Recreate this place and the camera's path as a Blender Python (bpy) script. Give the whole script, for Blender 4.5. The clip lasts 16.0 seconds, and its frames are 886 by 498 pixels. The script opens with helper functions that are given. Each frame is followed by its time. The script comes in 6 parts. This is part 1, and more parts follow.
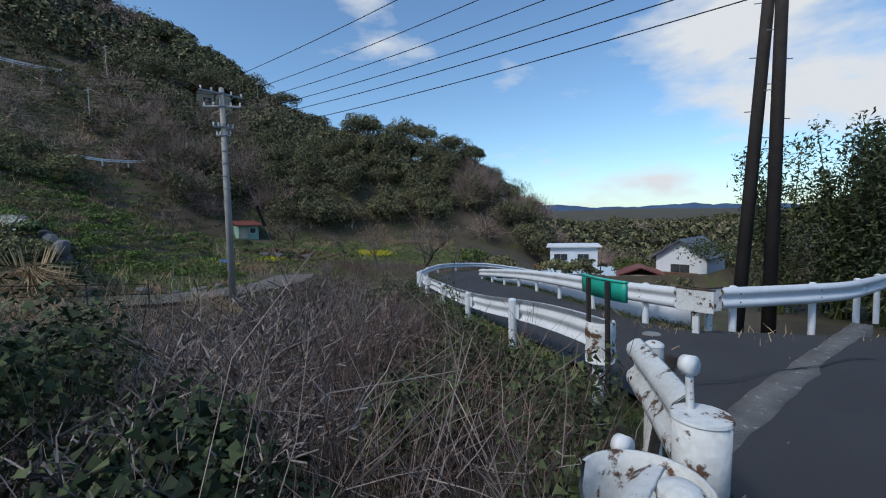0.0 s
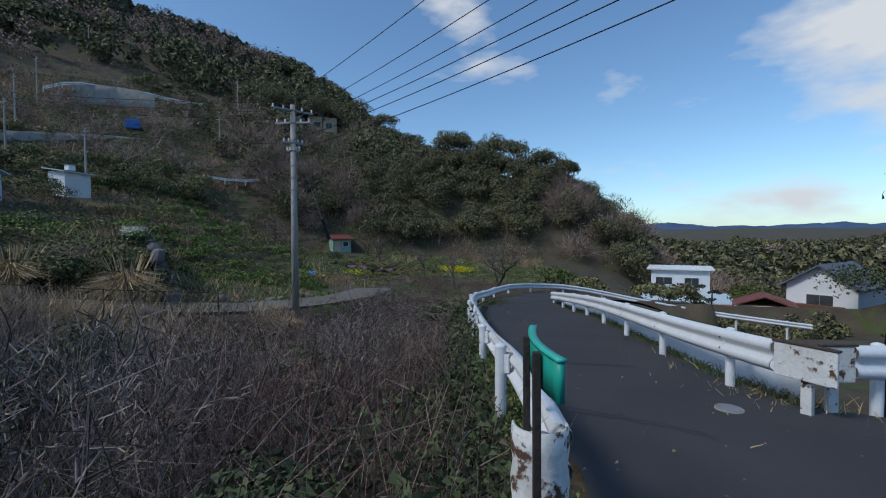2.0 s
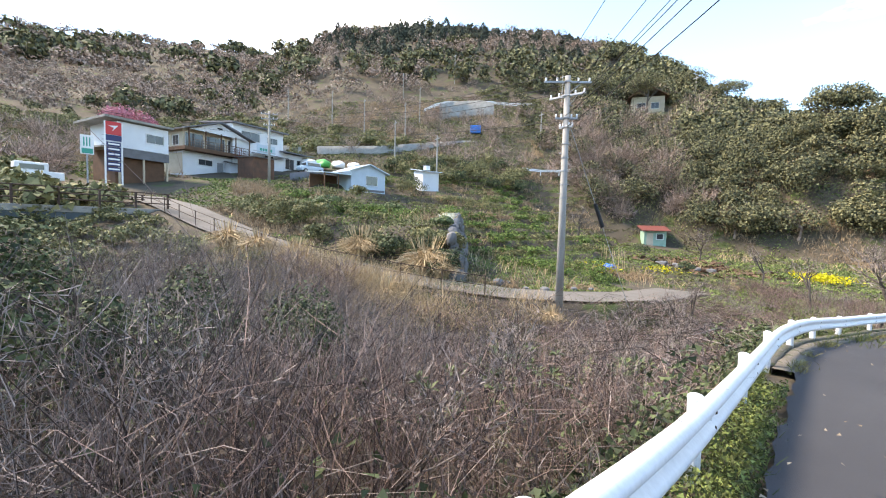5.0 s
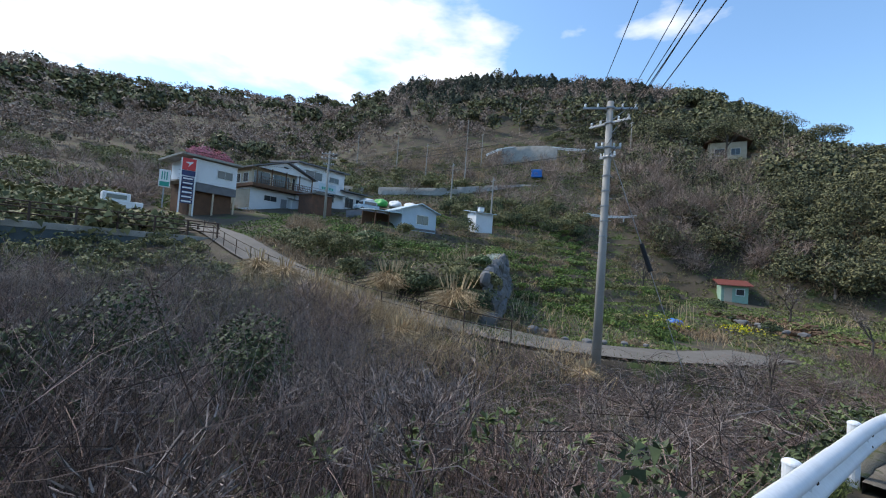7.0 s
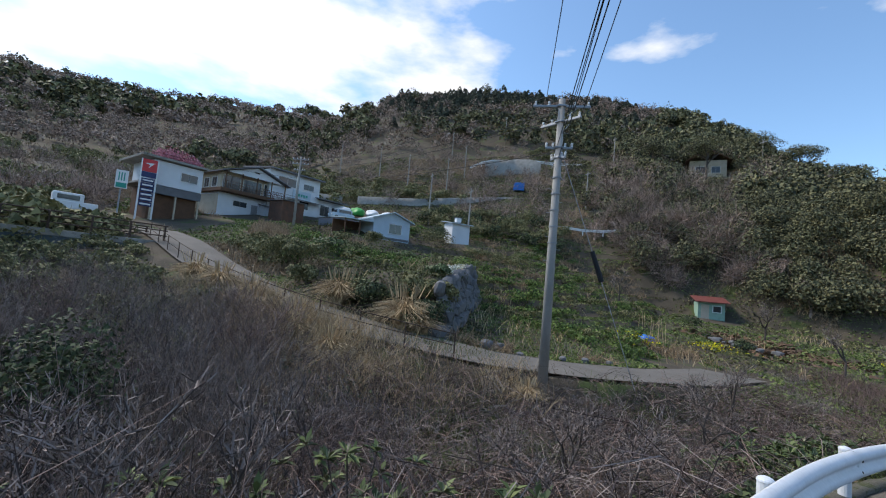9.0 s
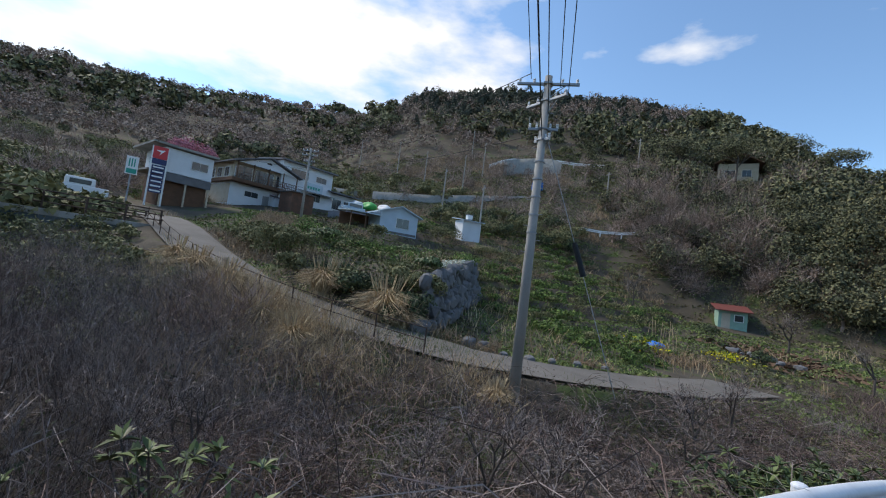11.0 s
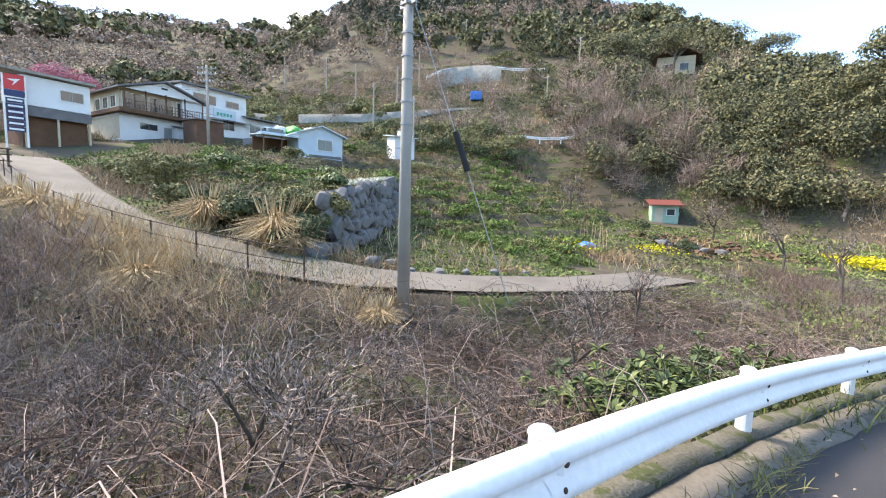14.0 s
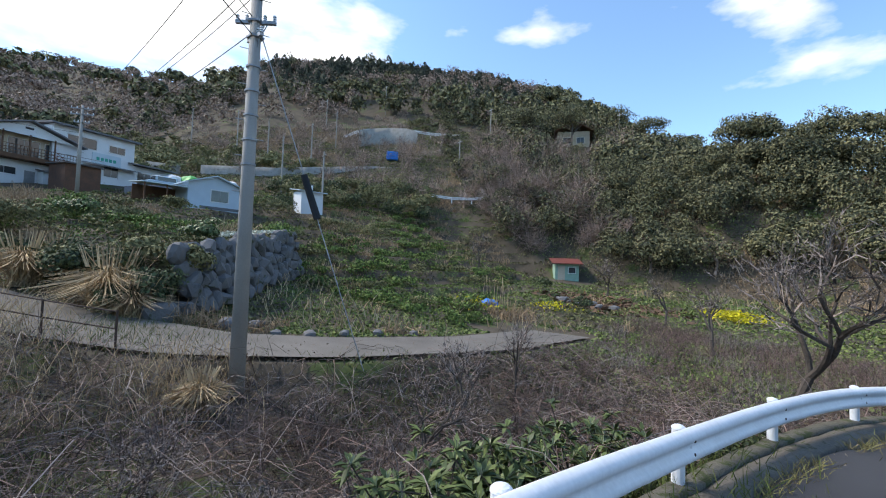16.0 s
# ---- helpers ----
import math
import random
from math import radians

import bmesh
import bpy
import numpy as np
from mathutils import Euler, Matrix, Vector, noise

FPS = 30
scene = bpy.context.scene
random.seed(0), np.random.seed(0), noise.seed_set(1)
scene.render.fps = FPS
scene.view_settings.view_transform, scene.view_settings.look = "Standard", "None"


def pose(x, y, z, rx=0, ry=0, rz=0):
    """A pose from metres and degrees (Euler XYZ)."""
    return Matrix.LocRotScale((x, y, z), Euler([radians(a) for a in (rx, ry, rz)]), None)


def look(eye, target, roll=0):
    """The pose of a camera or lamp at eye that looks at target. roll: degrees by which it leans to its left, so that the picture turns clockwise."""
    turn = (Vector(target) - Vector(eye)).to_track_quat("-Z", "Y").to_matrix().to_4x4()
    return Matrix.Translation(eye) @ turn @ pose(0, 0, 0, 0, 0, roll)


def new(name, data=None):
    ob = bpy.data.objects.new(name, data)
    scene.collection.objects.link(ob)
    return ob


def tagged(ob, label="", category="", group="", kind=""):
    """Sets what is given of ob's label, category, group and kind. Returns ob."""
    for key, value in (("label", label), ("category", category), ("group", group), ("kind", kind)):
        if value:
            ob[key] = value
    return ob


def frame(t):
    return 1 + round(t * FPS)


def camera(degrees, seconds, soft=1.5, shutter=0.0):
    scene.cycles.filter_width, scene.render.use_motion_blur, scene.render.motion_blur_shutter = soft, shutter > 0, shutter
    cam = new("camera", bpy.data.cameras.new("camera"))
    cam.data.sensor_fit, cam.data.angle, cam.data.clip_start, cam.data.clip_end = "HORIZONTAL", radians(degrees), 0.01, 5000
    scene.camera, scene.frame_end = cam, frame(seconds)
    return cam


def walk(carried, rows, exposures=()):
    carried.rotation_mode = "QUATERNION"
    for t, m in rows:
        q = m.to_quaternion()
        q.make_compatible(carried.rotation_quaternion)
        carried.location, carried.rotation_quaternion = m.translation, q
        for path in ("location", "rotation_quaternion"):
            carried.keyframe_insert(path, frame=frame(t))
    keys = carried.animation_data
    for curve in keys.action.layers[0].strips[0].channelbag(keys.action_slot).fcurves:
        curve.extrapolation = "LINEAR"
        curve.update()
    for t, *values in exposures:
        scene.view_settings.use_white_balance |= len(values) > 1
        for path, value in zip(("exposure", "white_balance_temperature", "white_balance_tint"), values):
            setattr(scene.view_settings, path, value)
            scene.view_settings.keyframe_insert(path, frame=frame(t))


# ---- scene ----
cam = camera(92.0, 16.0, soft=1.1, shutter=0.0)
PATH = [
    (0, (3.261, -3.311, 0.402), (2.917, -1.345, 0.263), -1.2),
    (0.5, (3.573, -2.802, 0.375), (3.17, -0.845, 0.28), -1.0),
    (1, (3.875, -2.328, 0.352), (3.382, -0.39, 0.295), -0.3),
    (1.5, (4.098, -1.863, 0.348), (3.481, 0.039, 0.313), -0.0),
    (2, (4.292, -1.43, 0.34), (3.521, 0.415, 0.284), -0.3),
    (2.5, (4.431, -0.979, 0.319), (3.482, 0.776, 0.187), -0.8),
    (3, (4.503, -0.467, 0.271), (3.332, 1.136, 0.029), -2.0),
    (3.5, (4.475, 0.06, 0.216), (3.088, 1.467, -0.097), -2.2),
    (4, (4.417, 0.596, 0.16), (2.854, 1.809, -0.134), -1.0),
    (4.5, (4.357, 1.236, 0.201), (2.657, 2.265, -0.017), -0.0),
    (5, (4.293, 1.84, 0.194), (2.498, 2.714, 0.082), 1.4),
    (7.3, (3.366, 4.312, -0.099), (1.457, 4.901, -0.009), 4.2),
    (7.5, (3.285, 4.527, -0.106), (1.379, 5.125, -0.013), 4.4),
    (8, (3.1, 5.068, -0.12), (1.203, 5.693, -0.006), 4.5),
    (8.5, (2.932, 5.592, -0.133), (1.044, 6.238, 0.0), 4.7),
    (9, (2.779, 6.104, -0.147), (0.888, 6.736, 0.0), 5.1),
    (9.2, (2.724, 6.301, -0.152), (0.827, 6.916, 0.005), 5.5),
    (11.3, (2.174, 8.32, -0.316), (0.249, 8.846, -0.188), 7.1),
    (11.5, (2.109, 8.506, -0.33), (0.191, 9.062, -0.227), 6.4),
    (12, (1.896, 8.993, -0.403), (-0.004, 9.618, -0.379), 5.0),
    (12.5, (1.662, 9.477, -0.475), (-0.22, 10.149, -0.551), 3.2),
    (13, (1.492, 9.925, -0.528), (-0.381, 10.608, -0.69), 2.0),
    (13.5, (1.388, 10.356, -0.567), (-0.478, 11.045, -0.775), 1.5),
    (14, (1.193, 10.813, -0.604), (-0.654, 11.553, -0.806), 1.6),
    (14.5, (1.09, 11.349, -0.64), (-0.718, 12.192, -0.784), 1.7),
    (15, (0.962, 11.866, -0.684), (-0.795, 12.821, -0.74), 1.5),
    (15.5, (0.912, 12.322, -0.69), (-0.803, 13.352, -0.665), 1.4),
    (16, (0.824, 12.779, -0.676), (-0.876, 13.829, -0.596), 2.0),
]
EXPOSURES = [(0, -0.45, 6400, 10), (2.2, -0.60, 6300, 10), (3.0, -0.25, 6500, 10), (3.5, 0.85, 7500, 10), (4.0, 1.6, 8000, 14), (4.5, 1.65, 8200, 16), (5.0, 1.65, 8200, 16), (6.2, 0.8, 7300, 10),
             (7.3, 0.3, 6800, 11), (9.0, 0.18, 6900, 12), (11.5, 0.05, 6900, 12), (12.3, 0.15, 7000, 12), (13.0, 0.9, 7600, 12), (13.6, 1.5, 7900, 14), (14.0, 1.7, 8000, 15), (14.6, 1.55, 8100, 16),
             (15.3, 1.1, 7700, 16), (16.0, 0.55, 6900, 12)]
walk(cam, [(t, look(eye, target, roll)) for t, eye, target, roll in PATH], EXPOSURES)

# ---- world and light ----
world = bpy.data.worlds.new("world")
scene.world = world
world.use_nodes = True
wn, wl = world.node_tree.nodes, world.node_tree.links
wn.clear()
w_out = wn.new("ShaderNodeOutputWorld")
w_bg = wn.new("ShaderNodeBackground")
w_sky = wn.new("ShaderNodeTexSky")
w_sky.sky_type = "NISHITA"
w_sky.sun_disc = False
SUN_EL, SUN_AZ = radians(46), radians(140)      # azimuth to the left of +y
w_sky.sun_elevation = SUN_EL
w_sky.sun_rotation = -SUN_AZ
w_sky.air_density, w_sky.dust_density, w_sky.ozone_density = 1.0, 0.6, 1.5
w_tc = wn.new("ShaderNodeTexCoord")
w_map = wn.new("ShaderNodeMapping")
w_map.inputs["Scale"].default_value = (1.0, 1.0, 2.6)
w_map.inputs["Rotation"].default_value = (0, 0, radians(35))
w_noise = wn.new("ShaderNodeTexNoise")
w_noise.inputs["Scale"].default_value = 3.0
w_noise.inputs["Detail"].default_value = 9
w_noise.inputs["Roughness"].default_value = 0.52
wl.new(w_tc.outputs["Generated"], w_map.inputs["Vector"])
wl.new(w_map.outputs["Vector"], w_noise.inputs["Vector"])


def toward(az, el):
    return (-math.sin(radians(az)) * math.cos(radians(el)), math.cos(radians(az)) * math.cos(radians(el)), math.sin(radians(el)))


def cloud_bank(az, el, lo, hi, amount, before):
    """More cloud round one direction of the sky."""
    dot = wn.new("ShaderNodeVectorMath")
    dot.operation = "DOT_PRODUCT"
    dot.inputs[1].default_value = toward(az, el)
    wl.new(w_tc.outputs["Generated"], dot.inputs[0])
    rng = wn.new("ShaderNodeMapRange")
    rng.interpolation_type = "SMOOTHSTEP"
    rng.inputs["From Min"].default_value, rng.inputs["From Max"].default_value = lo, hi
    rng.inputs["To Max"].default_value = amount
    wl.new(dot.outputs["Value"], rng.inputs["Value"])
    add = wn.new("ShaderNodeMath")
    add.operation = "ADD"
    wl.new(rng.outputs["Result"], add.inputs[0])
    wl.new(before, add.inputs[1])
    return add.outputs[0]


w_fac = cloud_bank(100, 32, 0.80, 0.97, 0.19, w_noise.outputs["Fac"])
w_fac = cloud_bank(80, 36, 0.90, 0.985, 0.09, w_fac)
w_fac = cloud_bank(-30, 22, 0.93, 0.99, 0.20, w_fac)
w_ramp = wn.new("ShaderNodeValToRGB")
w_ramp.color_ramp.elements[0].position = 0.59
w_ramp.color_ramp.elements[1].position = 0.74
wl.new(w_fac, w_ramp.inputs["Fac"])
w_tint = wn.new("ShaderNodeMixRGB")
w_tint.blend_type = "MULTIPLY"
w_tint.inputs[0].default_value = 1.0
w_tint.inputs[2].default_value = (1.10, 1.36, 1.50, 1)
wl.new(w_sky.outputs["Color"], w_tint.inputs[1])
w_mix = wn.new("ShaderNodeMixRGB")
w_mix.inputs[2].default_value = (6.6, 6.9, 7.2, 1)
wl.new(w_ramp.outputs["Color"], w_mix.inputs[0])
wl.new(w_tint.outputs["Color"], w_mix.inputs[1])
wl.new(w_mix.outputs["Color"], w_bg.inputs["Color"])
w_bg.inputs["Strength"].default_value = 0.15
wl.new(w_bg.outputs["Background"], w_out.inputs["Surface"])

sun_data = bpy.data.lights.new("sun", "SUN")
sun_data.energy = 2.8
sun_data.angle = radians(12)
sun_data.color = (1.0, 0.95, 0.88)
sun = new("sun", sun_data)
sun.matrix_world = look((0, 0, 60), (60 * math.sin(SUN_AZ) * math.cos(SUN_EL), -60 * math.cos(SUN_AZ) * math.cos(SUN_EL), 60 - 60 * math.sin(SUN_EL)))

# ---- materials ----
MATS = {}


def mat(name, color, color2=None, rough=0.8, metal=0.0, scale=3.0, bump=0.3, fine=30.0, island=0.0, spots=None, spot_at=0.62, spot_scale=4.0, spec=0.3, emit=0.0):
    """A surface with two colours mixed by a coarse and a fine noise, relief, and stains of a third colour."""
    if name in MATS:
        return MATS[name]
    m = bpy.data.materials.new(name)
    m.use_nodes = True
    n, l = m.node_tree.nodes, m.node_tree.links
    b = n["Principled BSDF"]
    b.inputs["Roughness"].default_value = rough
    b.inputs["Metallic"].default_value = metal
    b.inputs["Specular IOR Level"].default_value = spec
    color2 = color2 or tuple(c * 0.7 for c in color)
    geo = n.new("ShaderNodeNewGeometry")
    tc = n.new("ShaderNodeTexCoord")
    n1, n2 = n.new("ShaderNodeTexNoise"), n.new("ShaderNodeTexNoise")
    n1.inputs["Scale"].default_value, n1.inputs["Detail"].default_value = scale, 5
    n2.inputs["Scale"].default_value, n2.inputs["Detail"].default_value = fine, 4
    l.new(geo.outputs["Position"], n1.inputs["Vector"])
    l.new(geo.outputs["Position"], n2.inputs["Vector"])
    mixf = n.new("ShaderNodeMath")
    mixf.operation = "MULTIPLY_ADD"
    mixf.inputs[1].default_value = 0.45
    l.new(n2.outputs["Fac"], mixf.inputs[0])
    half = n.new("ShaderNodeMath")
    half.operation = "MULTIPLY"
    half.inputs[1].default_value = 0.55
    l.new(n1.outputs["Fac"], half.inputs[0])
    l.new(half.outputs[0], mixf.inputs[2])
    fac = mixf.outputs[0]
    if island:
        add = n.new("ShaderNodeMath")
        add.operation = "MULTIPLY_ADD"
        add.inputs[1].default_value = island
        l.new(geo.outputs["Random Per Island"], add.inputs[0])
        sub = n.new("ShaderNodeMath")
        sub.operation = "SUBTRACT"
        sub.inputs[1].default_value = island / 2
        l.new(fac, sub.inputs[0])
        l.new(sub.outputs[0], add.inputs[2])
        fac = add.outputs[0]
    ramp = n.new("ShaderNodeValToRGB")
    ramp.color_ramp.elements[0].position, ramp.color_ramp.elements[1].position = 0.33, 0.67
    ramp.color_ramp.elements[0].color = (*color2, 1)
    ramp.color_ramp.elements[1].color = (*color, 1)
    l.new(fac, ramp.inputs["Fac"])
    out = ramp.outputs["Color"]
    if spots:
        n3 = n.new("ShaderNodeTexNoise")
        n3.inputs["Scale"].default_value, n3.inputs["Detail"].default_value, n3.inputs["Roughness"].default_value = spot_scale, 8, 0.65
        l.new(geo.outputs["Position"], n3.inputs["Vector"])
        r3 = n.new("ShaderNodeValToRGB")
        r3.color_ramp.elements[0].position, r3.color_ramp.elements[1].position = spot_at, spot_at + 0.05
        l.new(n3.outputs["Fac"], r3.inputs["Fac"])
        mx = n.new("ShaderNodeMixRGB")
        mx.inputs[2].default_value = (*spots, 1)
        l.new(r3.outputs["Color"], mx.inputs[0])
        l.new(out, mx.inputs[1])
        out = mx.outputs["Color"]
    l.new(out, b.inputs["Base Color"])
    if bump:
        bp = n.new("ShaderNodeBump")
        bp.inputs["Strength"].default_value = bump
        bp.inputs["Distance"].default_value = 0.02
        l.new(n2.outputs["Fac"], bp.inputs["Height"])
        l.new(bp.outputs["Normal"], b.inputs["Normal"])
    MATS[name] = m
    return m


M_SOIL = mat("soil_and_litter", (0.105, 0.085, 0.060), (0.045, 0.038, 0.027), 0.95, scale=0.6, fine=9, bump=0.8, spots=(0.065, 0.085, 0.028), spot_at=0.56, spot_scale=0.35)
M_ASPHALT = mat("worn_asphalt", (0.062, 0.062, 0.065), (0.038, 0.038, 0.042), 0.85, scale=0.7, fine=140, bump=0.5, spots=(0.078, 0.078, 0.078), spot_at=0.68, spot_scale=1.4)
M_RAMP = mat("old_concrete_paving", (0.185, 0.170, 0.150), (0.105, 0.096, 0.085), 0.9, scale=0.6, fine=40, bump=0.4, spots=(0.13, 0.12, 0.10), spot_at=0.6, spot_scale=0.5)
M_CONC = mat("weathered_concrete", (0.34, 0.33, 0.30), (0.20, 0.19, 0.17), 0.9, scale=1.5, fine=50, bump=0.4, spots=(0.10, 0.10, 0.08), spot_at=0.62, spot_scale=2)
M_RAIL = mat("chalky_white_paint", (0.74, 0.77, 0.80), (0.60, 0.63, 0.66), 0.45, scale=2.0, fine=25, bump=0.08, spots=(0.16, 0.10, 0.07), spot_at=0.72, spot_scale=7)
M_RUSTY = mat("flaking_white_paint", (0.70, 0.72, 0.72), (0.50, 0.50, 0.48), 0.6, scale=3.0, fine=30, bump=0.3, spots=(0.10, 0.055, 0.035), spot_at=0.56, spot_scale=9)
M_CHIP = mat("rusted_iron", (0.09, 0.06, 0.045), (0.045, 0.032, 0.028), 0.9, scale=10, fine=60)
M_POLE = mat("grey_concrete_pole", (0.36, 0.345, 0.32), (0.27, 0.26, 0.24), 0.85, scale=1.0, fine=40, bump=0.2)
M_WOODPOLE = mat("tarred_wood", (0.050, 0.042, 0.038), (0.022, 0.019, 0.018), 0.85, scale=3, fine=30, bump=0.5)
M_STEEL = mat("galvanised_steel", (0.35, 0.36, 0.37), (0.25, 0.26, 0.27), 0.5, metal=0.6, scale=4, bump=0.1)
M_BLACK = mat("black_rubber", (0.018, 0.018, 0.02), (0.010, 0.010, 0.011), 0.6, scale=4, bump=0.1)
M_WHITEWALL = mat("white_render", (0.70, 0.73, 0.76), (0.60, 0.63, 0.66), 0.85, scale=0.9, fine=30, bump=0.2, spots=(0.45, 0.45, 0.43), spot_at=0.66, spot_scale=1.2)
M_CREAM = mat("cream_boards", (0.55, 0.47, 0.36), (0.42, 0.35, 0.26), 0.85, scale=1.2, fine=30, bump=0.2)
M_BROWN = mat("brown_timber", (0.16, 0.085, 0.050), (0.09, 0.05, 0.032), 0.8, scale=2, fine=30, bump=0.3)
M_RED = mat("red_painted_iron", (0.23, 0.065, 0.05), (0.14, 0.05, 0.04), 0.6, scale=2, fine=20, bump=0.2)
M_RUSTSHEET = mat("rusted_sheet_iron", (0.17, 0.085, 0.055), (0.085, 0.055, 0.042), 0.85, scale=2, fine=20, bump=0.3)
M_ROOF = mat("grey_roof_sheet", (0.17, 0.17, 0.18), (0.11, 0.11, 0.115), 0.7, scale=1.5, fine=20, bump=0.3)
M_BLUEROOF = mat("pale_blue_sheet", (0.50, 0.60, 0.66), (0.40, 0.50, 0.56), 0.5, scale=1.5, fine=20, bump=0.15)
M_BLUEWALL = mat("pale_blue_siding", (0.50, 0.60, 0.68), (0.42, 0.51, 0.59), 0.8, scale=1.2, fine=30, bump=0.2)
M_GLASS = mat("dark_window_glass", (0.055, 0.065, 0.075), (0.03, 0.035, 0.04), 0.08, scale=1, bump=0.0, spec=0.6)
M_GREENSIGN = mat("sea_green_enamel", (0.02, 0.33, 0.25), (0.015, 0.26, 0.20), 0.4, scale=2, fine=20, bump=0.05, spots=(0.01, 0.16, 0.13), spot_at=0.68, spot_scale=7)
M_GREENLIGHT = mat("light_green_enamel", (0.05, 0.47, 0.37), (0.04, 0.38, 0.30), 0.4, scale=2, fine=20, bump=0.05, spots=(0.015, 0.22, 0.17), spot_at=0.66, spot_scale=6)
M_INK = mat("faded_dark_lettering", (0.012, 0.085, 0.07), (0.01, 0.05, 0.045), 0.6, bump=0)
M_SIGNRED = mat("red_sign_panel", (0.62, 0.045, 0.05), (0.52, 0.04, 0.045), 0.4, scale=1, bump=0)
M_NAVY = mat("navy_sign_panel", (0.025, 0.04, 0.13), (0.02, 0.03, 0.10), 0.4, scale=1, bump=0)
M_WHITE = mat("white_plastic", (0.76, 0.77, 0.77), (0.68, 0.69, 0.69), 0.5, scale=2, bump=0.03)
M_BLUETARP = mat("blue_plastic_sheet", (0.02, 0.20, 0.60), (0.015, 0.13, 0.45), 0.4, scale=4, fine=12, bump=0.5)
M_GREENTARP = mat("green_plastic_sheet", (0.07, 0.45, 0.10), (0.05, 0.34, 0.08), 0.5, scale=2, fine=8, bump=0.5)
M_STONE = mat("grey_field_stone", (0.145, 0.145, 0.148), (0.045, 0.046, 0.05), 0.9, scale=1.6, fine=14, bump=0.8, island=0.5, spots=(0.06, 0.07, 0.04), spot_at=0.6, spot_scale=2.5)
M_EARTH = mat("bare_brown_earth", (0.17, 0.105, 0.065), (0.10, 0.065, 0.042), 0.95, scale=1.2, fine=10, bump=0.8)
M_TWIG = mat("bare_grey_twigs", (0.30, 0.25, 0.225), (0.060, 0.048, 0.043), 0.9, scale=0.45, fine=5, bump=0, island=0.9)
M_TWIGRED = mat("bare_reddish_canes", (0.25, 0.175, 0.15), (0.055, 0.038, 0.034), 0.9, scale=0.45, fine=5, bump=0, island=0.9)
M_BARK = mat("grey_bark", (0.105, 0.088, 0.075), (0.05, 0.042, 0.036), 0.95, scale=3, fine=24, bump=0.7)
M_STRAW = mat("dry_straw_grass", (0.55, 0.42, 0.25), (0.30, 0.22, 0.13), 0.9, scale=1.0, fine=6, bump=0, island=0.8)
M_GRASS = mat("fresh_grass", (0.105, 0.135, 0.038), (0.055, 0.070, 0.022), 0.9, scale=0.6, fine=6, bump=0, island=0.8)
M_IVY = mat("dark_ivy_leaves", (0.085, 0.110, 0.046), (0.028, 0.040, 0.019), 0.75, scale=0.7, fine=6, bump=0, island=0.9)
M_LEAF = mat("broad_green_leaves", (0.13, 0.17, 0.060), (0.045, 0.070, 0.026), 0.5, scale=0.7, fine=6, bump=0, island=0.9)
M_FOREST = mat("evergreen_crowns", (0.20, 0.19, 0.095), (0.036, 0.042, 0.025), 0.8, scale=0.10, fine=0.9, bump=0, island=0.8)
M_CEDAR = mat("dark_conifer_crowns", (0.070, 0.078, 0.052), (0.028, 0.034, 0.025), 0.85, scale=0.08, fine=0.7, bump=0, island=0.7)
M_BAREWOOD = mat("far_bare_woods", (0.40, 0.30, 0.245), (0.13, 0.098, 0.082), 0.95, scale=0.08, fine=0.8, bump=0, island=0.8)
M_SHRUB = mat("olive_shrub_leaves", (0.235, 0.22, 0.10), (0.080, 0.085, 0.038), 0.8, scale=0.12, fine=1.0, bump=0, island=0.8)
M_PINK = mat("plum_blossom", (0.55, 0.24, 0.28), (0.36, 0.14, 0.18), 0.9, scale=2, fine=8, bump=0, island=0.6)
M_YELLOW = mat("yellow_rape_flowers", (0.62, 0.55, 0.02), (0.40, 0.36, 0.02), 0.8, scale=2, fine=8, bump=0, island=0.6)
M_WHITEFLOWER = mat("white_narcissus", (0.72, 0.73, 0.62), (0.5, 0.52, 0.42), 0.8, scale=2, bump=0, island=0.4)
M_BAMBOO = mat("bamboo_leaves", (0.085, 0.105, 0.045), (0.022, 0.032, 0.016), 0.75, scale=0.3, fine=2, bump=0, island=0.9)
M_FIELD = mat("field_green", (0.115, 0.145, 0.035), (0.055, 0.065, 0.022), 0.95, scale=0.5, fine=6, bump=0.6, spots=(0.16, 0.11, 0.06), spot_at=0.60, spot_scale=0.5)

# ---- ground ----
CX, CY = 1.5, 7.0
ROAD_Y = [-40, -10, -3.3, 2, 6, 12.5, 14.5, 17.35, 19.3, 22.4, 30, 60]
ROAD_Z = [1.2, -0.55, -0.97, -1.36, -1.70, -2.13, -2.38, -2.66, -2.72, -2.85, -3.5, -4.8]
EDGE_Y = [-40, -6, -2.2, 0, 2.5, 4.3, 6.2, 8.2, 9.9, 11, 12.2, 14.2, 17.2, 19.3, 22.4, 24.3, 25.6, 26.6, 27.2]
EDGE_X = [-1.0, 2.1, 3.7, 4.30, 3.44, 2.74, 1.96, 1.15, 0.42, 0.0, -0.34, -0.84, -1.32, -1.38, -1.1, -0.2, 1.4, 3.6, 6.5]
SIDE_Y = [-40, 3.7, 4.4, 6, 8.5, 13, 18.5, 19.6, 21.5, 23.5, 27.2]
SIDE_X = [16, 16, 6.1, 5.5, 4.7, 3.4, 1.6, 2.2, 4.2, 6.4, 9.0]
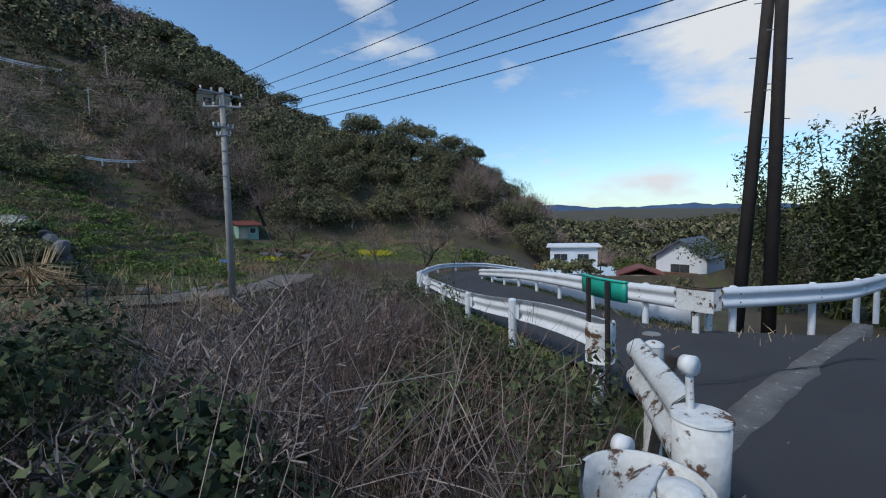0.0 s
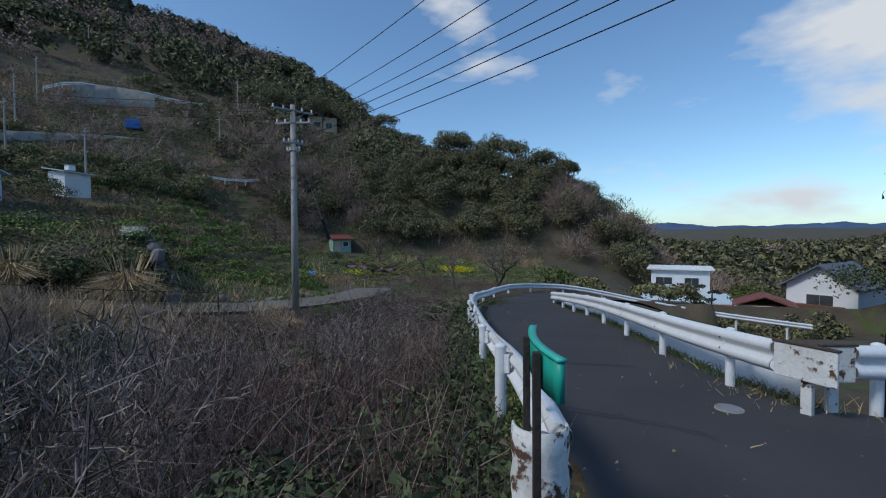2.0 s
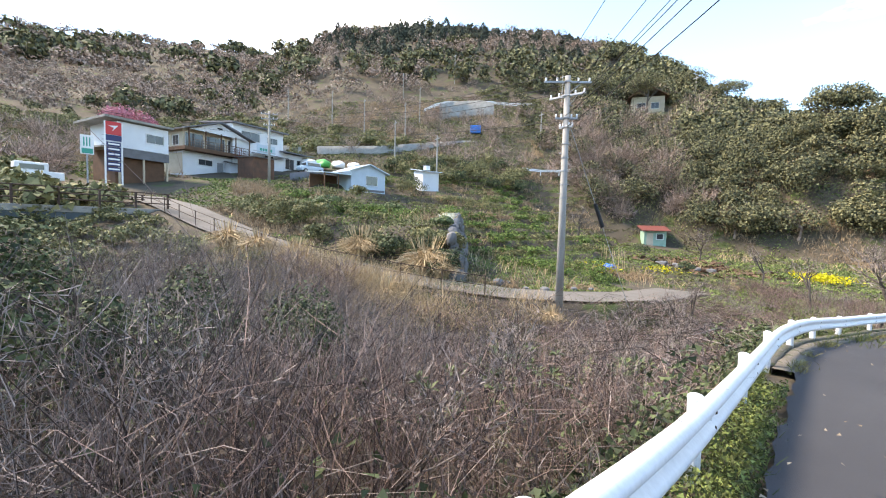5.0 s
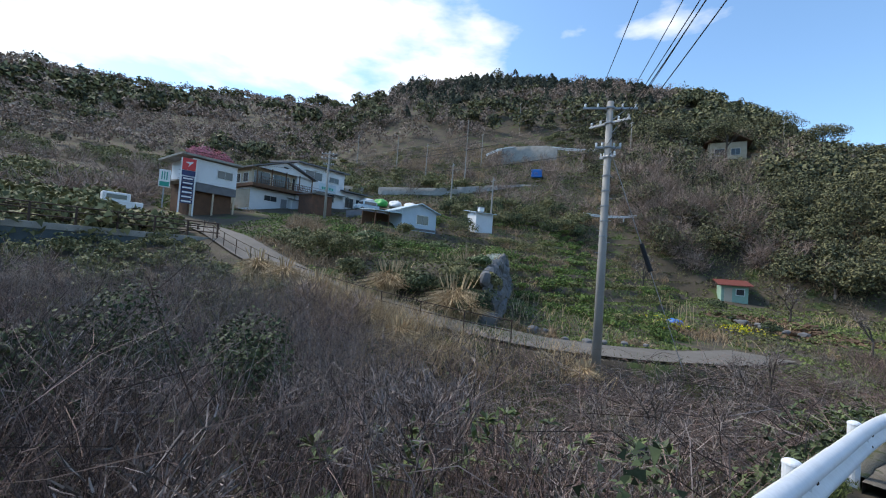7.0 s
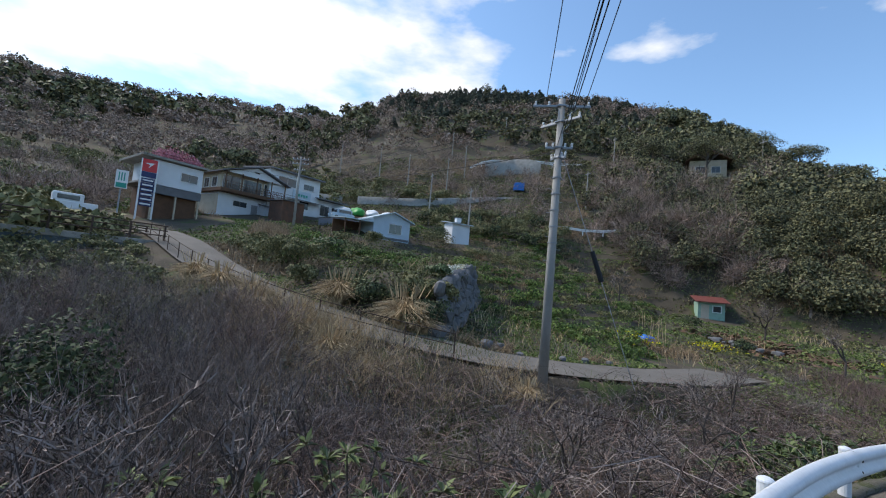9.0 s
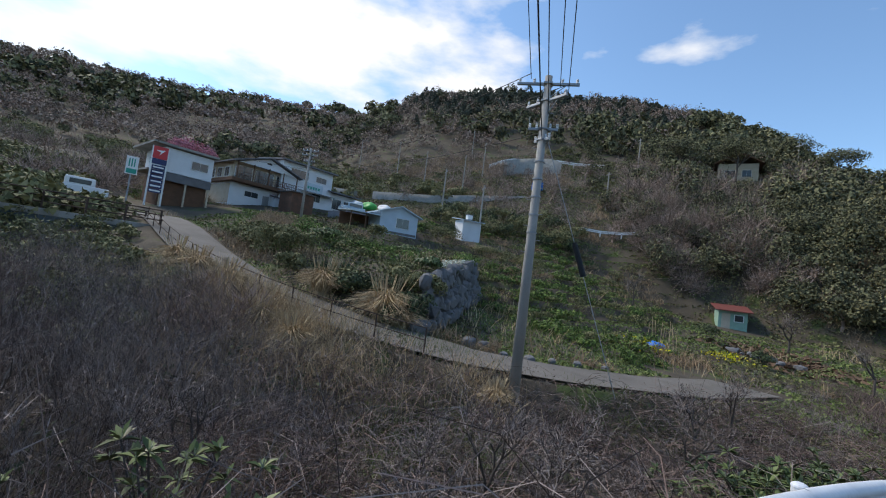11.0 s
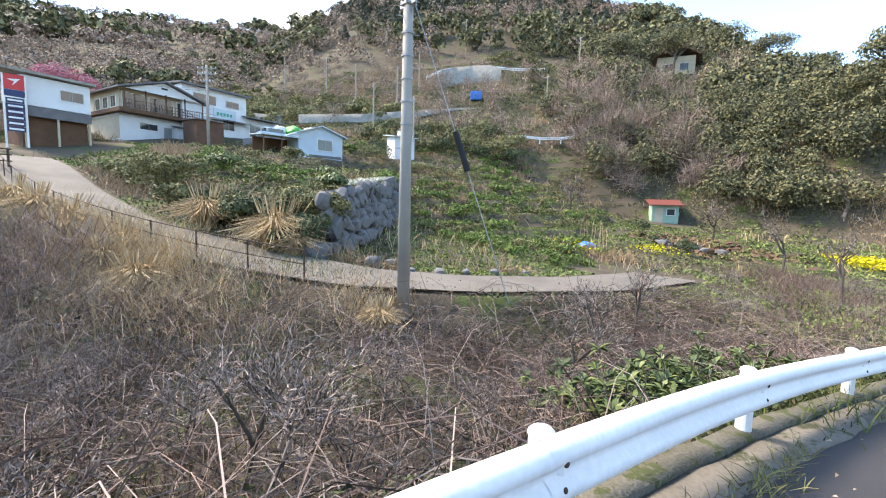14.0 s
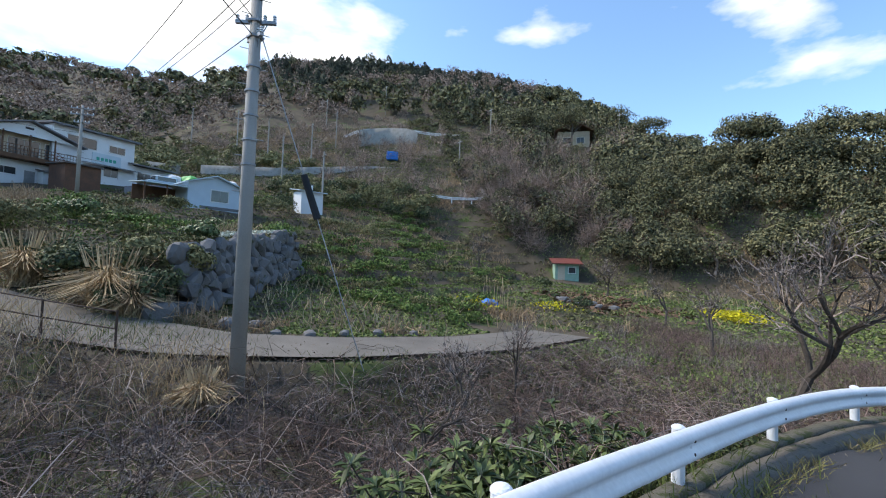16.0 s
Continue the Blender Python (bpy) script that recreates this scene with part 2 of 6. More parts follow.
RAMP = [(-36, -4.8, 1.9), (-30.5, -1.9, 1.15), (-25, 1.2, -0.25), (-19.8, 4.6, -1.5), (-15.2, 9.4, -2.45), (-12.2, 13.4, -2.9), (-11.6, 17, -3.15), (-12.6, 23, -3.6), (-15.2, 30, -4.0)]
RAMP_W = 3.3
WALL = [(-17.0, 12.7, -0.15), (-28.6, 19.2, 1.15)]     # top of the dry-stone wall
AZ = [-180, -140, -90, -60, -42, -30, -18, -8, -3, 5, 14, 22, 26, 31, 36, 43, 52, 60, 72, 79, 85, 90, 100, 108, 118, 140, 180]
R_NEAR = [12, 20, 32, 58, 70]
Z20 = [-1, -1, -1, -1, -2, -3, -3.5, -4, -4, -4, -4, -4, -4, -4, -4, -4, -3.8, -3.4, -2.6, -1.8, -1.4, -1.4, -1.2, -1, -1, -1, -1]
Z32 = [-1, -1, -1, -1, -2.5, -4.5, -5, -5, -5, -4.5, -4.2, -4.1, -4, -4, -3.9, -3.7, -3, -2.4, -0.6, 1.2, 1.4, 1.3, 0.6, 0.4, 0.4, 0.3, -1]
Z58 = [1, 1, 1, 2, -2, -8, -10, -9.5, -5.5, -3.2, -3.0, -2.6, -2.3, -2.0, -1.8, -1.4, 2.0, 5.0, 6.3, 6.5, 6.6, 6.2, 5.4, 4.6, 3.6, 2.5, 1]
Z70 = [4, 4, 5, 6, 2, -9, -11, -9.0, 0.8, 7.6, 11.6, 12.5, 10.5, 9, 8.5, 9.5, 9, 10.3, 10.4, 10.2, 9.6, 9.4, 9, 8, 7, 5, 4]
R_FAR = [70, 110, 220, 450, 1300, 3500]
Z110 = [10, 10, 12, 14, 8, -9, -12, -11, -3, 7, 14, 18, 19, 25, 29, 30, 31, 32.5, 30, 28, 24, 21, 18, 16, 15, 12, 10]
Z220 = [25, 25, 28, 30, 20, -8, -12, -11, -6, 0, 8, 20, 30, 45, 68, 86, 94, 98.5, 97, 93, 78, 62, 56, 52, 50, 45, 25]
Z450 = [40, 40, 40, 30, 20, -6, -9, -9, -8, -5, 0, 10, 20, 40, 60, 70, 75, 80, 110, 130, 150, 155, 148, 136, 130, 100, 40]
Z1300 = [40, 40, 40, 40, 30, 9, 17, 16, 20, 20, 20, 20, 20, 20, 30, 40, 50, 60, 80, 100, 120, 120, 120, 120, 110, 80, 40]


def smooth(a, b, v):
    s = np.clip((v - a) / (b - a), 0, 1)
    return s * s * (3 - 2 * s)


def value_noise(x, y, seed=0):
    """Smooth 2D noise in -1..1 on arrays."""
    xi, yi = np.floor(x).astype(np.int64), np.floor(y).astype(np.int64)
    fx, fy = x - xi, y - yi
    fx, fy = fx * fx * (3 - 2 * fx), fy * fy * (3 - 2 * fy)

    def h(a, b):
        v = (a * 374761393 + b * 668265263 + seed * 974634777) & 0x7FFFFFFF
        v = ((v ^ (v >> 13)) * 1274126177) & 0x7FFFFFFF
        return ((v ^ (v >> 16)) & 0xFFFF) / 32767.5 - 1
    return (h(xi, yi) * (1 - fx) + h(xi + 1, yi) * fx) * (1 - fy) + (h(xi, yi + 1) * (1 - fx) + h(xi + 1, yi + 1) * fx) * fy


def to_line(x, y, line):
    """Distance to a polyline, the height at the nearest point, and the side (positive to the left)."""
    best = np.full(np.shape(x), 1e9)
    hz, side = np.zeros(np.shape(x)), np.ones(np.shape(x))
    for (ax, ay, az), (bx, by, bz) in zip(line[:-1], line[1:]):
        dx, dy = bx - ax, by - ay
        s = np.clip(((x - ax) * dx + (y - ay) * dy) / (dx * dx + dy * dy), 0, 1)
        d = np.hypot(x - ax - s * dx, y - ay - s * dy)
        near = d < best
        best = np.where(near, d, best)
        hz = np.where(near, az + s * (bz - az), hz)
        side = np.where(near, np.sign(dx * (y - ay) - dy * (x - ax)), side)
    return best, hz, side


def road_z(y):
    return np.interp(y, ROAD_Y, ROAD_Z)


def road_drop(x, y):
    """How much lower the lane lies where it bends away down the valley."""
    return 0.20 * np.clip(np.asarray(x, float) - 1.5, 0, 9) * smooth(21, 25, y)


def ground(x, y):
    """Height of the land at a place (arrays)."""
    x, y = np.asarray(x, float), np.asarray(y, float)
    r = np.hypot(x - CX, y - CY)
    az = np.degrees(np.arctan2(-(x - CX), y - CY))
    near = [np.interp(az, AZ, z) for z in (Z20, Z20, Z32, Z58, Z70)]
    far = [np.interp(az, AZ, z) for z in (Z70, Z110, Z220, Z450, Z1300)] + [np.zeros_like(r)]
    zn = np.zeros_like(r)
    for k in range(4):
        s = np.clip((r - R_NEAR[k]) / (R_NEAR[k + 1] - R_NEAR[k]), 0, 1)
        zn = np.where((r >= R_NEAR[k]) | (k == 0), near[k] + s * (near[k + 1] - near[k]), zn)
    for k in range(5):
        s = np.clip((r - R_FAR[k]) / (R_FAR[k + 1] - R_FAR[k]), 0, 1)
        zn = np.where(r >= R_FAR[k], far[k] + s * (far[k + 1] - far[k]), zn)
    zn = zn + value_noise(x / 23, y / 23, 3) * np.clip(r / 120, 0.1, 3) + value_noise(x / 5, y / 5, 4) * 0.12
    # stepped fields
    step = 1.15
    q = zn / step
    k = smooth(28, 33, r) * (1 - smooth(60, 68, r)) * smooth(40, 47, az) * (1 - smooth(88, 96, az)) * smooth(-3.6, -2.4, zn)
    zn = zn + k * step * (np.floor(q) + smooth(0.62, 1.0, q - np.floor(q)) - q)
    # terrace above the ramp, held by the stone wall on its north side
    dr, hr, side = to_line(x, y, RAMP)
    dw, hw, sw_ = to_line(x, y, WALL)
    along = (x - WALL[0][0]) * -0.868 + (y - WALL[0][1]) * 0.496
    in_run = (along > -0.5) & (along < 14.5)
    zn = np.where(in_run & (sw_ > 0) & (dw < 8), np.maximum(zn, hw - 0.12 - 0.25 * np.maximum(dw - 4, 0)), zn)
    zn = np.where(in_run & (sw_ <= 0) & (dw < 7), np.minimum(zn, hw - 2.3 + 0.12 * dw), zn)
    # gully between the road's edge and the ramp
    xe = np.interp(y, EDGE_Y, EDGE_X)
    edge_line = [(a, b, float(road_z(b))) for a, b in zip(EDGE_X, EDGE_Y)]
    de, he, _ = to_line(x, y, edge_line)
    s = de / (de + np.maximum(dr - RAMP_W / 2, 0) + 1e-6)
    bank = he - 0.10 - 0.5 * smooth(0.3, 1.2, de)
    gully = bank * (1 - s) + (hr - 0.05) * s - 5.2 * s * (1 - s) * np.clip(de / 2.5, 0, 1) - value_noise(x / 1.7, y / 1.7, 5) * 0.25 * np.clip(de / 2, 0, 1)
    between = (x < xe) & (side < 0) & (y > -14) & (y < 40)
    fade = 1 - smooth(22, 34, y)
    fade = fade * (1 - smooth(26, 38, r))
    z = np.where(between, gully * fade + zn * (1 - fade), zn)
    up = (side > 0) & (y < 45)
    k = smooth(RAMP_W / 2 + 0.2, RAMP_W / 2 + 4.5, dr)
    z = np.where(up, (hr - 0.05) * (1 - k) + z * k, z)
    z = np.where(dr < RAMP_W / 2 + 0.4, hr - 0.12, z)
    xs = np.interp(y, SIDE_Y, SIDE_X)
    on = (x >= xe - 0.05) & (x <= xs + 0.3) & (y < 27.2) & (y > -40)
    z = np.where(on, road_z(y) - road_drop(x, y) - 0.12, z)
    right = (x > xs + 0.3) & (x < 40) & (y < 40) & (y > 3.7)
    k = smooth(0, 9, x - xs - 0.3)
    z = np.where(right, (road_z(y) - road_drop(x, y) - 0.15 - (0.9 + 1.1 * smooth(15, 20, y)) * smooth(0, 1.5, x - xs - 0.3)) * (1 - k) + np.minimum(zn, road_z(y) - road_drop(x, y) - 1.2) * k, z)
    return z


def mesh_from(name, verts, faces, material, smooth_shade=False):
    me = bpy.data.meshes.new(name)
    verts, faces = np.asarray(verts, np.float32), np.asarray(faces, np.int32)
    k = faces.shape[1]
    me.vertices.add(len(verts))
    me.vertices.foreach_set("co", verts.ravel())
    me.loops.add(faces.size)
    me.loops.foreach_set("vertex_index", faces.ravel())
    me.polygons.add(len(faces))
    me.polygons.foreach_set("loop_start", np.arange(0, faces.size, k, dtype=np.int32))
    me.materials.append(material)
    me.update(calc_edges=True)
    if smooth_shade:
        me.polygons.foreach_set("use_smooth", np.ones(len(faces), bool))
    return me


def link_mesh(name, me, parent=None, label=""):
    ob = new(name, me)
    if parent:
        ob.parent = parent
    return tagged(ob, label)


def part(name, bm, material, parent, label="", smooth_shade=False):
    me = bpy.data.meshes.new(name)
    bm.to_mesh(me)
    bm.free()
    me.materials.append(material)
    if smooth_shade:
        for p in me.polygons:
            p.use_smooth = True
    return link_mesh(name, me, parent, label)


def thing(name, m, label, category, group="", kind=""):
    ob = new(name)
    ob.matrix_world = m
    return tagged(ob, label, category, group, kind)


def box(bm, x0, x1, y0, y1, z0, z1, bevel=0.0):
    g = bmesh.ops.create_cube(bm, size=1, matrix=Matrix.LocRotScale(((x0 + x1) / 2, (y0 + y1) / 2, (z0 + z1) / 2), None, (x1 - x0, y1 - y0, z1 - z0)))
    if bevel:
        edges = {e for v in g["verts"] for e in v.link_edges}
        bmesh.ops.bevel(bm, geom=list(edges), offset=bevel, segments=2, affect="EDGES", profile=0.5)
    return bm


def cube(x0, x1, y0, y1, z0, z1, bevel=0.0):
    return box(bmesh.new(), x0, x1, y0, y1, z0, z1, bevel)


def tube(bm, a, b, r0, r1=None, sides=8):
    """A tapered rod from a to b."""
    a, b = Vector(a), Vector(b)
    q = (b - a).to_track_quat("Z", "Y").to_matrix().to_4x4()
    bmesh.ops.create_cone(bm, cap_ends=True, segments=sides, radius1=r0, radius2=r0 if r1 is None else r1, depth=(b - a).length, matrix=Matrix.Translation((a + b) / 2) @ q)
    return bm


def rod(a, b, r0, r1=None, sides=8):
    return tube(bmesh.new(), a, b, r0, r1, sides)


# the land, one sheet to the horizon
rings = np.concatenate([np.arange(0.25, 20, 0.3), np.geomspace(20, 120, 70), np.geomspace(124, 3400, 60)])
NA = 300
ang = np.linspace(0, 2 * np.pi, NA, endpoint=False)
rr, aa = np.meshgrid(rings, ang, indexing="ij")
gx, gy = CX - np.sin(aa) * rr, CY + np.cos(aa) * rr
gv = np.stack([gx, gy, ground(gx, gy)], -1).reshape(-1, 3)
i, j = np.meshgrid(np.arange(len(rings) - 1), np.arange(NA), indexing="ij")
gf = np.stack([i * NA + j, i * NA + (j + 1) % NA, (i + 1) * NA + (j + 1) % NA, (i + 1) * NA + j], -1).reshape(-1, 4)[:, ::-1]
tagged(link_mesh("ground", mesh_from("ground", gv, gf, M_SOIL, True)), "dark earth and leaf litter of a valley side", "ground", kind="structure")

# the lane: one strip of worn asphalt
ys = np.concatenate([np.arange(-38, -6, 1.0), np.arange(-6, 27.1, 0.25)])
xl, xr = np.interp(ys, EDGE_Y, EDGE_X) + 0.3, np.interp(ys, SIDE_Y, SIDE_X)
NX = 40
u = np.linspace(0, 1, NX)
rx = xl[:, None] + (xr - xl)[:, None] * u
rwob = value_noise(rx * 9, np.repeat(ys[:, None], NX, 1) * 3, 8)
rx[:, 0] += rwob[:, 0] * 0.06
rz = road_z(ys)[:, None] + 0.03 * np.sin(np.pi * u)[None] + value_noise(rx / 1.5, np.repeat(ys[:, None], NX, 1) / 1.5, 9) * 0.012
rz -= road_drop(rx, np.repeat(ys[:, None], NX, 1))
rv = np.stack([rx, np.repeat(ys[:, None], NX, 1), rz], -1).reshape(-1, 3)
i, j = np.meshgrid(np.arange(len(ys) - 1), np.arange(NX - 1), indexing="ij")
rf = np.stack([i * NX + j, i * NX + j + 1, (i + 1) * NX + j + 1, (i + 1) * NX + j], -1).reshape(-1, 4)
tagged(link_mesh("road", mesh_from("road", rv, rf, M_ASPHALT, True)), "worn dark grey asphalt lane on a hillside", "road", kind="structure")


def ribbon(line, w, n=80, lift=0.0):
    """A paved strip along a polyline that has heights."""
    p = np.array(line, float)
    t = np.r_[0, np.cumsum(np.hypot(*np.diff(p[:, :2], axis=0).T))]
    tt = np.linspace(0, t[-1], n)
    q = np.stack([np.interp(tt, t, p[:, k]) for k in range(3)], 1)
    for _ in range(3):
        q[1:-1] = (q[:-2] + 2 * q[1:-1] + q[2:]) / 4
    d = np.gradient(q[:, :2], axis=0)
    d /= np.hypot(*d.T)[:, None]
    nrm = np.stack([-d[:, 1], d[:, 0]], 1)
    cols = np.linspace(-w / 2, w / 2, 7)
    v = np.concatenate([np.concatenate([q[:, None, :2] + nrm[:, None] * cols[None, :, None], np.repeat(q[:, None, 2:], 7, 1) + lift], 2)]).reshape(-1, 3)
    i, j = np.meshgrid(np.arange(n - 1), np.arange(6), indexing="ij")
    return v, np.stack([i * 7 + j, (i + 1) * 7 + j, (i + 1) * 7 + j + 1, i * 7 + j + 1], -1).reshape(-1, 4)[:, ::-1], q


rampv, rampf, ramp_line = ribbon(RAMP, RAMP_W, 90)
tagged(link_mesh("ramp_road", mesh_from("ramp_road", rampv, rampf, M_RAMP, True)), "pale worn concrete farm road climbing the slope", "road", kind="structure")


# ---- guard rails ----
BEAM = [(0.0, 0.0), (0.03, 0.005), (0.075, 0.045), (0.08, 0.085), (0.07, 0.115), (0.03, 0.155), (0.03, 0.195), (0.07, 0.235), (0.08, 0.265), (0.075, 0.305), (0.03, 0.345), (0.0, 0.35)]


def dense(line, step=0.25):
    p = np.array(line, float)
    for _ in range(3):
        q = np.empty((2 * len(p) - 1, p.shape[1]))
        q[::2], q[1::2] = p, (p[:-1] + p[1:]) / 2
        q[2:-2:2] = (q[1:-3:2] + 2 * q[2:-2:2] + q[3:-1:2]) / 4
        p = q
    t = np.r_[0, np.cumsum(np.linalg.norm(np.diff(p[:, :2], axis=0), axis=1))]
    tt = np.linspace(0, t[-1], max(2, int(t[-1] / step) + 1))
    return np.stack([np.interp(tt, t, p[:, k]) for k in range(p.shape[1])], 1), tt


def side_of(q):
    d = np.gradient(q[:, :2], axis=0)
    d /= np.hypot(*d.T)[:, None]
    return np.stack([d[:, 1], -d[:, 0]], 1)     # to the right of the way along


def beam_mesh(q, nrm, top, face, deep=0.35):
    """The corrugated sheet, swept along q; face +1: its face looks to the right."""
    prof = [(d, h) for d, h in BEAM] + [(d - 0.012, h) for d, h in reversed(BEAM)]
    n, k = len(q), len(prof)
    v = np.empty((n, k, 3))
    for a, (d, h) in enumerate(prof):
        v[:, a, :2] = q[:, :2] + nrm * d * face
        v[:, a, 2] = q[:, 2] + top - deep + h * deep / 0.35
    i, j = np.meshgrid(np.arange(n - 1), np.arange(k), indexing="ij")
    f = np.stack([i * k + j, i * k + (j + 1) % k, (i + 1) * k + (j + 1) % k, (i + 1) * k + j], -1).reshape(-1, 4)
    return v.reshape(-1, 3), f if face < 0 else f[:, ::-1]


def post_mesh(h):
    bm = bmesh.new()
    tube(bm, (0, 0, -0.4), (0, 0, h), 0.057, 0.057, 16)
    return bm


def guard_rail(name, line, label, face=1, top=0.75, post_h=0.735, spacing=2.0, first=0.4, panel=16, material=None, sink=0.0, sink_at=(1.5, 5.0), deep=0.35):
    """line: (x, y) of the beam; posts stand behind it. sink: how much lower the rail sits further along, where the verge was raised."""
    material = material or M_RAIL
    q, t = dense([(x, y, float(road_z(y)) - float(road_drop(x, y)) - sink * float(smooth(*sink_at, y))) for x, y in line])
    nrm = side_of(q)
    root = thing(name, pose(0, 0, 0), label, "guard rail", "guard rails along the lane")
    for a in range(0, len(q) - 1, panel):
        seg = slice(a, min(a + panel + 1, len(q)))
        v, f = beam_mesh(q[seg], nrm[seg], top + (0.004 if (a // panel) % 2 else 0), face, deep)
        link_mesh("beam", mesh_from("beam", v, f, material, True), root)
    me = None
    s = first
    while s < t[-1]:
        x, y, z = (float(np.interp(s, t, q[:, k])) for k in range(3))
        nx, ny = (float(np.interp(s, t, nrm[:, k])) for k in range(2))
        post = new("post", me) if me else part("post", post_mesh(post_h), material, root)
        me = post.data
        post.parent = root
        post.location = (x - nx * face * 0.065, y - ny * face * 0.065, z)
        cap = part("cap", dome(0.062, 0.035), material, post)
        cap.location = (0, 0, post_h)
        br = part("bracket", cube(-0.05, 0.05, -0.05, 0.05, top - 0.27, top - 0.08, 0.006), material, post)
        br.location = (nx * face * 0.045, ny * face * 0.045, 0)
        for dz in (0.105, 0.245):
            b = part("bolt", dome(0.016, 0.012), M_CHIP, post)
            b.location = (nx * face * (0.065 + 0.07), ny * face * (0.065 + 0.07), top - deep + dz * deep / 0.35)
            b.rotation_euler = Vector((nx * face, ny * face, 0)).to_track_quat("Z", "Y").to_euler()
        s += spacing
    return root


def dome(r, h, seg=14, rows=4):
    bm = bmesh.new()
    bmesh.ops.create_uvsphere(bm, u_segments=seg, v_segments=rows * 2, radius=1, matrix=Matrix.Diagonal((r, r, h, 1)))
    bmesh.ops.delete(bm, geom=[v for v in bm.verts if v.co.z < -1e-4], context="VERTS")
    return bm


guard_rail("guard_rail", [(4.02, 0.52), (3.77, 1.3), (3.3, 2.6), (2.63, 4.3), (1.86, 6.2), (1.08, 8.2), (0.40, 9.9), (0.03, 11.0), (-0.29, 12.2), (-0.88, 14.2), (-1.4, 17.2), (-1.55, 19.4), (-1.38, 22.4), (-0.4, 24.5), (1.1, 25.9), (3.5, 27.0), (7.5, 27.7), (14, 28.0)],
           "white steel guard rail with rust spots on round posts", spacing=2.45, first=2.35, sink=0.21, deep=0.29)
guard_rail("guard_rail", [(5.86, 4.25), (5.2, 6.0), (4.45, 8.5), (3.15, 13.2), (1.35, 18.6)], "white corrugated guard rail along the valley side", face=-1, spacing=2.0, first=0.9, sink=0.26, sink_at=(10.0, 18.5))
guard_rail("guard_rail", [(6.5, 4.25), (7.45, 4.7), (9.0, 5.6), (9.9, 6.3), (13.9, 10.6)], "white guard rail at the road junction", face=1, spacing=2.0, first=0.35)

# flaking end plates of the rails
def end_plate(name, x, y, rz, w, h, z, label):
    root = thing(name, pose(x, y, z, 0, 0, rz), label, "rail end", "rail end plates")
    part("plate", cube(-w / 2, w / 2, -0.02, 0.02, 0, h, 0.012), M_RUSTY, root)
    part("rim", cube(-w / 2 - 0.015, w / 2 + 0.015, -0.03, 0.03, h - 0.004, h + 0.02, 0.006), M_CHIP, root, "rusted upper rim")
    part("foot", cube(-0.05, 0.05, 0.03, 0.10, -0.5, h - 0.03, 0.01), M_RUSTY, root)
    return root


end_plate("rail_end_plate", 6.02, 3.98, -42, 0.55, 0.36, float(road_z(4.0)) + 0.38, "flaking white steel plate closing a guard rail")
end_plate("rail_end_plate", 6.36, 4.19, 22, 0.35, 0.38, float(road_z(4.2)) + 0.36, "rust-streaked white plate on a guard rail end")


def bullnose(name, m, r, arc, h, label):
    """A curved terminal plate: part of a drum, open behind."""
    root = thing(name, m, label, "rail end", "curved rail terminals")
    n = 18
    v, f = [], []
    for rr_, flip in ((r, 0), (r - 0.012, 1)):
        for a in range(n + 1):
            t = radians(-arc / 2 + arc * a / n)
            for z, k in ((0, 1.0), (h * 0.28, 1.06), (h * 0.5, 0.97), (h * 0.74, 1.06), (h, 1.0)):
                v.append((math.cos(t) * rr_ * k, math.sin(t) * rr_ * k, z))
    k5 = 5
    for s in range(2):
        o = s * (n + 1) * k5
        for a in range(n):
            for b in range(4):
                q4 = [o + a * k5 + b, o + (a + 1) * k5 + b, o + (a + 1) * k5 + b + 1, o + a * k5 + b + 1]
                f.append(q4 if s == 0 else q4[::-1])
    o = (n + 1) * k5
    for a in range(n):
        for b in (0, 4):
            f.append([a * k5 + b, (a + 1) * k5 + b, o + (a + 1) * k5 + b, o + a * k5 + b])
    link_mesh("plate", mesh_from("plate", v, f, M_RUSTY, True), root)
    return root


zr0 = float(road_z(-1.4))
NEAR = [(4.08, -0.22), (4.04, -0.8), (3.98, -1.40)]
near_rail = guard_rail("guard_rail", NEAR, "short white guard rail piece with chipped paint", spacing=1.1, first=0.15, material=M_RUSTY)
drum = thing("rail_terminal", pose(3.98, -1.50, zr0 + 0.30), "rounded white drum closing the guard rail", "rail end", "curved rail terminals")
bm = bmesh.new()
tube(bm, (0, 0, 0), (0, 0, 0.40), 0.100, 0.108, 26)
part("drum", bm, M_RUSTY, drum, "", True)
part("lid", rod((0, 0, 0.40), (0, 0, 0.412), 0.114, 0.110, 26), M_RUSTY, drum)
part("leg", rod((0.02, 0.02, -0.6), (0.02, 0.02, 0.02), 0.055, 0.055, 12), M_RUSTY, drum)
bullnose("rail_terminal", pose(3.64, -1.95, zr0 + 0.30, 0, 0, 62), 0.20, 170, 0.38, "dented white terminal plate with a torn lower rim")
guard_rail("guard_rail", [(3.66, -2.05), (3.2, -2.9), (2.4, -4.2), (1.0, -7.0)], "white guard rail leading back along the road", spacing=1.9, first=0.1, material=M_RUSTY)


def delineator(x, y, z, h, label):
    root = thing("delineator", pose(x, y, z, 4, -6, 20), label, "delineator", "round rail reflectors")
    part("stem", rod((0, 0, 0), (0, 0, h), 0.016, 0.016, 10), M_RUSTY, root)
    bm = bmesh.new()
    bmesh.ops.create_cone(bm, cap_ends=True, segments=24, radius1=0.040, radius2=0.040, depth=0.045, matrix=Matrix.Translation((0, 0, h + 0.05)) @ pose(0, 0, 0, 80, 0, 15))
    part("reflector", bm, M_WHITE, root, "yellowed white round reflector case", True)


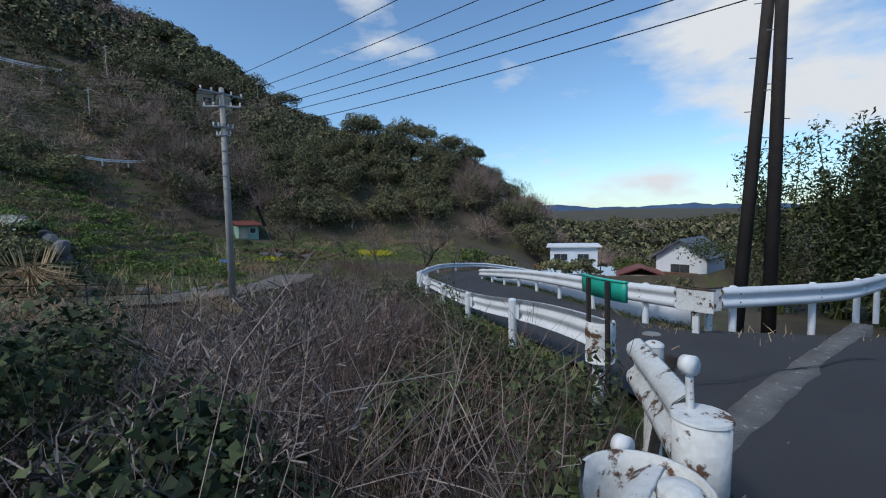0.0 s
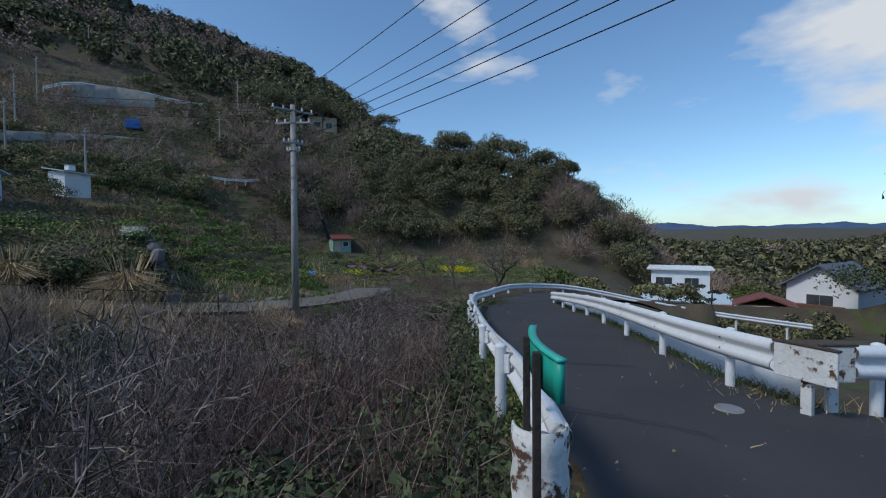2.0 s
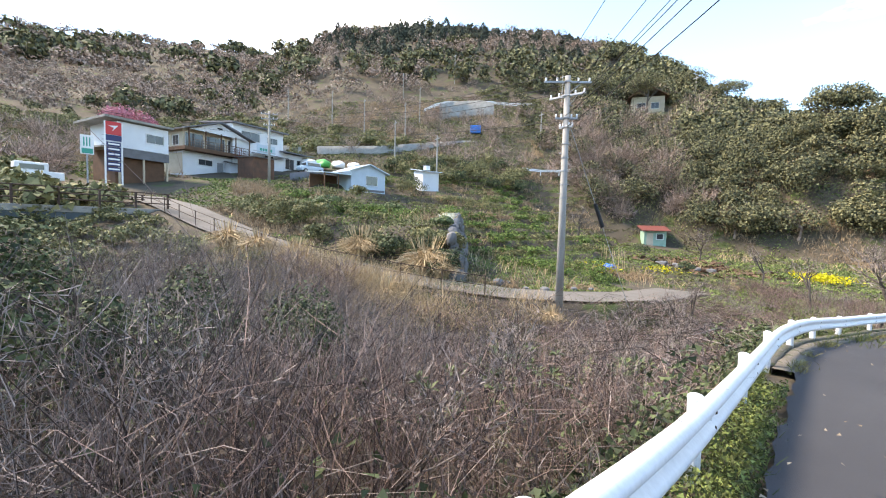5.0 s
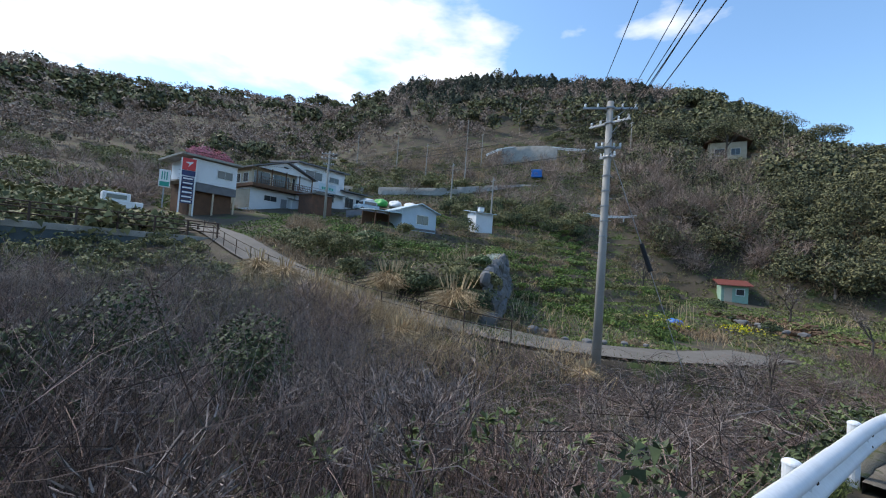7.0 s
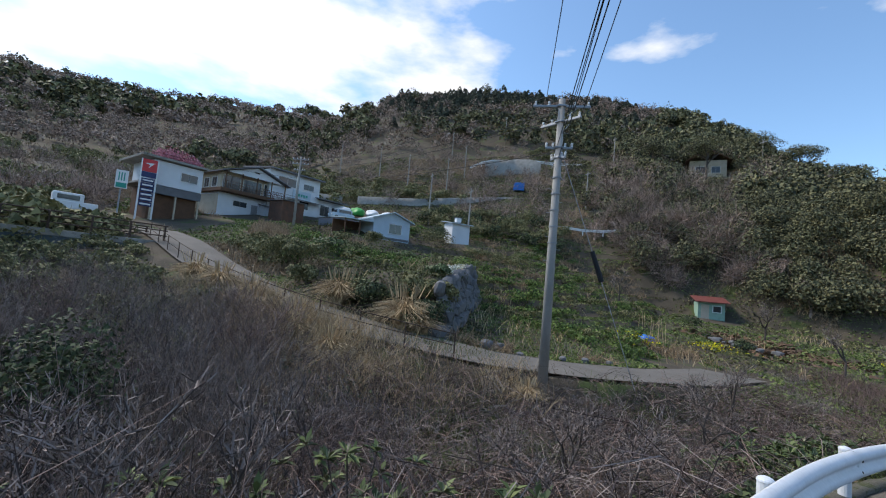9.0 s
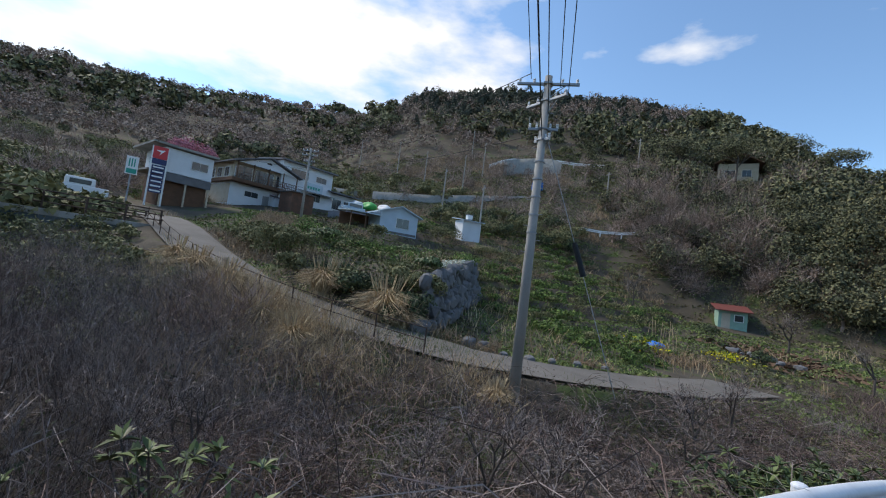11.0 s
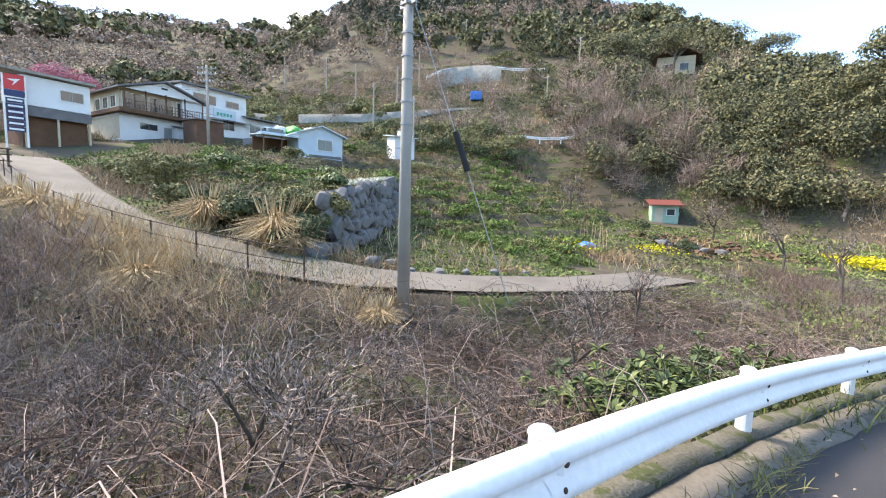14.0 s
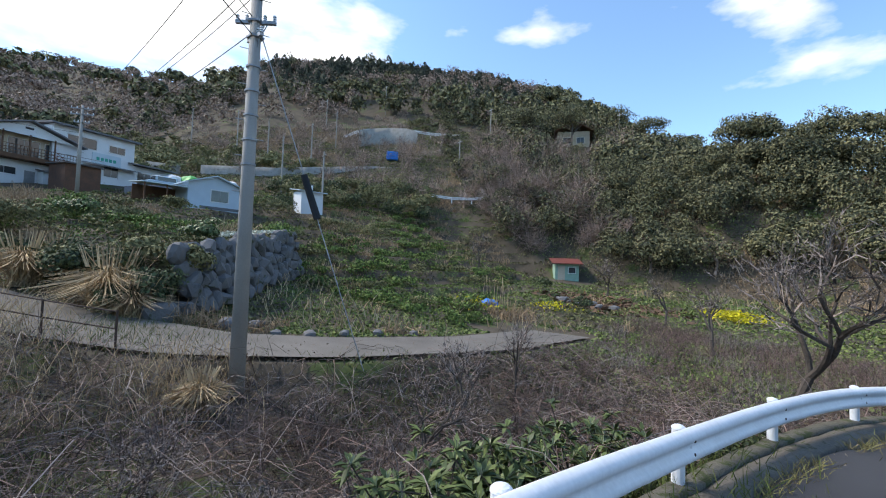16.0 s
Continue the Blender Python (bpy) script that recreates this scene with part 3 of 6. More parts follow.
delineator(3.96, -1.44, zr0 + 0.70, 0.15, "small round white reflector on a stem")
delineator(3.66, -1.62, zr0 + 0.52, 0.06, "tilted round white reflector beside a rail end")

bullnose("rail_terminal", pose(3.955, 0.50, float(road_z(0.5)) + 0.40, 0, 0, -74), 0.125, 190, 0.35, "rust-streaked white terminal wrapped round the rail's end")
bent = thing("rail_end_post", pose(3.95, 0.52, float(road_z(0.5)) - 0.3), "short white steel post under the rail's end", "post")
part("shaft", rod((0, 0, 0), (0, 0, 0.98), 0.055, 0.055, 18), M_RUSTY, bent, "", True)

# brown stake leaning on the rail
stake = thing("stake", pose(4.02, -0.55, float(road_z(-0.5)) - 0.3, 3, 8, 0), "dark weathered wooden stake beside the guard rail", "stake")
part("shaft", cube(-0.028, 0.028, -0.02, 0.02, 0, 1.05, 0.006), M_WOODPOLE, stake)

# low sign on two stakes
sign = thing("shop_sign", pose(4.09, 0.18, -0.115, 0, 1.5, 109), "small green enamel shop sign on dark wooden stakes", "sign")
BOW = 0.045


def bowed(x0, x1, y0, y1, z0, z1, n=14):
    """A sheet bent along its length, hollow towards the road."""
    v, f = [], []
    for k in range(n + 1):
        x = x0 + (x1 - x0) * k / n
        o = BOW * (1 - (2 * x / 0.70 - 1) ** 2)
        v += [(x, y0 + o, z0), (x, y1 + o, z0), (x, y1 + o, z1), (x, y0 + o, z1)]
    for k in range(n):
        for j in range(4):
            f.append([k * 4 + j, k * 4 + (j + 1) % 4, k * 4 + 4 + (j + 1) % 4, k * 4 + 4 + j])
    f += [[3, 2, 1, 0], [n * 4, n * 4 + 1, n * 4 + 2, n * 4 + 3]]
    return v, f


for nm, dims, m_, lb in (("panel", (0, 0.70, -0.012, 0.012, -0.165, 0), M_GREENSIGN, ""), ("face", (0.012, 0.688, -0.016, -0.010, -0.155, -0.018), M_GREENLIGHT, "lighter green lettered face"), ("edge", (-0.004, 0.704, -0.018, 0.018, -0.010, 0.004), M_GREENLIGHT, "bright folded upper edge")):
    link_mesh(nm, mesh_from(nm, *bowed(*dims), m_), sign, lb)
for px_ in (0.16, 0.47):
    part("stake", cube(px_ - 0.018, px_ + 0.018, 0.013 + BOW * 0.85, 0.045 + BOW * 0.85, -1.35, -0.01, 0.004), M_WOODPOLE, sign, "dark wooden stake")


def lettering(text, size, m, parent, material, spacing=1.0):
    cu = bpy.data.curves.new("lettering", "FONT")
    cu.body, cu.size, cu.extrude, cu.space_character = text, size, 0.0008, spacing
    cu.materials.append(material)
    ob = new("lettering", cu)
    ob.parent = parent
    ob.matrix_local = m
    return ob


for text, size, x0, step, z in (("エステサロン", 0.050, 0.285, 0.058, -0.072), ("リーガーデン", 0.060, 0.205, 0.072, -0.138)):
    for k, ch in enumerate(text):
        xm = x0 + (k + 0.4) * step
        o = BOW * (1 - (2 * xm / 0.70 - 1) ** 2)
        turn = math.degrees(math.atan(BOW * -4 / 0.70 * (2 * xm / 0.70 - 1)))
        lettering(ch, size, pose(x0 + k * step, o - 0.0185, z, 90, 0, turn), sign, M_INK)

# low white wall outside the valley-side rail
wall_line, _ = dense([(6.25, 4.75), (5.55, 6.2), (4.85, 8.5), (3.55, 13.2), (1.9, 18.3)], 0.5)
wn_ = side_of(wall_line)
v, f = [], []
for p, d in zip(wall_line, wn_):
    z = float(road_z(p[1])) - 0.26 * float(smooth(10.0, 18.5, p[1]))
    for off, h in ((0, -0.3), (0, 0.40), (0.14, 0.40), (0.14, -1.3)):
        v.append((p[0] + d[0] * off, p[1] + d[1] * off, z + h))
for a in range(len(wall_line) - 1):
    for b in range(3):
        f.append([a * 4 + b, a * 4 + b + 1, a * 4 + b + 5, a * 4 + b + 4])
f.append([0, 1, 2, 3])
tagged(link_mesh("wall_valley", mesh_from("wall_valley", v, f, M_WHITEWALL)), "low whitewashed concrete wall behind the rail", "wall", kind="structure")

# concrete kerb and gutter strips
def strip(name, pts, w, h, material, label, lift=0.0):
    q, _ = dense([(x, y, float(road_z(y) - road_drop(x, y))) for x, y in pts], 0.3)
    d = side_of(q)
    n = len(q)
    v, f = [], []
    for k, (p, s) in enumerate(zip(q, d)):
        jag = 0.012 * math.sin(k * 2.3) + 0.008 * math.sin(k * 5.1)
        top = h * min(1.0, 0.05 + k / 6)
        for off, z in ((-w / 2, -0.45), (-w / 2 + 0.01 + jag, top), (w / 2 - 0.01 + jag, top - 0.005), (w / 2, -0.45)):
            v.append((p[0] + s[0] * off, p[1] + s[1] * off, p[2] + z + lift))
    for a in range(n - 1):
        for b in range(3):
            f.append([a * 4 + b, a * 4 + b + 1, a * 4 + b + 5, a * 4 + b + 4])
    return tagged(link_mesh(name, mesh_from(name, v, f, material)), label, "kerb", kind="structure")


strip("kerb", [(0.48, 9.6), (-0.04, 11.0), (-0.40, 12.2), (-0.92, 14.2), (-1.42, 17.2), (-1.58, 19.4), (-1.44, 22.4), (-0.5, 24.6), (1.0, 26.1), (3.4, 27.25)], 0.18, 0.05, mat("mossy_concrete", (0.15, 0.14, 0.115), (0.07, 0.065, 0.05), 0.95, scale=2.5, fine=35, bump=0.8, spots=(0.055, 0.065, 0.025), spot_at=0.52, spot_scale=5), "mossy broken concrete kerb along the lane")
strip("drain_channel", [(0.74, 9.5), (0.20, 11.0), (-0.16, 12.2), (-0.68, 14.2), (-1.18, 17.2), (-1.34, 19.4), (-1.2, 22.4), (-0.3, 24.4), (1.15, 25.8), (3.5, 26.95)], 0.30, 0.012, mat("dirty_concrete", (0.17, 0.155, 0.135), (0.09, 0.083, 0.07), 0.9, scale=2, fine=30, bump=0.6, spots=(0.05, 0.055, 0.03), spot_at=0.58, spot_scale=4), "dirty concrete drain strip beside the kerb")
strip("gutter", [(4.45, -0.3), (5.1, 0.45), (6.35, 1.9), (7.6, 3.35), (9.3, 5.35)], 0.30, 0.035, mat("pitted_concrete", (0.20, 0.195, 0.185), (0.095, 0.093, 0.09), 0.9, scale=3, fine=60, bump=0.8, spots=(0.38, 0.37, 0.35), spot_at=0.6, spot_scale=9), "pale pitted concrete gutter across the junction")

cover = thing("manhole_cover", pose(5.35, 3.85, float(road_z(3.85)) + 0.03), "round grey iron cover set in the asphalt", "manhole cover")
bm = bmesh.new()
tube(bm, (0, 0, -0.02), (0, 0, 0.012), 0.12, 0.115, 28)
part("lid", bm, M_STEEL, cover)
bm = bmesh.new()
tube(bm, (0, 0, -0.02), (0, 0, 0.006), 0.14, 0.135, 28)
part("rim", bm, M_CONC, cover)

# ---- utility poles and wires ----
def concrete_pole(x, y, z0, z1, label, arms, rz=0, r0=0.17, r1=0.11):
    root = thing("utility_pole", pose(x, y, z0, 0, 0, rz), label, "utility pole", "concrete utility poles")
    h = z1 - z0
    part("shaft", rod((0, 0, -0.4), (0, 0, h), r0, r1, 16), M_POLE, root, "", True)
    for z, half, turn in arms:
        a = part("crossarm", cube(-half, half, -0.04, 0.04, -0.04, 0.04, 0.008), M_STEEL, root)
        a.matrix_local = pose(0, 0, z - z0, 0, 0, turn)
        a_off = part("clamp", cube(-0.14, 0.14, -0.15, 0.15, -0.03, 0.03, 0.01), M_STEEL, a)
        for s in (-0.92, -0.45, 0.45, 0.92):
            ins = bmesh.new()
            for k in range(3):
                tube(ins, (s * half, 0, 0.04 + k * 0.05), (s * half, 0, 0.075 + k * 0.05), 0.045, 0.03, 10)
            part("insulator", ins, M_WHITE, a)
        br = bmesh.new()
        tube(br, (half * 0.6, 0, -0.02), (0.05, 0, -0.45), 0.015, 0.015, 6)
        part("brace", br, M_STEEL, a)
    for k in range(int(h * 0.55 / 0.4)):
        z = h * 0.42 + k * 0.4
        s = 1 if k % 2 else -1
        part("step_bolt", rod((0, 0.1 * s, z), (0, 0.30 * s, z), 0.01, 0.01, 6), M_STEEL, root)
    return root


main_pole = concrete_pole(-9.5, 14.0, -3.2, 6.35, "tall grey concrete utility pole beside the farm road", [(6.1, 0.95, 62), (5.55, 0.8, 20), (4.65, 0.45, 60), (4.3, 0.3, 20)], 0)
for k in range(5):
    part("pipe_clamp", rod((0, 0, 4.6 + k * 0.55), (0, 0, 4.64 + k * 0.55), 0.16, 0.16, 14), M_STEEL, main_pole)
concrete_pole(-46.3, 5.2, 4.3, 12.0, "concrete utility pole in front of the houses", [(11.7, 0.9, 70), (11.2, 0.9, 70), (10.5, 0.6, 70)], 0, 0.16, 0.10)


def thin_pole(x, y, z1, label="thin grey pole on the terraced hillside"):
    z0 = float(ground(x, y))
    root = thing("hillside_pole", pose(x, y, z0), label, "utility pole", "poles on the hillside")
    part("shaft", rod((0, 0, -0.5), (0, 0, z1), 0.13, 0.09, 8), M_POLE, root)
    part("crossarm", cube(-0.7, 0.7, -0.05, 0.05, z1 - 0.5, z1 - 0.4), M_STEEL, root)


for x, y, h in ((-59, 24, 8), (-50, 27, 7.5), (-63, 55, 7), (-76, 32, 8), (-84, 26, 7.5), (-88, 40, 8), (-97, 22, 8), (-112, 14, 8), (-84, 78, 8), (-60, 96, 8), (-118, 64, 9), (-110, 44, 8)):
    thin_pole(x, y, h)


def wooden_pole(a, b, label):
    root = thing("wooden_pole", pose(*a), label, "utility pole", "tarred wooden poles")
    d = Vector(b) - Vector(a)
    part("shaft", rod((0, 0, 0), d, 0.135, 0.10, 18), M_WOODPOLE, root, "", True)
    for k in range(12):
        p = d * (0.36 + 0.05 * k)
        s = 0.25 if k % 2 else -0.25
        part("step_bolt", rod(p, p + Vector((s, 0.02, 0.0)), 0.011, 0.011, 6), M_STEEL, root)
    part("band", rod(d * 0.72, d * 0.725, 0.15, 0.15, 18), M_STEEL, root)


wooden_pole((7.95, 6.9, -2.6), (8.75, 7.1, 8.6), "leaning dark tarred wooden utility pole")
wooden_pole((8.5, 6.7, -2.6), (8.62, 6.75, 9.4), "upright dark tarred wooden utility pole")


def cable(a, b, sag, r=0.011, label="thin black overhead cable"):
    a, b = Vector(a), Vector(b)
    pts = [a.lerp(b, k / 24) - Vector((0, 0, sag * 4 * (k / 24) * (1 - k / 24))) for k in range(25)]
    cu = bpy.data.curves.new("overhead_cable", "CURVE")
    cu.dimensions, cu.bevel_depth, cu.bevel_resolution = "3D", r, 1
    sp = cu.splines.new("POLY")
    sp.points.add(24)
    for p, q in zip(sp.points, pts):
        p.co = (*q, 1)
    cu.materials.append(M_BLACK)
    return tagged(new("overhead_cable", cu), label, "cable", "overhead cables")


for ha, hb, dx in ((6.25, 6.7, -0.5), (6.05, 6.0, 0.35), (5.75, 5.4, 0.6), (5.15, 4.7, 0.1), (4.75, 4.3, -0.05), (4.3, 3.95, 0.0)):
    cable((-9.5 + dx * 0.4, 14.0 + dx, ha), (8.4 + dx * 0.3, 4.0 + dx * 0.5, hb), 0.25)
for ha, hb, dx in ((6.3, 11.9, -0.6), (6.2, 11.9, 0.6), (5.7, 11.4, 0.0), (4.6, 10.6, 0.1)):
    cable((-9.5, 14 + dx, ha), (-46.3, 5.2 + dx, hb), 0.9, 0.012)
cable((8.62, 6.75, 5.6), (17.5, 8.5, 3.2), 0.25, 0.030, "thick black service cable from a wooden pole")
for k in range(4):
    cable((8.6, 6.75 + 0.05 * k, 9.3 - 0.4 * k), (18 + 1.6 * k, 9.5 + 1.5 * k, 4.6 - 0.2 * k), 0.3, 0.012)
cable((-24, -10, 6.6), (-46.3, 5.2, 9.6), 0.6, 0.012)
for k in range(3):
    cable((-46.3, 5.2, 11.6 - k * 0.5), (-59, 24, 15.2 - 0.4 * k), 0.7, 0.012)

# ---- buildings ----
def window(parent, x, z, w, h, panes=2, y=0.0, label=""):
    root = part("window", frame_mesh(x, z, w, h, 0.05, y), M_WHITE, parent, label)
    pw = w / panes
    for k in range(panes):
        part("pane", cube(x + k * pw + 0.03, x + (k + 1) * pw - 0.03, y - 0.035, y - 0.02, z + 0.04, z + h - 0.04), M_GLASS, root)
    for k in range(1, panes):
        part("mullion", cube(x + k * pw - 0.02, x + k * pw + 0.02, y - 0.05, y - 0.01, z + 0.04, z + h - 0.04), M_STEEL, root)
    return root


def frame_mesh(x, z, w, h, t, y):
    bm = bmesh.new()
    box(bm, x - t, x + w + t, y - 0.06, y + 0.02, z - t, z)
    box(bm, x - t, x + w + t, y - 0.06, y + 0.02, z + h, z + h + t)
    box(bm, x - t, x, y - 0.06, y + 0.02, z, z + h)
    box(bm, x + w, x + w + t, y - 0.06, y + 0.02, z, z + h)
    return bm


def shed_roof(w0, w1, d0, d1, za, zb, t, ridge=None, axis="x"):
    """A roof slab: mono-pitch, or gabled with its ridge running back."""
    bm = bmesh.new()
    if ridge is None:
        pts = [(w0, d0, za), (w1, d0, za), (w1, d1, zb), (w0, d1, zb)]
        quads = [pts]
    else:
        m = (w0 + w1) / 2
        quads = [[(w0, d0, za), (m, d0, ridge), (m, d1, ridge), (w0, d1, za)], [(m, d0, ridge), (w1, d0, za), (w1, d1, za), (m, d1, ridge)]]
    for qd in quads:
        vs = [bm.verts.new(p) for p in qd] + [bm.verts.new((p[0], p[1], p[2] - t)) for p in qd]
        bm.faces.new(vs[:4])
        bm.faces.new(vs[4:][::-1])
        for a in range(4):
            b = (a + 1) % 4
            bm.faces.new((vs[b], vs[a], vs[a + 4], vs[b + 4]))
    bmesh.ops.recalc_face_normals(bm, faces=bm.faces)
    return bm


def gable(w0, w1, y, z, ridge, t=0.1):
    bm = bmesh.new()
    m = (w0 + w1) / 2
    a = [bm.verts.new(p) for p in ((w0, y, z), (w1, y, z), (m, y, ridge))]
    b = [bm.verts.new((v.co.x, y + t, v.co.z)) for v in a]
    bm.faces.new(a)
    bm.faces.new(b[::-1])
    for k in range(3):
        bm.faces.new((a[(k + 1) % 3], a[k], b[k], b[(k + 1) % 3]))
    bmesh.ops.recalc_face_normals(bm, faces=bm.faces)
    return bm


def roof_ribs(root, w0, w1, d0, d1, za, zb, step, material):
    """Standing seams on a mono-pitch roof."""
    x = w0 + step / 2
    me = None
    while x < w1:
        ob = new("roof_seam", me) if me else part("roof_seam", rod((0, d0, za + 0.02), (0, d1, zb + 0.02), 0.025, 0.025, 5), material, root)
        me = ob.data
        ob.parent = root
        ob.location.x = x
        x += step


# house with the balcony
H2 = pose(-52.2, -3.4, 5.25, 0, 0, 127) @ Matrix.Diagonal((0.90, 0.90, 0.92, 1))
h2 = thing("balcony_house", H2, "two-storey white house with brown timber balcony and outdoor stairs", "house", "houses up the slope")
W2, D2 = 8.8, 8.0
part("lower_wall", cube(0, W2, 0, D2, -2.5, 3.0), M_WHITEWALL, h2)
part("side_cladding", cube(-0.03, -0.002, 0.1, D2, 0.1, 2.6), M_CREAM, h2, "cream garage shutters")
part("floor_band", cube(-0.5, W2 + 0.1, -1.3, D2, 2.85, 3.3, 0.03), M_BROWN, h2, "weathered brown balcony edge")
part("upper_wall", cube(0.1, W2 - 0.1, 0.15, D2 - 0.1, 3.3, 5.6), M_CREAM, h2)
part("roof", shed_roof(-0.7, W2 + 0.7, -1.5, D2 + 0.5, 5.45, 5.45, 0.16, 7.05), M_ROOF, h2)
part("gable", gable(0.2, W2 - 0.2, -0.9, 5.45, 6.85), M_WHITEWALL, h2)
part("vent", cube(W2 / 2 - 0.35, W2 / 2 + 0.35, -0.94, -0.89, 6.1, 6.3), M_BLACK, h2)
for k in range(5):
    part("balcony_post", cube(k * 2.17, k * 2.17 + 0.11, -1.25, -1.14, 3.3, 5.5), M_BROWN, h2)
for z in (3.55, 3.85, 4.2):
    part("balcony_rail", cube(0, W2, -1.24, -1.18, z, z + 0.06), M_BROWN, h2)
for k in range(30):
    part("baluster", cube(0.15 + k * 0.29, 0.19 + k * 0.29, -1.22, -1.19, 3.3, 4.2), M_BROWN, h2)
for x, w in ((0.4, 2.3), (3.2, 2.6), (6.3, 2.0)):
    window(h2, x, 3.4, w, 1.75, 2, 0.15)
for y in (1.0, 3.0, 5.0):
    ob = window(h2, 0, 3.6, 1.2, 1.2, 2, 0.0)
    ob.matrix_local = pose(0.1, y + 1.2, 0, 0, 0, -90)
window(h2, 2.0, 1.35, 1.9, 0.75, 2, 0.0)
part("porch", cube(5.7, 8.3, -1.2, 0, -2.3, 2.0), M_WHITEWALL, h2)
part("porch_roof", shed_roof(5.5, 8.5, -1.4, 0.1, 2.0, 2.35, 0.08), M_ROOF, h2)
part("door", cube(4.6, 5.5, -0.05, 0.01, 0, 1.95), M_STEEL, h2)
window(h2, 6.9, 0.9, 1.1, 0.6, 2, -1.2)
stairs = thing("outdoor_stairs", H2, "steep red-brown iron outdoor staircase", "stairs")
for k in range(14):
    part("tread", cube(6.2 + k * 0.26, 6.5 + k * 0.26, -2.5, -1.5, 2.95 - k * 0.225, 3.0 - k * 0.225), M_RED, stairs)
for yy in (-2.52, -1.52):
    bm = bmesh.new()
    tube(bm, (6.1, yy, 3.05), (9.9, yy, -0.15), 0.06, 0.06, 6)
    part("stringer", bm, M_RED, stairs)
    bm = bmesh.new()
    tube(bm, (6.1, yy, 4.0), (9.9, yy, 0.8), 0.03, 0.03, 6)
    for k in range(6):
        tube(bm, (6.1 + 0.76 * k, yy, 3.05 - 0.64 * k), (6.1 + 0.76 * k, yy, 4.0 - 0.64 * k), 0.02, 0.02, 5)
    part("handrail", bm, M_RED, stairs)

# white office on posts with the advertising tower
h1 = thing("white_office", pose(-44.3, -7.8, 4.4, 0, 0, 128), "small white office raised on brown posts", "house", "houses up the slope")
part("wall", cube(0, 4.6, 0, 4.5, 2.2, 4.55), M_WHITEWALL, h1)
part("base_wall", cube(0.1, 4.5, 0.6, 4.4, -3.5, 2.2), M_BROWN, h1, "dark open lower storey")
part("apron", cube(-0.02, 4.62, -0.04, 0.3, 1.35, 2.15), M_ROOF, h1, "grey sheet apron under the wall")
part("roof", shed_roof(-1.2, 4.9, -0.5, 4.9, 4.85, 4.6, 0.2), M_CONC, h1)
for x in (0.1, 2.2, 4.4):
    part("post", cube(x, x + 0.14, -0.02, 0.12, -3.5, 2.2), M_CREAM, h1)
window(h1, 2.5, 3.0, 1.6, 0.85, 2, 0.0)
for z in (2.3, 2.7, 3.1):
    part("landing_rail", cube(-1.1, 0.0, 0.2, 0.25, z, z + 0.05), M_STEEL, h1)
part("landing", cube(-1.2, 0, 0.2, 4.0, 2.05, 2.2), M_CONC, h1)

tower = thing("advertising_tower", pose(-43.4, -8.5, 3.4, 0, 0, 118) @ Matrix.Diagonal((1.25, 1, 1.06, 1)), "tall red and navy sign tower on white steel legs", "sign")
for x in (0.0, 1.0):
    part("leg", rod((x, 0, -2.6), (x, 0, 5.0), 0.06, 0.06, 8), M_WHITE, tower)
part("red_panel", cube(0, 1.0, -0.05, 0.05, 3.9, 5.0, 0.02), M_SIGNRED, tower, "red panel with a white angular emblem")
bm = bmesh.new()
vs = [bm.verts.new(p) for p in ((0.18, -0.056, 4.62), (0.8, -0.056, 4.72), (0.42, -0.056, 4.2), (0.52, -0.056, 4.5))]
bm.faces.new(vs)
part("emblem", bm, M_WHITE, tower)
part("navy_panel", cube(0, 1.0, -0.05, 0.05, 3.4, 3.88, 0.02), M_NAVY, tower)
for k in range(6):
    pn = part("name_board", cube(0.08, 0.92, -0.04, 0.04, 2.95 - k * 0.42, 3.3 - k * 0.42, 0.01), M_NAVY, tower)
    part("lettering_bar", cube(0.16, 0.84, -0.048, -0.042, 3.06 - k * 0.42, 3.19 - k * 0.42), M_WHITE, pn)
gs = thing("shop_board", pose(-42.0, -9.9, 4.6, 0, 0, 112) @ Matrix.Diagonal((1.3, 1, 1.25, 1)), "upright white and green shop board on a post", "sign")
part("post", rod((0.35, 0.02, -3.2), (0.35, 0.02, 2.0), 0.05, 0.05, 8), M_STEEL, gs)
part("board", cube(0, 0.7, -0.05, 0.0, 0.7, 2.0, 0.02), M_WHITE, gs)
part("green_field", cube(0.06, 0.64, -0.058, -0.051, 0.76, 1.1), M_GREENSIGN, gs)
for k in range(3):
    part("lettering_bar", cube(0.15 + k * 0.15, 0.22 + k * 0.15, -0.058, -0.051, 1.25, 1.85), M_GREENSIGN, gs)

# long white house and annex
h3 = thing("white_house", pose(-55.5, 1.6, 7.1, 0, 0, 124), "white two-storey house with grey roof and annex", "house", "houses up the slope")
part("wall", cube(0, 7.6, 0, 6.0, -3.5, 5.1), M_WHITEWALL, h3)
part("roof", shed_roof(-0.4, 8.0, -0.7, 6.5, 5.2, 5.9, 0.18), M_ROOF, h3)
part("annex", cube(7.6, 12.0, 0.3, 5.0, -3.0, 2.6), M_WHITEWALL, h3)
part("annex_roof", shed_roof(7.0, 12.6, -0.8, 5.4, 2.7, 3.5, 0.14), M_ROOF, h3)
window(h3, 1.2, 3.3, 2.6, 1.1, 2, 0.0)
window(h3, 5.0, 3.4, 1.6, 0.8, 2, 0.0)
window(h3, 4.6, 0.7, 1.4, 1.1, 2, 0.0)
window(h3, 8.2, 0.4, 1.5, 1.5, 2, 0.3)
window(h3, 10.2, 0.4, 1.4, 1.5, 2, 0.3)
part("shop_name_board", cube(3.4, 6.2, -0.10, -0.03, 1.95, 3.1, 0.02), M_BLUEROOF, h3, "pale blue name board")
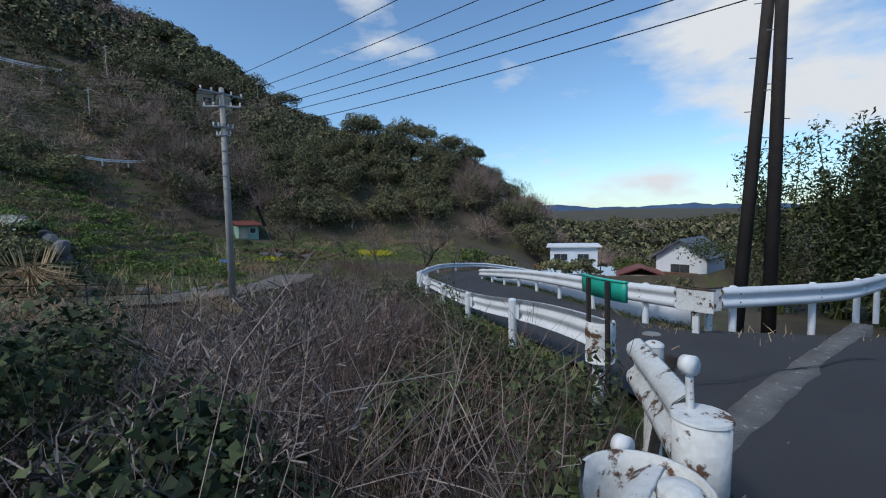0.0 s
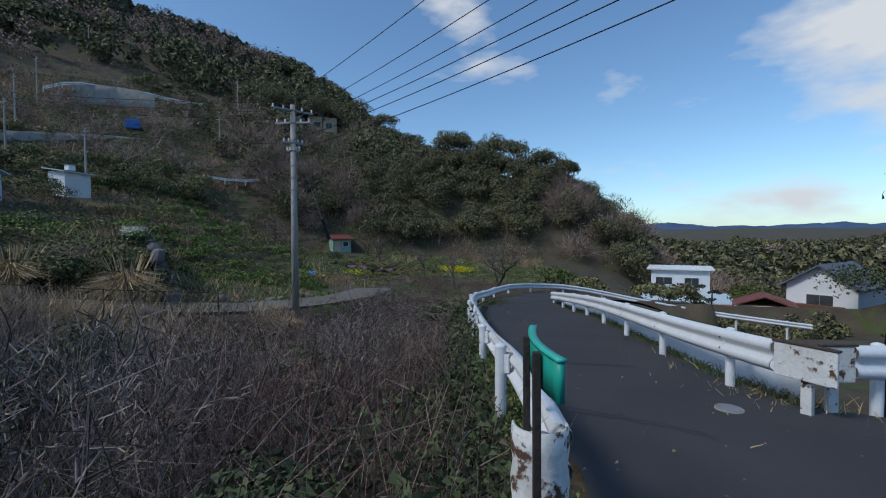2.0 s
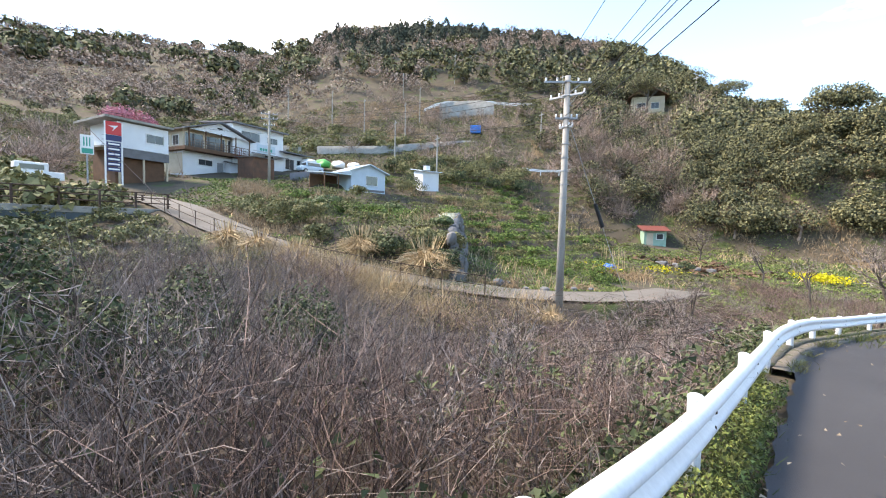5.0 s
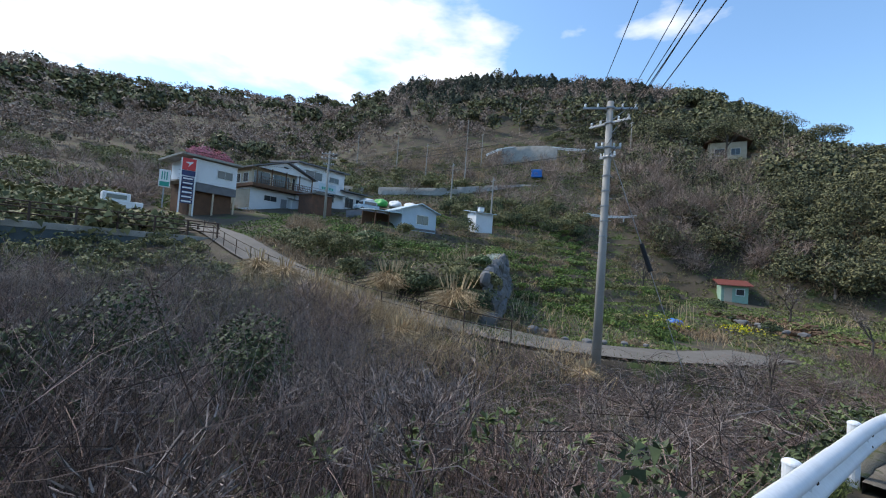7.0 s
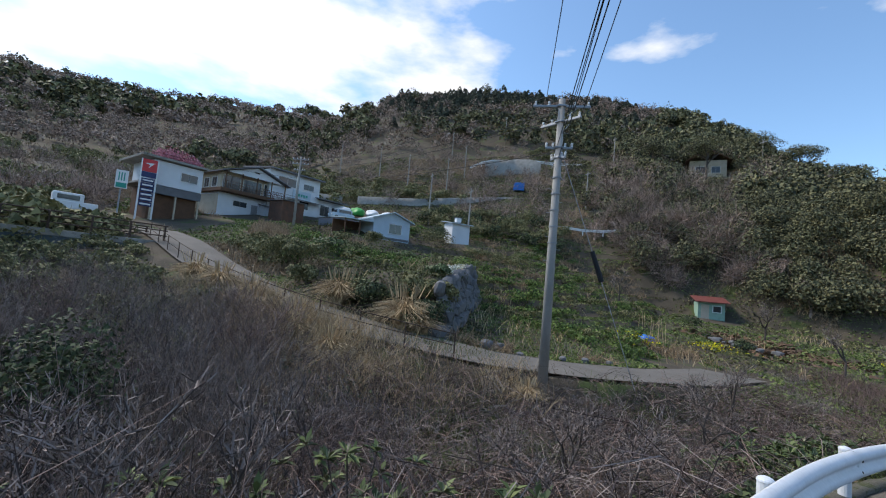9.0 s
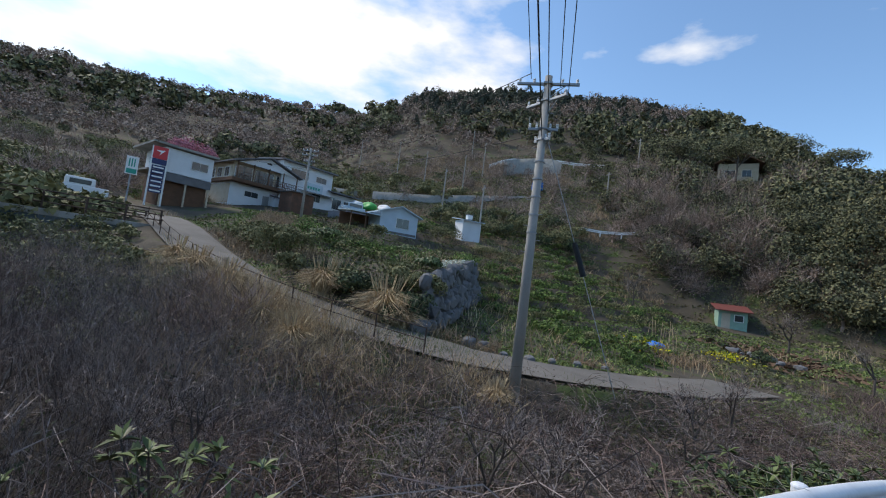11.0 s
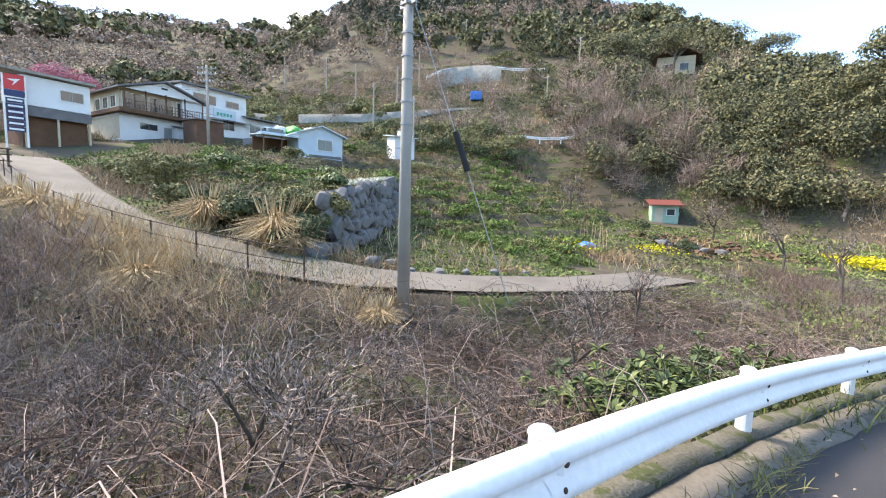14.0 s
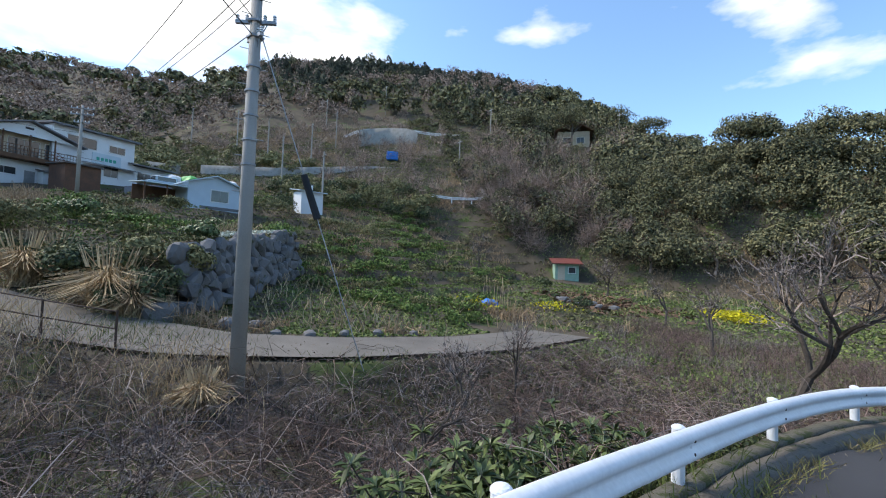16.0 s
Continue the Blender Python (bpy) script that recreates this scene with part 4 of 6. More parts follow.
for k in range(5):
    part("lettering_bar", cube(3.8 + k * 0.4, 4.1 + k * 0.4, -0.108, -0.102, 2.3, 2.65), M_GREENSIGN, h3)
part("eave", shed_roof(2.6, 7.8, -1.0, 0.05, 1.75, 1.95, 0.08), M_ROOF, h3)

rs = thing("sheet_iron_shed", pose(-49.8, 3.0, 4.2, 0, 0, 122), "rusted brown sheet iron shed beside the stairs", "shed")
part("wall", cube(0.6, 3.4, -0.4, 2.6, -1.5, 3.3), M_RUSTSHEET, rs)
part("roof", shed_roof(0.4, 3.6, -0.7, 2.9, 3.35, 3.5, 0.08), M_ROOF, rs)
for z in (3.6, 3.95):
    part("deck_rail", cube(0.5, 3.5, -0.6, -0.55, z, z + 0.05), M_STEEL, rs)

# pale blue field shed
sd = thing("blue_shed", pose(-42.2, 13.2, 3.45, 0, 0, 108), "small pale blue shed with a lean-to roof", "shed")
part("wall", cube(0, 4.5, 0, 4.0, -1.0, 2.45), M_BLUEWALL, sd)
part("gable", gable(0, 4.5, 0.0, 2.45, 3.2, 4.0), M_BLUEWALL, sd)
part("roof", shed_roof(-0.4, 4.9, -0.4, 4.4, 2.4, 2.4, 0.10, 3.32), M_BLUEROOF, sd)
part("lean_to_roof", shed_roof(-3.4, 0.1, -0.2, 3.6, 1.95, 2.3, 0.09), M_BLUEROOF, sd)
for x in (-3.2, -1.6):
    part("lean_to_post", cube(x, x + 0.1, 0, 0.1, -1, 1.95), M_BROWN, sd)
part("lean_to_back", cube(-3.3, 0, 3.0, 3.1, -1, 2.0), M_BROWN, sd)
window(sd, 1.9, 0.95, 1.5, 1.05, 2, 0.0)
part("skirting", cube(1.0, 4.4, -0.03, -0.002, 0.25, 0.5), M_ROOF, sd)

tk = thing("white_shed", pose(-48.3, 24.2, 5.6, 0, 0, 100), "tiny white shed with a ventilator on its roof", "shed")
part("wall", cube(0, 2.6, 0, 2.2, -1.0, 1.75), M_WHITEWALL, tk)
part("roof", shed_roof(-0.35, 2.95, -0.4, 2.6, 1.7, 2.15, 0.1), M_BLUEROOF, tk)
part("ventilator", cube(1.0, 1.7, 0.8, 1.4, 2.0, 2.55, 0.03), M_WHITE, tk)
part("ventilator_cap", cube(0.9, 1.8, 0.7, 1.5, 2.55, 2.62, 0.01), M_ROOF, tk)

ht = thing("garden_hut", pose(-34.9, 50.4, -2.0, 0, 0, 52), "small green garden hut with a rusty red roof", "shed")
part("wall", cube(0, 2.7, 0, 2.2, -0.8, 2.05), mat("pale_green_sheet", (0.30, 0.45, 0.36), (0.22, 0.34, 0.27), 0.8, scale=2, bump=0.2), ht)
part("roof", shed_roof(-0.4, 3.1, -0.6, 2.6, 2.15, 2.8, 0.08), M_RED, ht)
part("door", cube(0.3, 1.1, -0.04, -0.002, 0, 1.8), M_CREAM, ht)
window(ht, 1.5, 1.0, 0.8, 0.7, 1, 0.0)

oh = thing("ochre_house", pose(-68.5, 85.5, 25.0, 0, 0, 45), "ochre house half hidden among the trees", "house")
part("wall", cube(0, 7, 0, 6, -3, 6.0), M_CREAM, oh)
part("roof", shed_roof(-0.8, 7.8, -0.9, 7, 6.0, 6.0, 0.2, 8.4), M_BROWN, oh)
window(oh, 1.2, 3.2, 1.8, 1.4, 2, 0.0)
window(oh, 4.2, 3.2, 1.6, 1.4, 2, 0.0)

# houses down the valley
vh = thing("valley_house", pose(7.7, 57.5, -9.1, 0, 0, -6), "flat-roofed cream two-storey house in the valley", "house", "valley houses")
part("wall", cube(0, 6.2, 0, 6, -2, 5.3), M_CREAM, vh)
part("upper_wall", cube(0.0, 6.2, -0.02, -0.001, 2.7, 5.3), M_WHITEWALL, vh)
part("roof", cube(-0.5, 6.7, -0.5, 6.4, 5.3, 5.5, 0.03), M_WHITE, vh)
part("lower_roof", shed_roof(-4.6, 8.5, -3.6, -0.2, 2.0, 2.75, 0.12), M_BLUEROOF, vh, "pale blue lower roof")
part("lower_wall", cube(-4.2, 8.2, -3.2, 0, -2, 2.0), M_CREAM, vh)
part("red_roof", shed_roof(-5.0, -1.2, -4.0, -0.4, 2.2, 3.0, 0.12), M_RED, vh, "faded red annex roof")
part("red_roof", shed_roof(6.6, 9.4, -4.0, -0.4, 1.8, 2.6, 0.12), M_RED, vh, "faded red annex roof")
window(vh, 0.5, 3.5, 1.8, 0.9, 2, -0.02)
window(vh, 3.6, 3.4, 1.5, 1.0, 2, -0.02)
gh = thing("gabled_house", pose(18.6, 48.0, -8.4, 0, 0, -35), "white house with a dark tiled gable roof", "house", "valley houses")
part("wall", cube(0, 5.0, 0, 8, -2, 4.3), M_WHITEWALL, gh)
part("gable", gable(0, 5.0, 0.0, 4.3, 6.0, 0.2), M_WHITEWALL, gh)
part("roof", shed_roof(-0.5, 5.5, -0.6, 8.5, 4.1, 4.1, 0.16, 6.15), mat("blue_grey_tiles", (0.13, 0.15, 0.19), (0.08, 0.09, 0.12), 0.6, scale=2, bump=0.4), gh)
window(gh, 1.5, 2.2, 1.9, 1.2, 2, 0.0)
part("balcony", cube(0.8, 4.2, -0.9, 0, 1.7, 2.5), M_BROWN, gh)
rh = thing("red_roofed_shed", pose(14.0, 44.5, -7.9, 0, 0, -12), "low shed with a dark red roof in the valley", "shed", "valley houses")
part("wall", cube(0, 4, 0, 4, -2, 2.0), M_CREAM, rh)
part("roof", shed_roof(-0.4, 4.4, -0.4, 4.4, 2.0, 2.0, 0.12, 2.9), M_RED, rh)


# ---- planting: shared builders ----
RNG = np.random.default_rng(7)


def unit(v):
    return v / np.maximum(np.linalg.norm(v, axis=-1, keepdims=True), 1e-9)


class Heap:
    """Collects quads and makes one mesh of them."""

    def __init__(self):
        self.v, self.f, self.n = [], [], 0

    def add(self, verts, faces):
        self.v.append(verts.reshape(-1, 3))
        self.f.append(faces + self.n)
        self.n += len(self.v[-1])

    def twigs(self, a, m, b, w0, w1):
        """Bent ribbons from a over m to b, tapering."""
        n = len(a)
        if not n:
            return
        w0, w1 = np.broadcast_to(w0, n)[:, None], np.broadcast_to(w1, n)[:, None]
        s = unit(np.cross(b - a, RNG.normal(size=(n, 3))))
        v = np.stack([a - s * w0, a + s * w0, m - s * (w0 + w1) / 2, m + s * (w0 + w1) / 2, b - s * w1, b + s * w1], 1)
        o = np.arange(n)[:, None] * 6
        self.add(v, np.concatenate([o + np.array([[0, 1, 3, 2]]), o + np.array([[2, 3, 5, 4]])]))

    def leaves(self, p, size, normal=None, spread=1.0, long=1.5):
        """Pointed leaves."""
        n = len(p)
        if not n:
            return
        size = np.broadcast_to(size, n)[:, None]
        nr = RNG.normal(size=(n, 3)) * spread
        nr = unit(nr + (normal if normal is not None else np.array([0, 0, 0.6])))
        t = unit(np.cross(nr, RNG.normal(size=(n, 3))))
        u = np.cross(nr, t)
        v = np.stack([p - t * size * long / 2 - u * size * 0.5, p - t * size * long * 0.35 + u * size * 0.55, p + t * size * long * 0.62], 1)
        self.add(v, np.arange(n)[:, None] * 3 + np.array([[0, 1, 2]]))

    def mesh(self, name, material):
        return mesh_from(name, np.concatenate(self.v), np.concatenate(self.f), material)


def stuff(name, heap, material, label, category):
    if heap.n:
        return tagged(link_mesh(name, heap.mesh(name, material)), label, category, kind="stuff")


def crown(heap, c, r, h, cards, size, blobs=8):
    """Leaf cards over several overlapping lumps."""
    k = RNG.normal(size=(blobs, 3))
    k = unit(k) * (0.35 + 0.4 * RNG.random((blobs, 1)))
    k[:, 2] = np.abs(k[:, 2]) * 0.9 - 0.1
    which = RNG.integers(0, blobs, cards)
    d = unit(RNG.normal(size=(cards, 3)))
    d[:, 2] = np.where(RNG.random(cards) < 0.7, np.abs(d[:, 2]), d[:, 2])
    rad = (0.34 + 0.2 * RNG.random((blobs, 1)))[which]
    p = (k[which] + d * rad * (0.75 + 0.35 * RNG.random((cards, 1)))) * np.array([r, r, h]) + c
    heap.leaves(p, size * (0.6 + 0.8 * RNG.random(cards)), normal=d * 1.6, spread=0.75, long=1.15)


def stems(heap, fine, base, h, count, lean, w, twigs=4, twig_len=0.45):
    """Upright shoots from many bases, with side twigs."""
    n = len(base)
    b = np.repeat(base, count, 0) + RNG.normal(size=(n * count, 3)) * np.array([0.16, 0.16, 0.0])
    hh = np.repeat(h, count) * (0.5 + 0.5 * RNG.random(n * count))
    out = RNG.normal(size=(n * count, 3)) * lean
    out[:, 2] = 1
    d = out * hh[:, None]
    bend = RNG.normal(size=(n * count, 3)) * 0.12 * hh[:, None]
    top = b + d
    top[:, 2] = b[:, 2] + hh * (0.75 + 0.25 * RNG.random(n * count))
    mid = b + (top - b) * 0.5 + bend
    heap.twigs(b, mid, top, w, w * 0.35)
    m = n * count * twigs
    i = np.repeat(np.arange(n * count), twigs)
    s = 0.3 + 0.7 * RNG.random(m)
    root = np.where(s[:, None] < 0.5, b[i] + (mid - b)[i] * s[:, None] * 2, mid[i] + (top - mid)[i] * (s[:, None] * 2 - 1))
    dirn = unit(unit(top - b)[i] * 0.8 + RNG.normal(size=(m, 3)) * 0.75)
    ln = hh[i] * twig_len * (0.35 + 0.8 * RNG.random(m))
    tip = root + dirn * ln[:, None]
    tip[:, 2] += 0.08 * ln
    fine.twigs(root, (root + tip) / 2 + RNG.normal(size=(m, 3)) * 0.07 * ln[:, None], tip, w * 0.5, w * 0.2)


def ground_pts(x, y, lift=0.0):
    return np.stack([x, y, ground(x, y) + lift], -1)


def edge_x(y):
    return np.interp(y, EDGE_Y, EDGE_X)


# ---- the overgrown gully ----
def brush_height(x, y):
    tall = 1 - smooth(4.0, 9.5, y)
    near = smooth(0.0, 2.2, edge_x(y) - x)
    h = (0.75 + 1.45 * tall * (0.65 + 0.35 * smooth(-3.0, 1.5, y))) * (0.35 + 0.65 * near) * (1 + 0.30 * value_noise(x / 1.1, y / 1.1, 21) + 0.32 * value_noise(x / 2.6, y / 2.6, 22))
    d, _, _ = to_line(x, y, RAMP)
    return h * (0.35 + 0.65 * smooth(RAMP_W / 2, 6.0, d))


grey, greyfine, red, redfine = Heap(), Heap(), Heap(), Heap()
N = 6600
bx, by = RNG.uniform(-16, 4.2, N), RNG.uniform(-10, 38, N)
d, _, side = to_line(bx, by, RAMP)
ok = (bx < edge_x(by) - 0.45) & ((side < 0) | (by > 32)) & (d > RAMP_W / 2 + 0.3)
bx, by, d = bx[ok], by[ok], d[ok]
bh = brush_height(bx, by)
redzone = value_noise(bx / 2.4, by / 2.4, 31) + 0.35 * smooth(3, 8, by) > 0.15
base = ground_pts(bx, by, -0.05)
stems(grey, greyfine, base[~redzone], bh[~redzone], 8, 0.24, 0.006, 5)
stems(red, redfine, base[redzone], bh[redzone], 8, 0.26, 0.0055, 5)
# fallen canes lying over one another
for heap, n, y0, y1 in ((red, 7000, 6.5, 26), (grey, 8000, 5.5, 26), (grey, 2500, -8, 6)):
    x, y = RNG.uniform(-13, 3.5, n), RNG.uniform(y0, y1, n)
    dd, _, side = to_line(x, y, RAMP)
    ok = (x < edge_x(y) - 0.3) & (side < 0) & (dd > RAMP_W / 2 + 0.2)
    x, y = x[ok], y[ok]
    a = ground_pts(x, y, 0.05) + np.stack([0 * x, 0 * x, RNG.random(len(x)) * 0.45 * brush_height(x, y)], -1)
    dirn = unit(RNG.normal(size=(len(x), 3)) * np.array([1, 1, 0.3]) + np.array([0.5, 0.2, 0]))
    ln = 0.5 + 1.3 * RNG.random(len(x))
    b = a + dirn * ln[:, None]
    b[:, 2] = np.maximum(ground(b[:, 0], b[:, 1]) + 0.05, b[:, 2])
    inside = b[:, 0] < edge_x(b[:, 1]) - 0.25
    m_ = (a + b) / 2 + np.stack([0 * x, 0 * x, 0.18 * ln], -1)
    heap.twigs(a[inside], m_[inside], b[inside], 0.006, 0.003)
stuff("brush", grey, M_TWIG, "tangled bare grey brushwood filling the gully", "brush")
stuff("brush_twigs", greyfine, M_TWIG, "fine bare grey twigs of the brushwood", "brush")
stuff("canes", red, M_TWIGRED, "reddish dead bramble canes in the gully", "brush")
stuff("cane_twigs", redfine, M_TWIGRED, "fine reddish bramble twigs", "brush")

# ivy and low evergreens on the bank and floor
ivy = Heap()
n = 42000
y = RNG.uniform(-8, 20, n)
x = edge_x(y) - 0.25 - np.abs(RNG.normal(size=n)) * 0.9
h = RNG.random(n) ** 1.6 * (0.30 + 0.75 * smooth(-0.2, 0.7, value_noise(x / 0.8, y / 0.8, 41)) * (1 - smooth(6, 10, y)))
keep = value_noise(x / 0.9, y / 0.9, 42) > -0.35
ivy.leaves(ground_pts(x, y)[keep] + np.stack([0 * h, 0 * h, h + 0.03], -1)[keep], 0.026 + 0.034 * RNG.random(keep.sum()), spread=0.8)
n = 24000
x, y = RNG.uniform(-13, 3, n), RNG.uniform(-9, 26, n)
dd, _, side = to_line(x, y, RAMP)
keep = (x < edge_x(y) - 0.3) & (side < 0) & (dd > RAMP_W / 2 + 0.2) & (value_noise(x / 1.3, y / 1.3, 43) > 0.12)
x, y = x[keep], y[keep]
ivy.leaves(ground_pts(x, y, 0.05) + np.stack([0 * x, 0 * x, RNG.random(len(x)) ** 2 * 0.5 * brush_height(x, y)], -1), 0.05 + 0.05 * RNG.random(len(x)), spread=0.9)
verge = Heap()
n = 9000
y = RNG.uniform(0.9, 9.6, n)
x = edge_x(y) + RNG.uniform(-0.28, 0.26, n)
keep = value_noise(x * 2.2, y * 1.1, 44) > -0.3
verge.leaves(np.stack([x, y, road_z(y) - 0.03 + 0.10 * RNG.random(n) ** 2], -1)[keep], 0.014 + 0.02 * RNG.random(keep.sum()), spread=0.7)
stuff("verge_weeds", verge, mat("verge_weeds", (0.17, 0.21, 0.06), (0.06, 0.075, 0.028), 0.85, scale=1.5, fine=9, bump=0, island=0.9), "small-leaved green weeds between rail and asphalt", "weeds")
stuff("ivy", ivy, M_IVY, "dark green ivy creeping over the bank", "ivy")
litter = Heap()
n = 16000
x, y = RNG.uniform(-12, 3.6, n), RNG.uniform(-9, 26, n)
keep = x < edge_x(y) - 0.15
x, y = x[keep], y[keep]
litter.leaves(ground_pts(x, y, 0.02) + np.stack([0 * x, 0 * x, RNG.random(len(x)) ** 3 * 0.6 * brush_height(x, y)], -1), 0.045, spread=0.8)
stuff("dead_leaves", litter, mat("dead_leaves", (0.20, 0.15, 0.11), (0.085, 0.065, 0.05), 0.9, scale=2, fine=9, bump=0, island=0.9), "brown dead leaves caught in the brush", "leaves")

# grass along the lane's edge
grass = Heap()


def tufts(heap, x, y, h, w=0.006, lean=0.5, lift=0.0, z=None):
    a = np.stack([x, y, (ground(x, y) if z is None else z) + lift], -1)
    o = RNG.normal(size=a.shape) * lean
    o[:, 2] = 1
    b = a + o * h[:, None]
    heap.twigs(a, a + (b - a) * 0.55 + np.stack([0 * x, 0 * x, 0.12 * h], -1), b, w, w * 0.25)


n = 15000
y = RNG.uniform(-3, 26, n)
late = smooth(6.5, 9, y)
x = edge_x(y) + RNG.normal(size=n) * (0.13 - 0.09 * late) + 0.06 - 0.20 * late
keep = RNG.random(n) > 0.8 * smooth(8.5, 10, y)
x, y = x[keep], y[keep]
n = len(x)
tufts(grass, x, y, (0.04 + 0.08 * RNG.random(n)) * (0.4 + 0.6 * smooth(-0.4, 0.3, value_noise(x * 2, y * 1.3, 51))), 0.005, 0.7, z=road_z(y) - 0.06)
n = 5000
y = RNG.uniform(4.4, 18.5, n)
x = np.interp(y, SIDE_Y, SIDE_X) + RNG.normal(size=n) * 0.14 + 0.12
tufts(grass, x, y, 0.05 + 0.12 * RNG.random(n), 0.005, 0.7, z=road_z(y) - 0.04)
# green patches in the gully and by the ramp
for cx, cy, r, m_ in ((-7.5, 10.2, 1.3, 2200), (-3.0, 8.6, 0.9, 900), (-13.2, 11.6, 1.2, 1200), (-8.2, 17.5, 1.0, 900), (-1.6, 16.5, 0.8, 900)):
    x, y = cx + RNG.normal(size=m_) * r, cy + RNG.normal(size=m_) * r
    tufts(grass, x, y, 0.12 + 0.25 * RNG.random(m_), 0.008, 0.5)
stuff("verge_grass", grass, M_GRASS, "short green grass and weeds beside the lane", "grass")

# dry straw grass
straw = Heap()
for cx, cy, r, m_, h in ((-12.6, 6.9, 1.4, 2600, 1.0), (-14.5, 5.2, 1.4, 2200, 1.0), (-17, 3.6, 1.6, 2200, 1.0), (-9.6, 13.0, 0.6, 500, 0.7), (-10.5, 9.0, 1.2, 900, 0.6), (8.0, 6.0, 1.4, 900, 0.25), (6.2, 4.9, 0.4, 500, 0.2)):
    x, y = cx + RNG.normal(size=m_) * r, cy + RNG.normal(size=m_) * r
    tufts(straw, x, y, h * (0.5 + 0.6 * RNG.random(m_)), 0.009, 0.45)
n = 9000
x, y = RNG.uniform(-60, -12, n), RNG.uniform(12, 62, n)
keep = (value_noise(x / 6, y / 3.5, 61) > 0.35) & (np.hypot(x - CX, y - CY) < 66)
x, y = x[keep], y[keep]
tufts(straw, x, y, 0.35 + 0.5 * RNG.random(len(x)), 0.02, 0.5)
stuff("dry_grass", straw, M_STRAW, "tufts of dry straw-coloured grass", "grass")


def pampas(x, y, h, label="large tuft of dry pampas grass"):
    z = float(ground(x, y))
    root = thing("pampas_grass", pose(x, y, z), label, "grass", "pampas tufts")
    hp = Heap()
    m_ = 700
    o = unit(RNG.normal(size=(m_, 3)) * np.array([0.8, 0.8, 0.25]) + np.array([0, 0, 1.15]))
    o[:, 2] = np.abs(o[:, 2])
    ln = h * (0.7 + 0.5 * RNG.random(m_))
    mid = o * ln[:, None] * 0.6 + np.array([0, 0, 0.25 * h])
    tip = o * ln[:, None] * np.array([1.25, 1.25, 0.78])
    hp.twigs(RNG.normal(size=(m_, 3)) * np.array([0.15, 0.15, 0]), mid, tip, 0.018, 0.006)
    link_mesh("blades", hp.mesh("blades", M_STRAW), root)
    pl = Heap()
    m_ = 26
    o = RNG.normal(size=(m_, 3)) * 0.25
    o[:, 2] = 1
    a = o * h * 0.9
    pl.twigs(a, a + o * 0.2 * h, a + o * 0.42 * h, 0.03, 0.01)
    link_mesh("plumes", pl.mesh("plumes", M_STRAW), root)


for x, y, h in ((-19.6, 8.2, 1.5), (-20.4, 8.9, 1.2), (-16.4, 10.9, 1.7), (-17.3, 11.3, 1.3), (-15.8, 11.6, 1.1), (-12.4, 7.4, 0.9), (-13.6, 6.3, 0.8), (-9.2, 13.3, 0.6), (-14.9, 6.4, 1.0), (-16.9, 4.4, 1.1), (-18.6, 2.9, 1.1), (-20.6, 1.5, 1.2), (-15.9, 4.6, 0.9)):
    pampas(x, y, h)


# ---- shrubs and trees with leaves ----
def shrub(name, x, y, r, h, cards, size, material, label, group="", z=None, stemmed=True):
    z = float(ground(x, y)) if z is None else z
    root = thing(name, pose(x, y, z), label, "shrub", group)
    hp = Heap()
    crown(hp, np.array([0, 0, h * 0.5]), r, h * 0.62, cards, size, 10)
    link_mesh("crown", hp.mesh("crown", material), root)
    if stemmed:
        st = Heap()
        stems(st, st, np.zeros((6, 3)), np.full(6, h * 0.9), 3, 0.35, 0.014, 3)
        link_mesh("framework", st.mesh("framework", M_BARK), root)
    return root


for x, y, r, h in ((-0.9, -0.7, 1.1, 2.9), (-2.3, 0.6, 1.0, 2.6), (-0.4, -2.6, 1.2, 2.8), (-3.4, -1.2, 1.2, 2.9), (0.3, -4.4, 1.1, 2.4), (1.6, -1.6, 0.8, 1.5), (2.3, 0.4, 0.7, 1.2), (-5.0, 1.0, 1.2, 2.6), (-4.6, 3.2, 1.1, 2.5), (1.3, -3.6, 0.8, 1.5)):
    shrub("evergreen_shrub", x, y, r, h, 3200, 0.052, M_IVY, "dark evergreen shrub wound through with bare twigs", "gully evergreens")


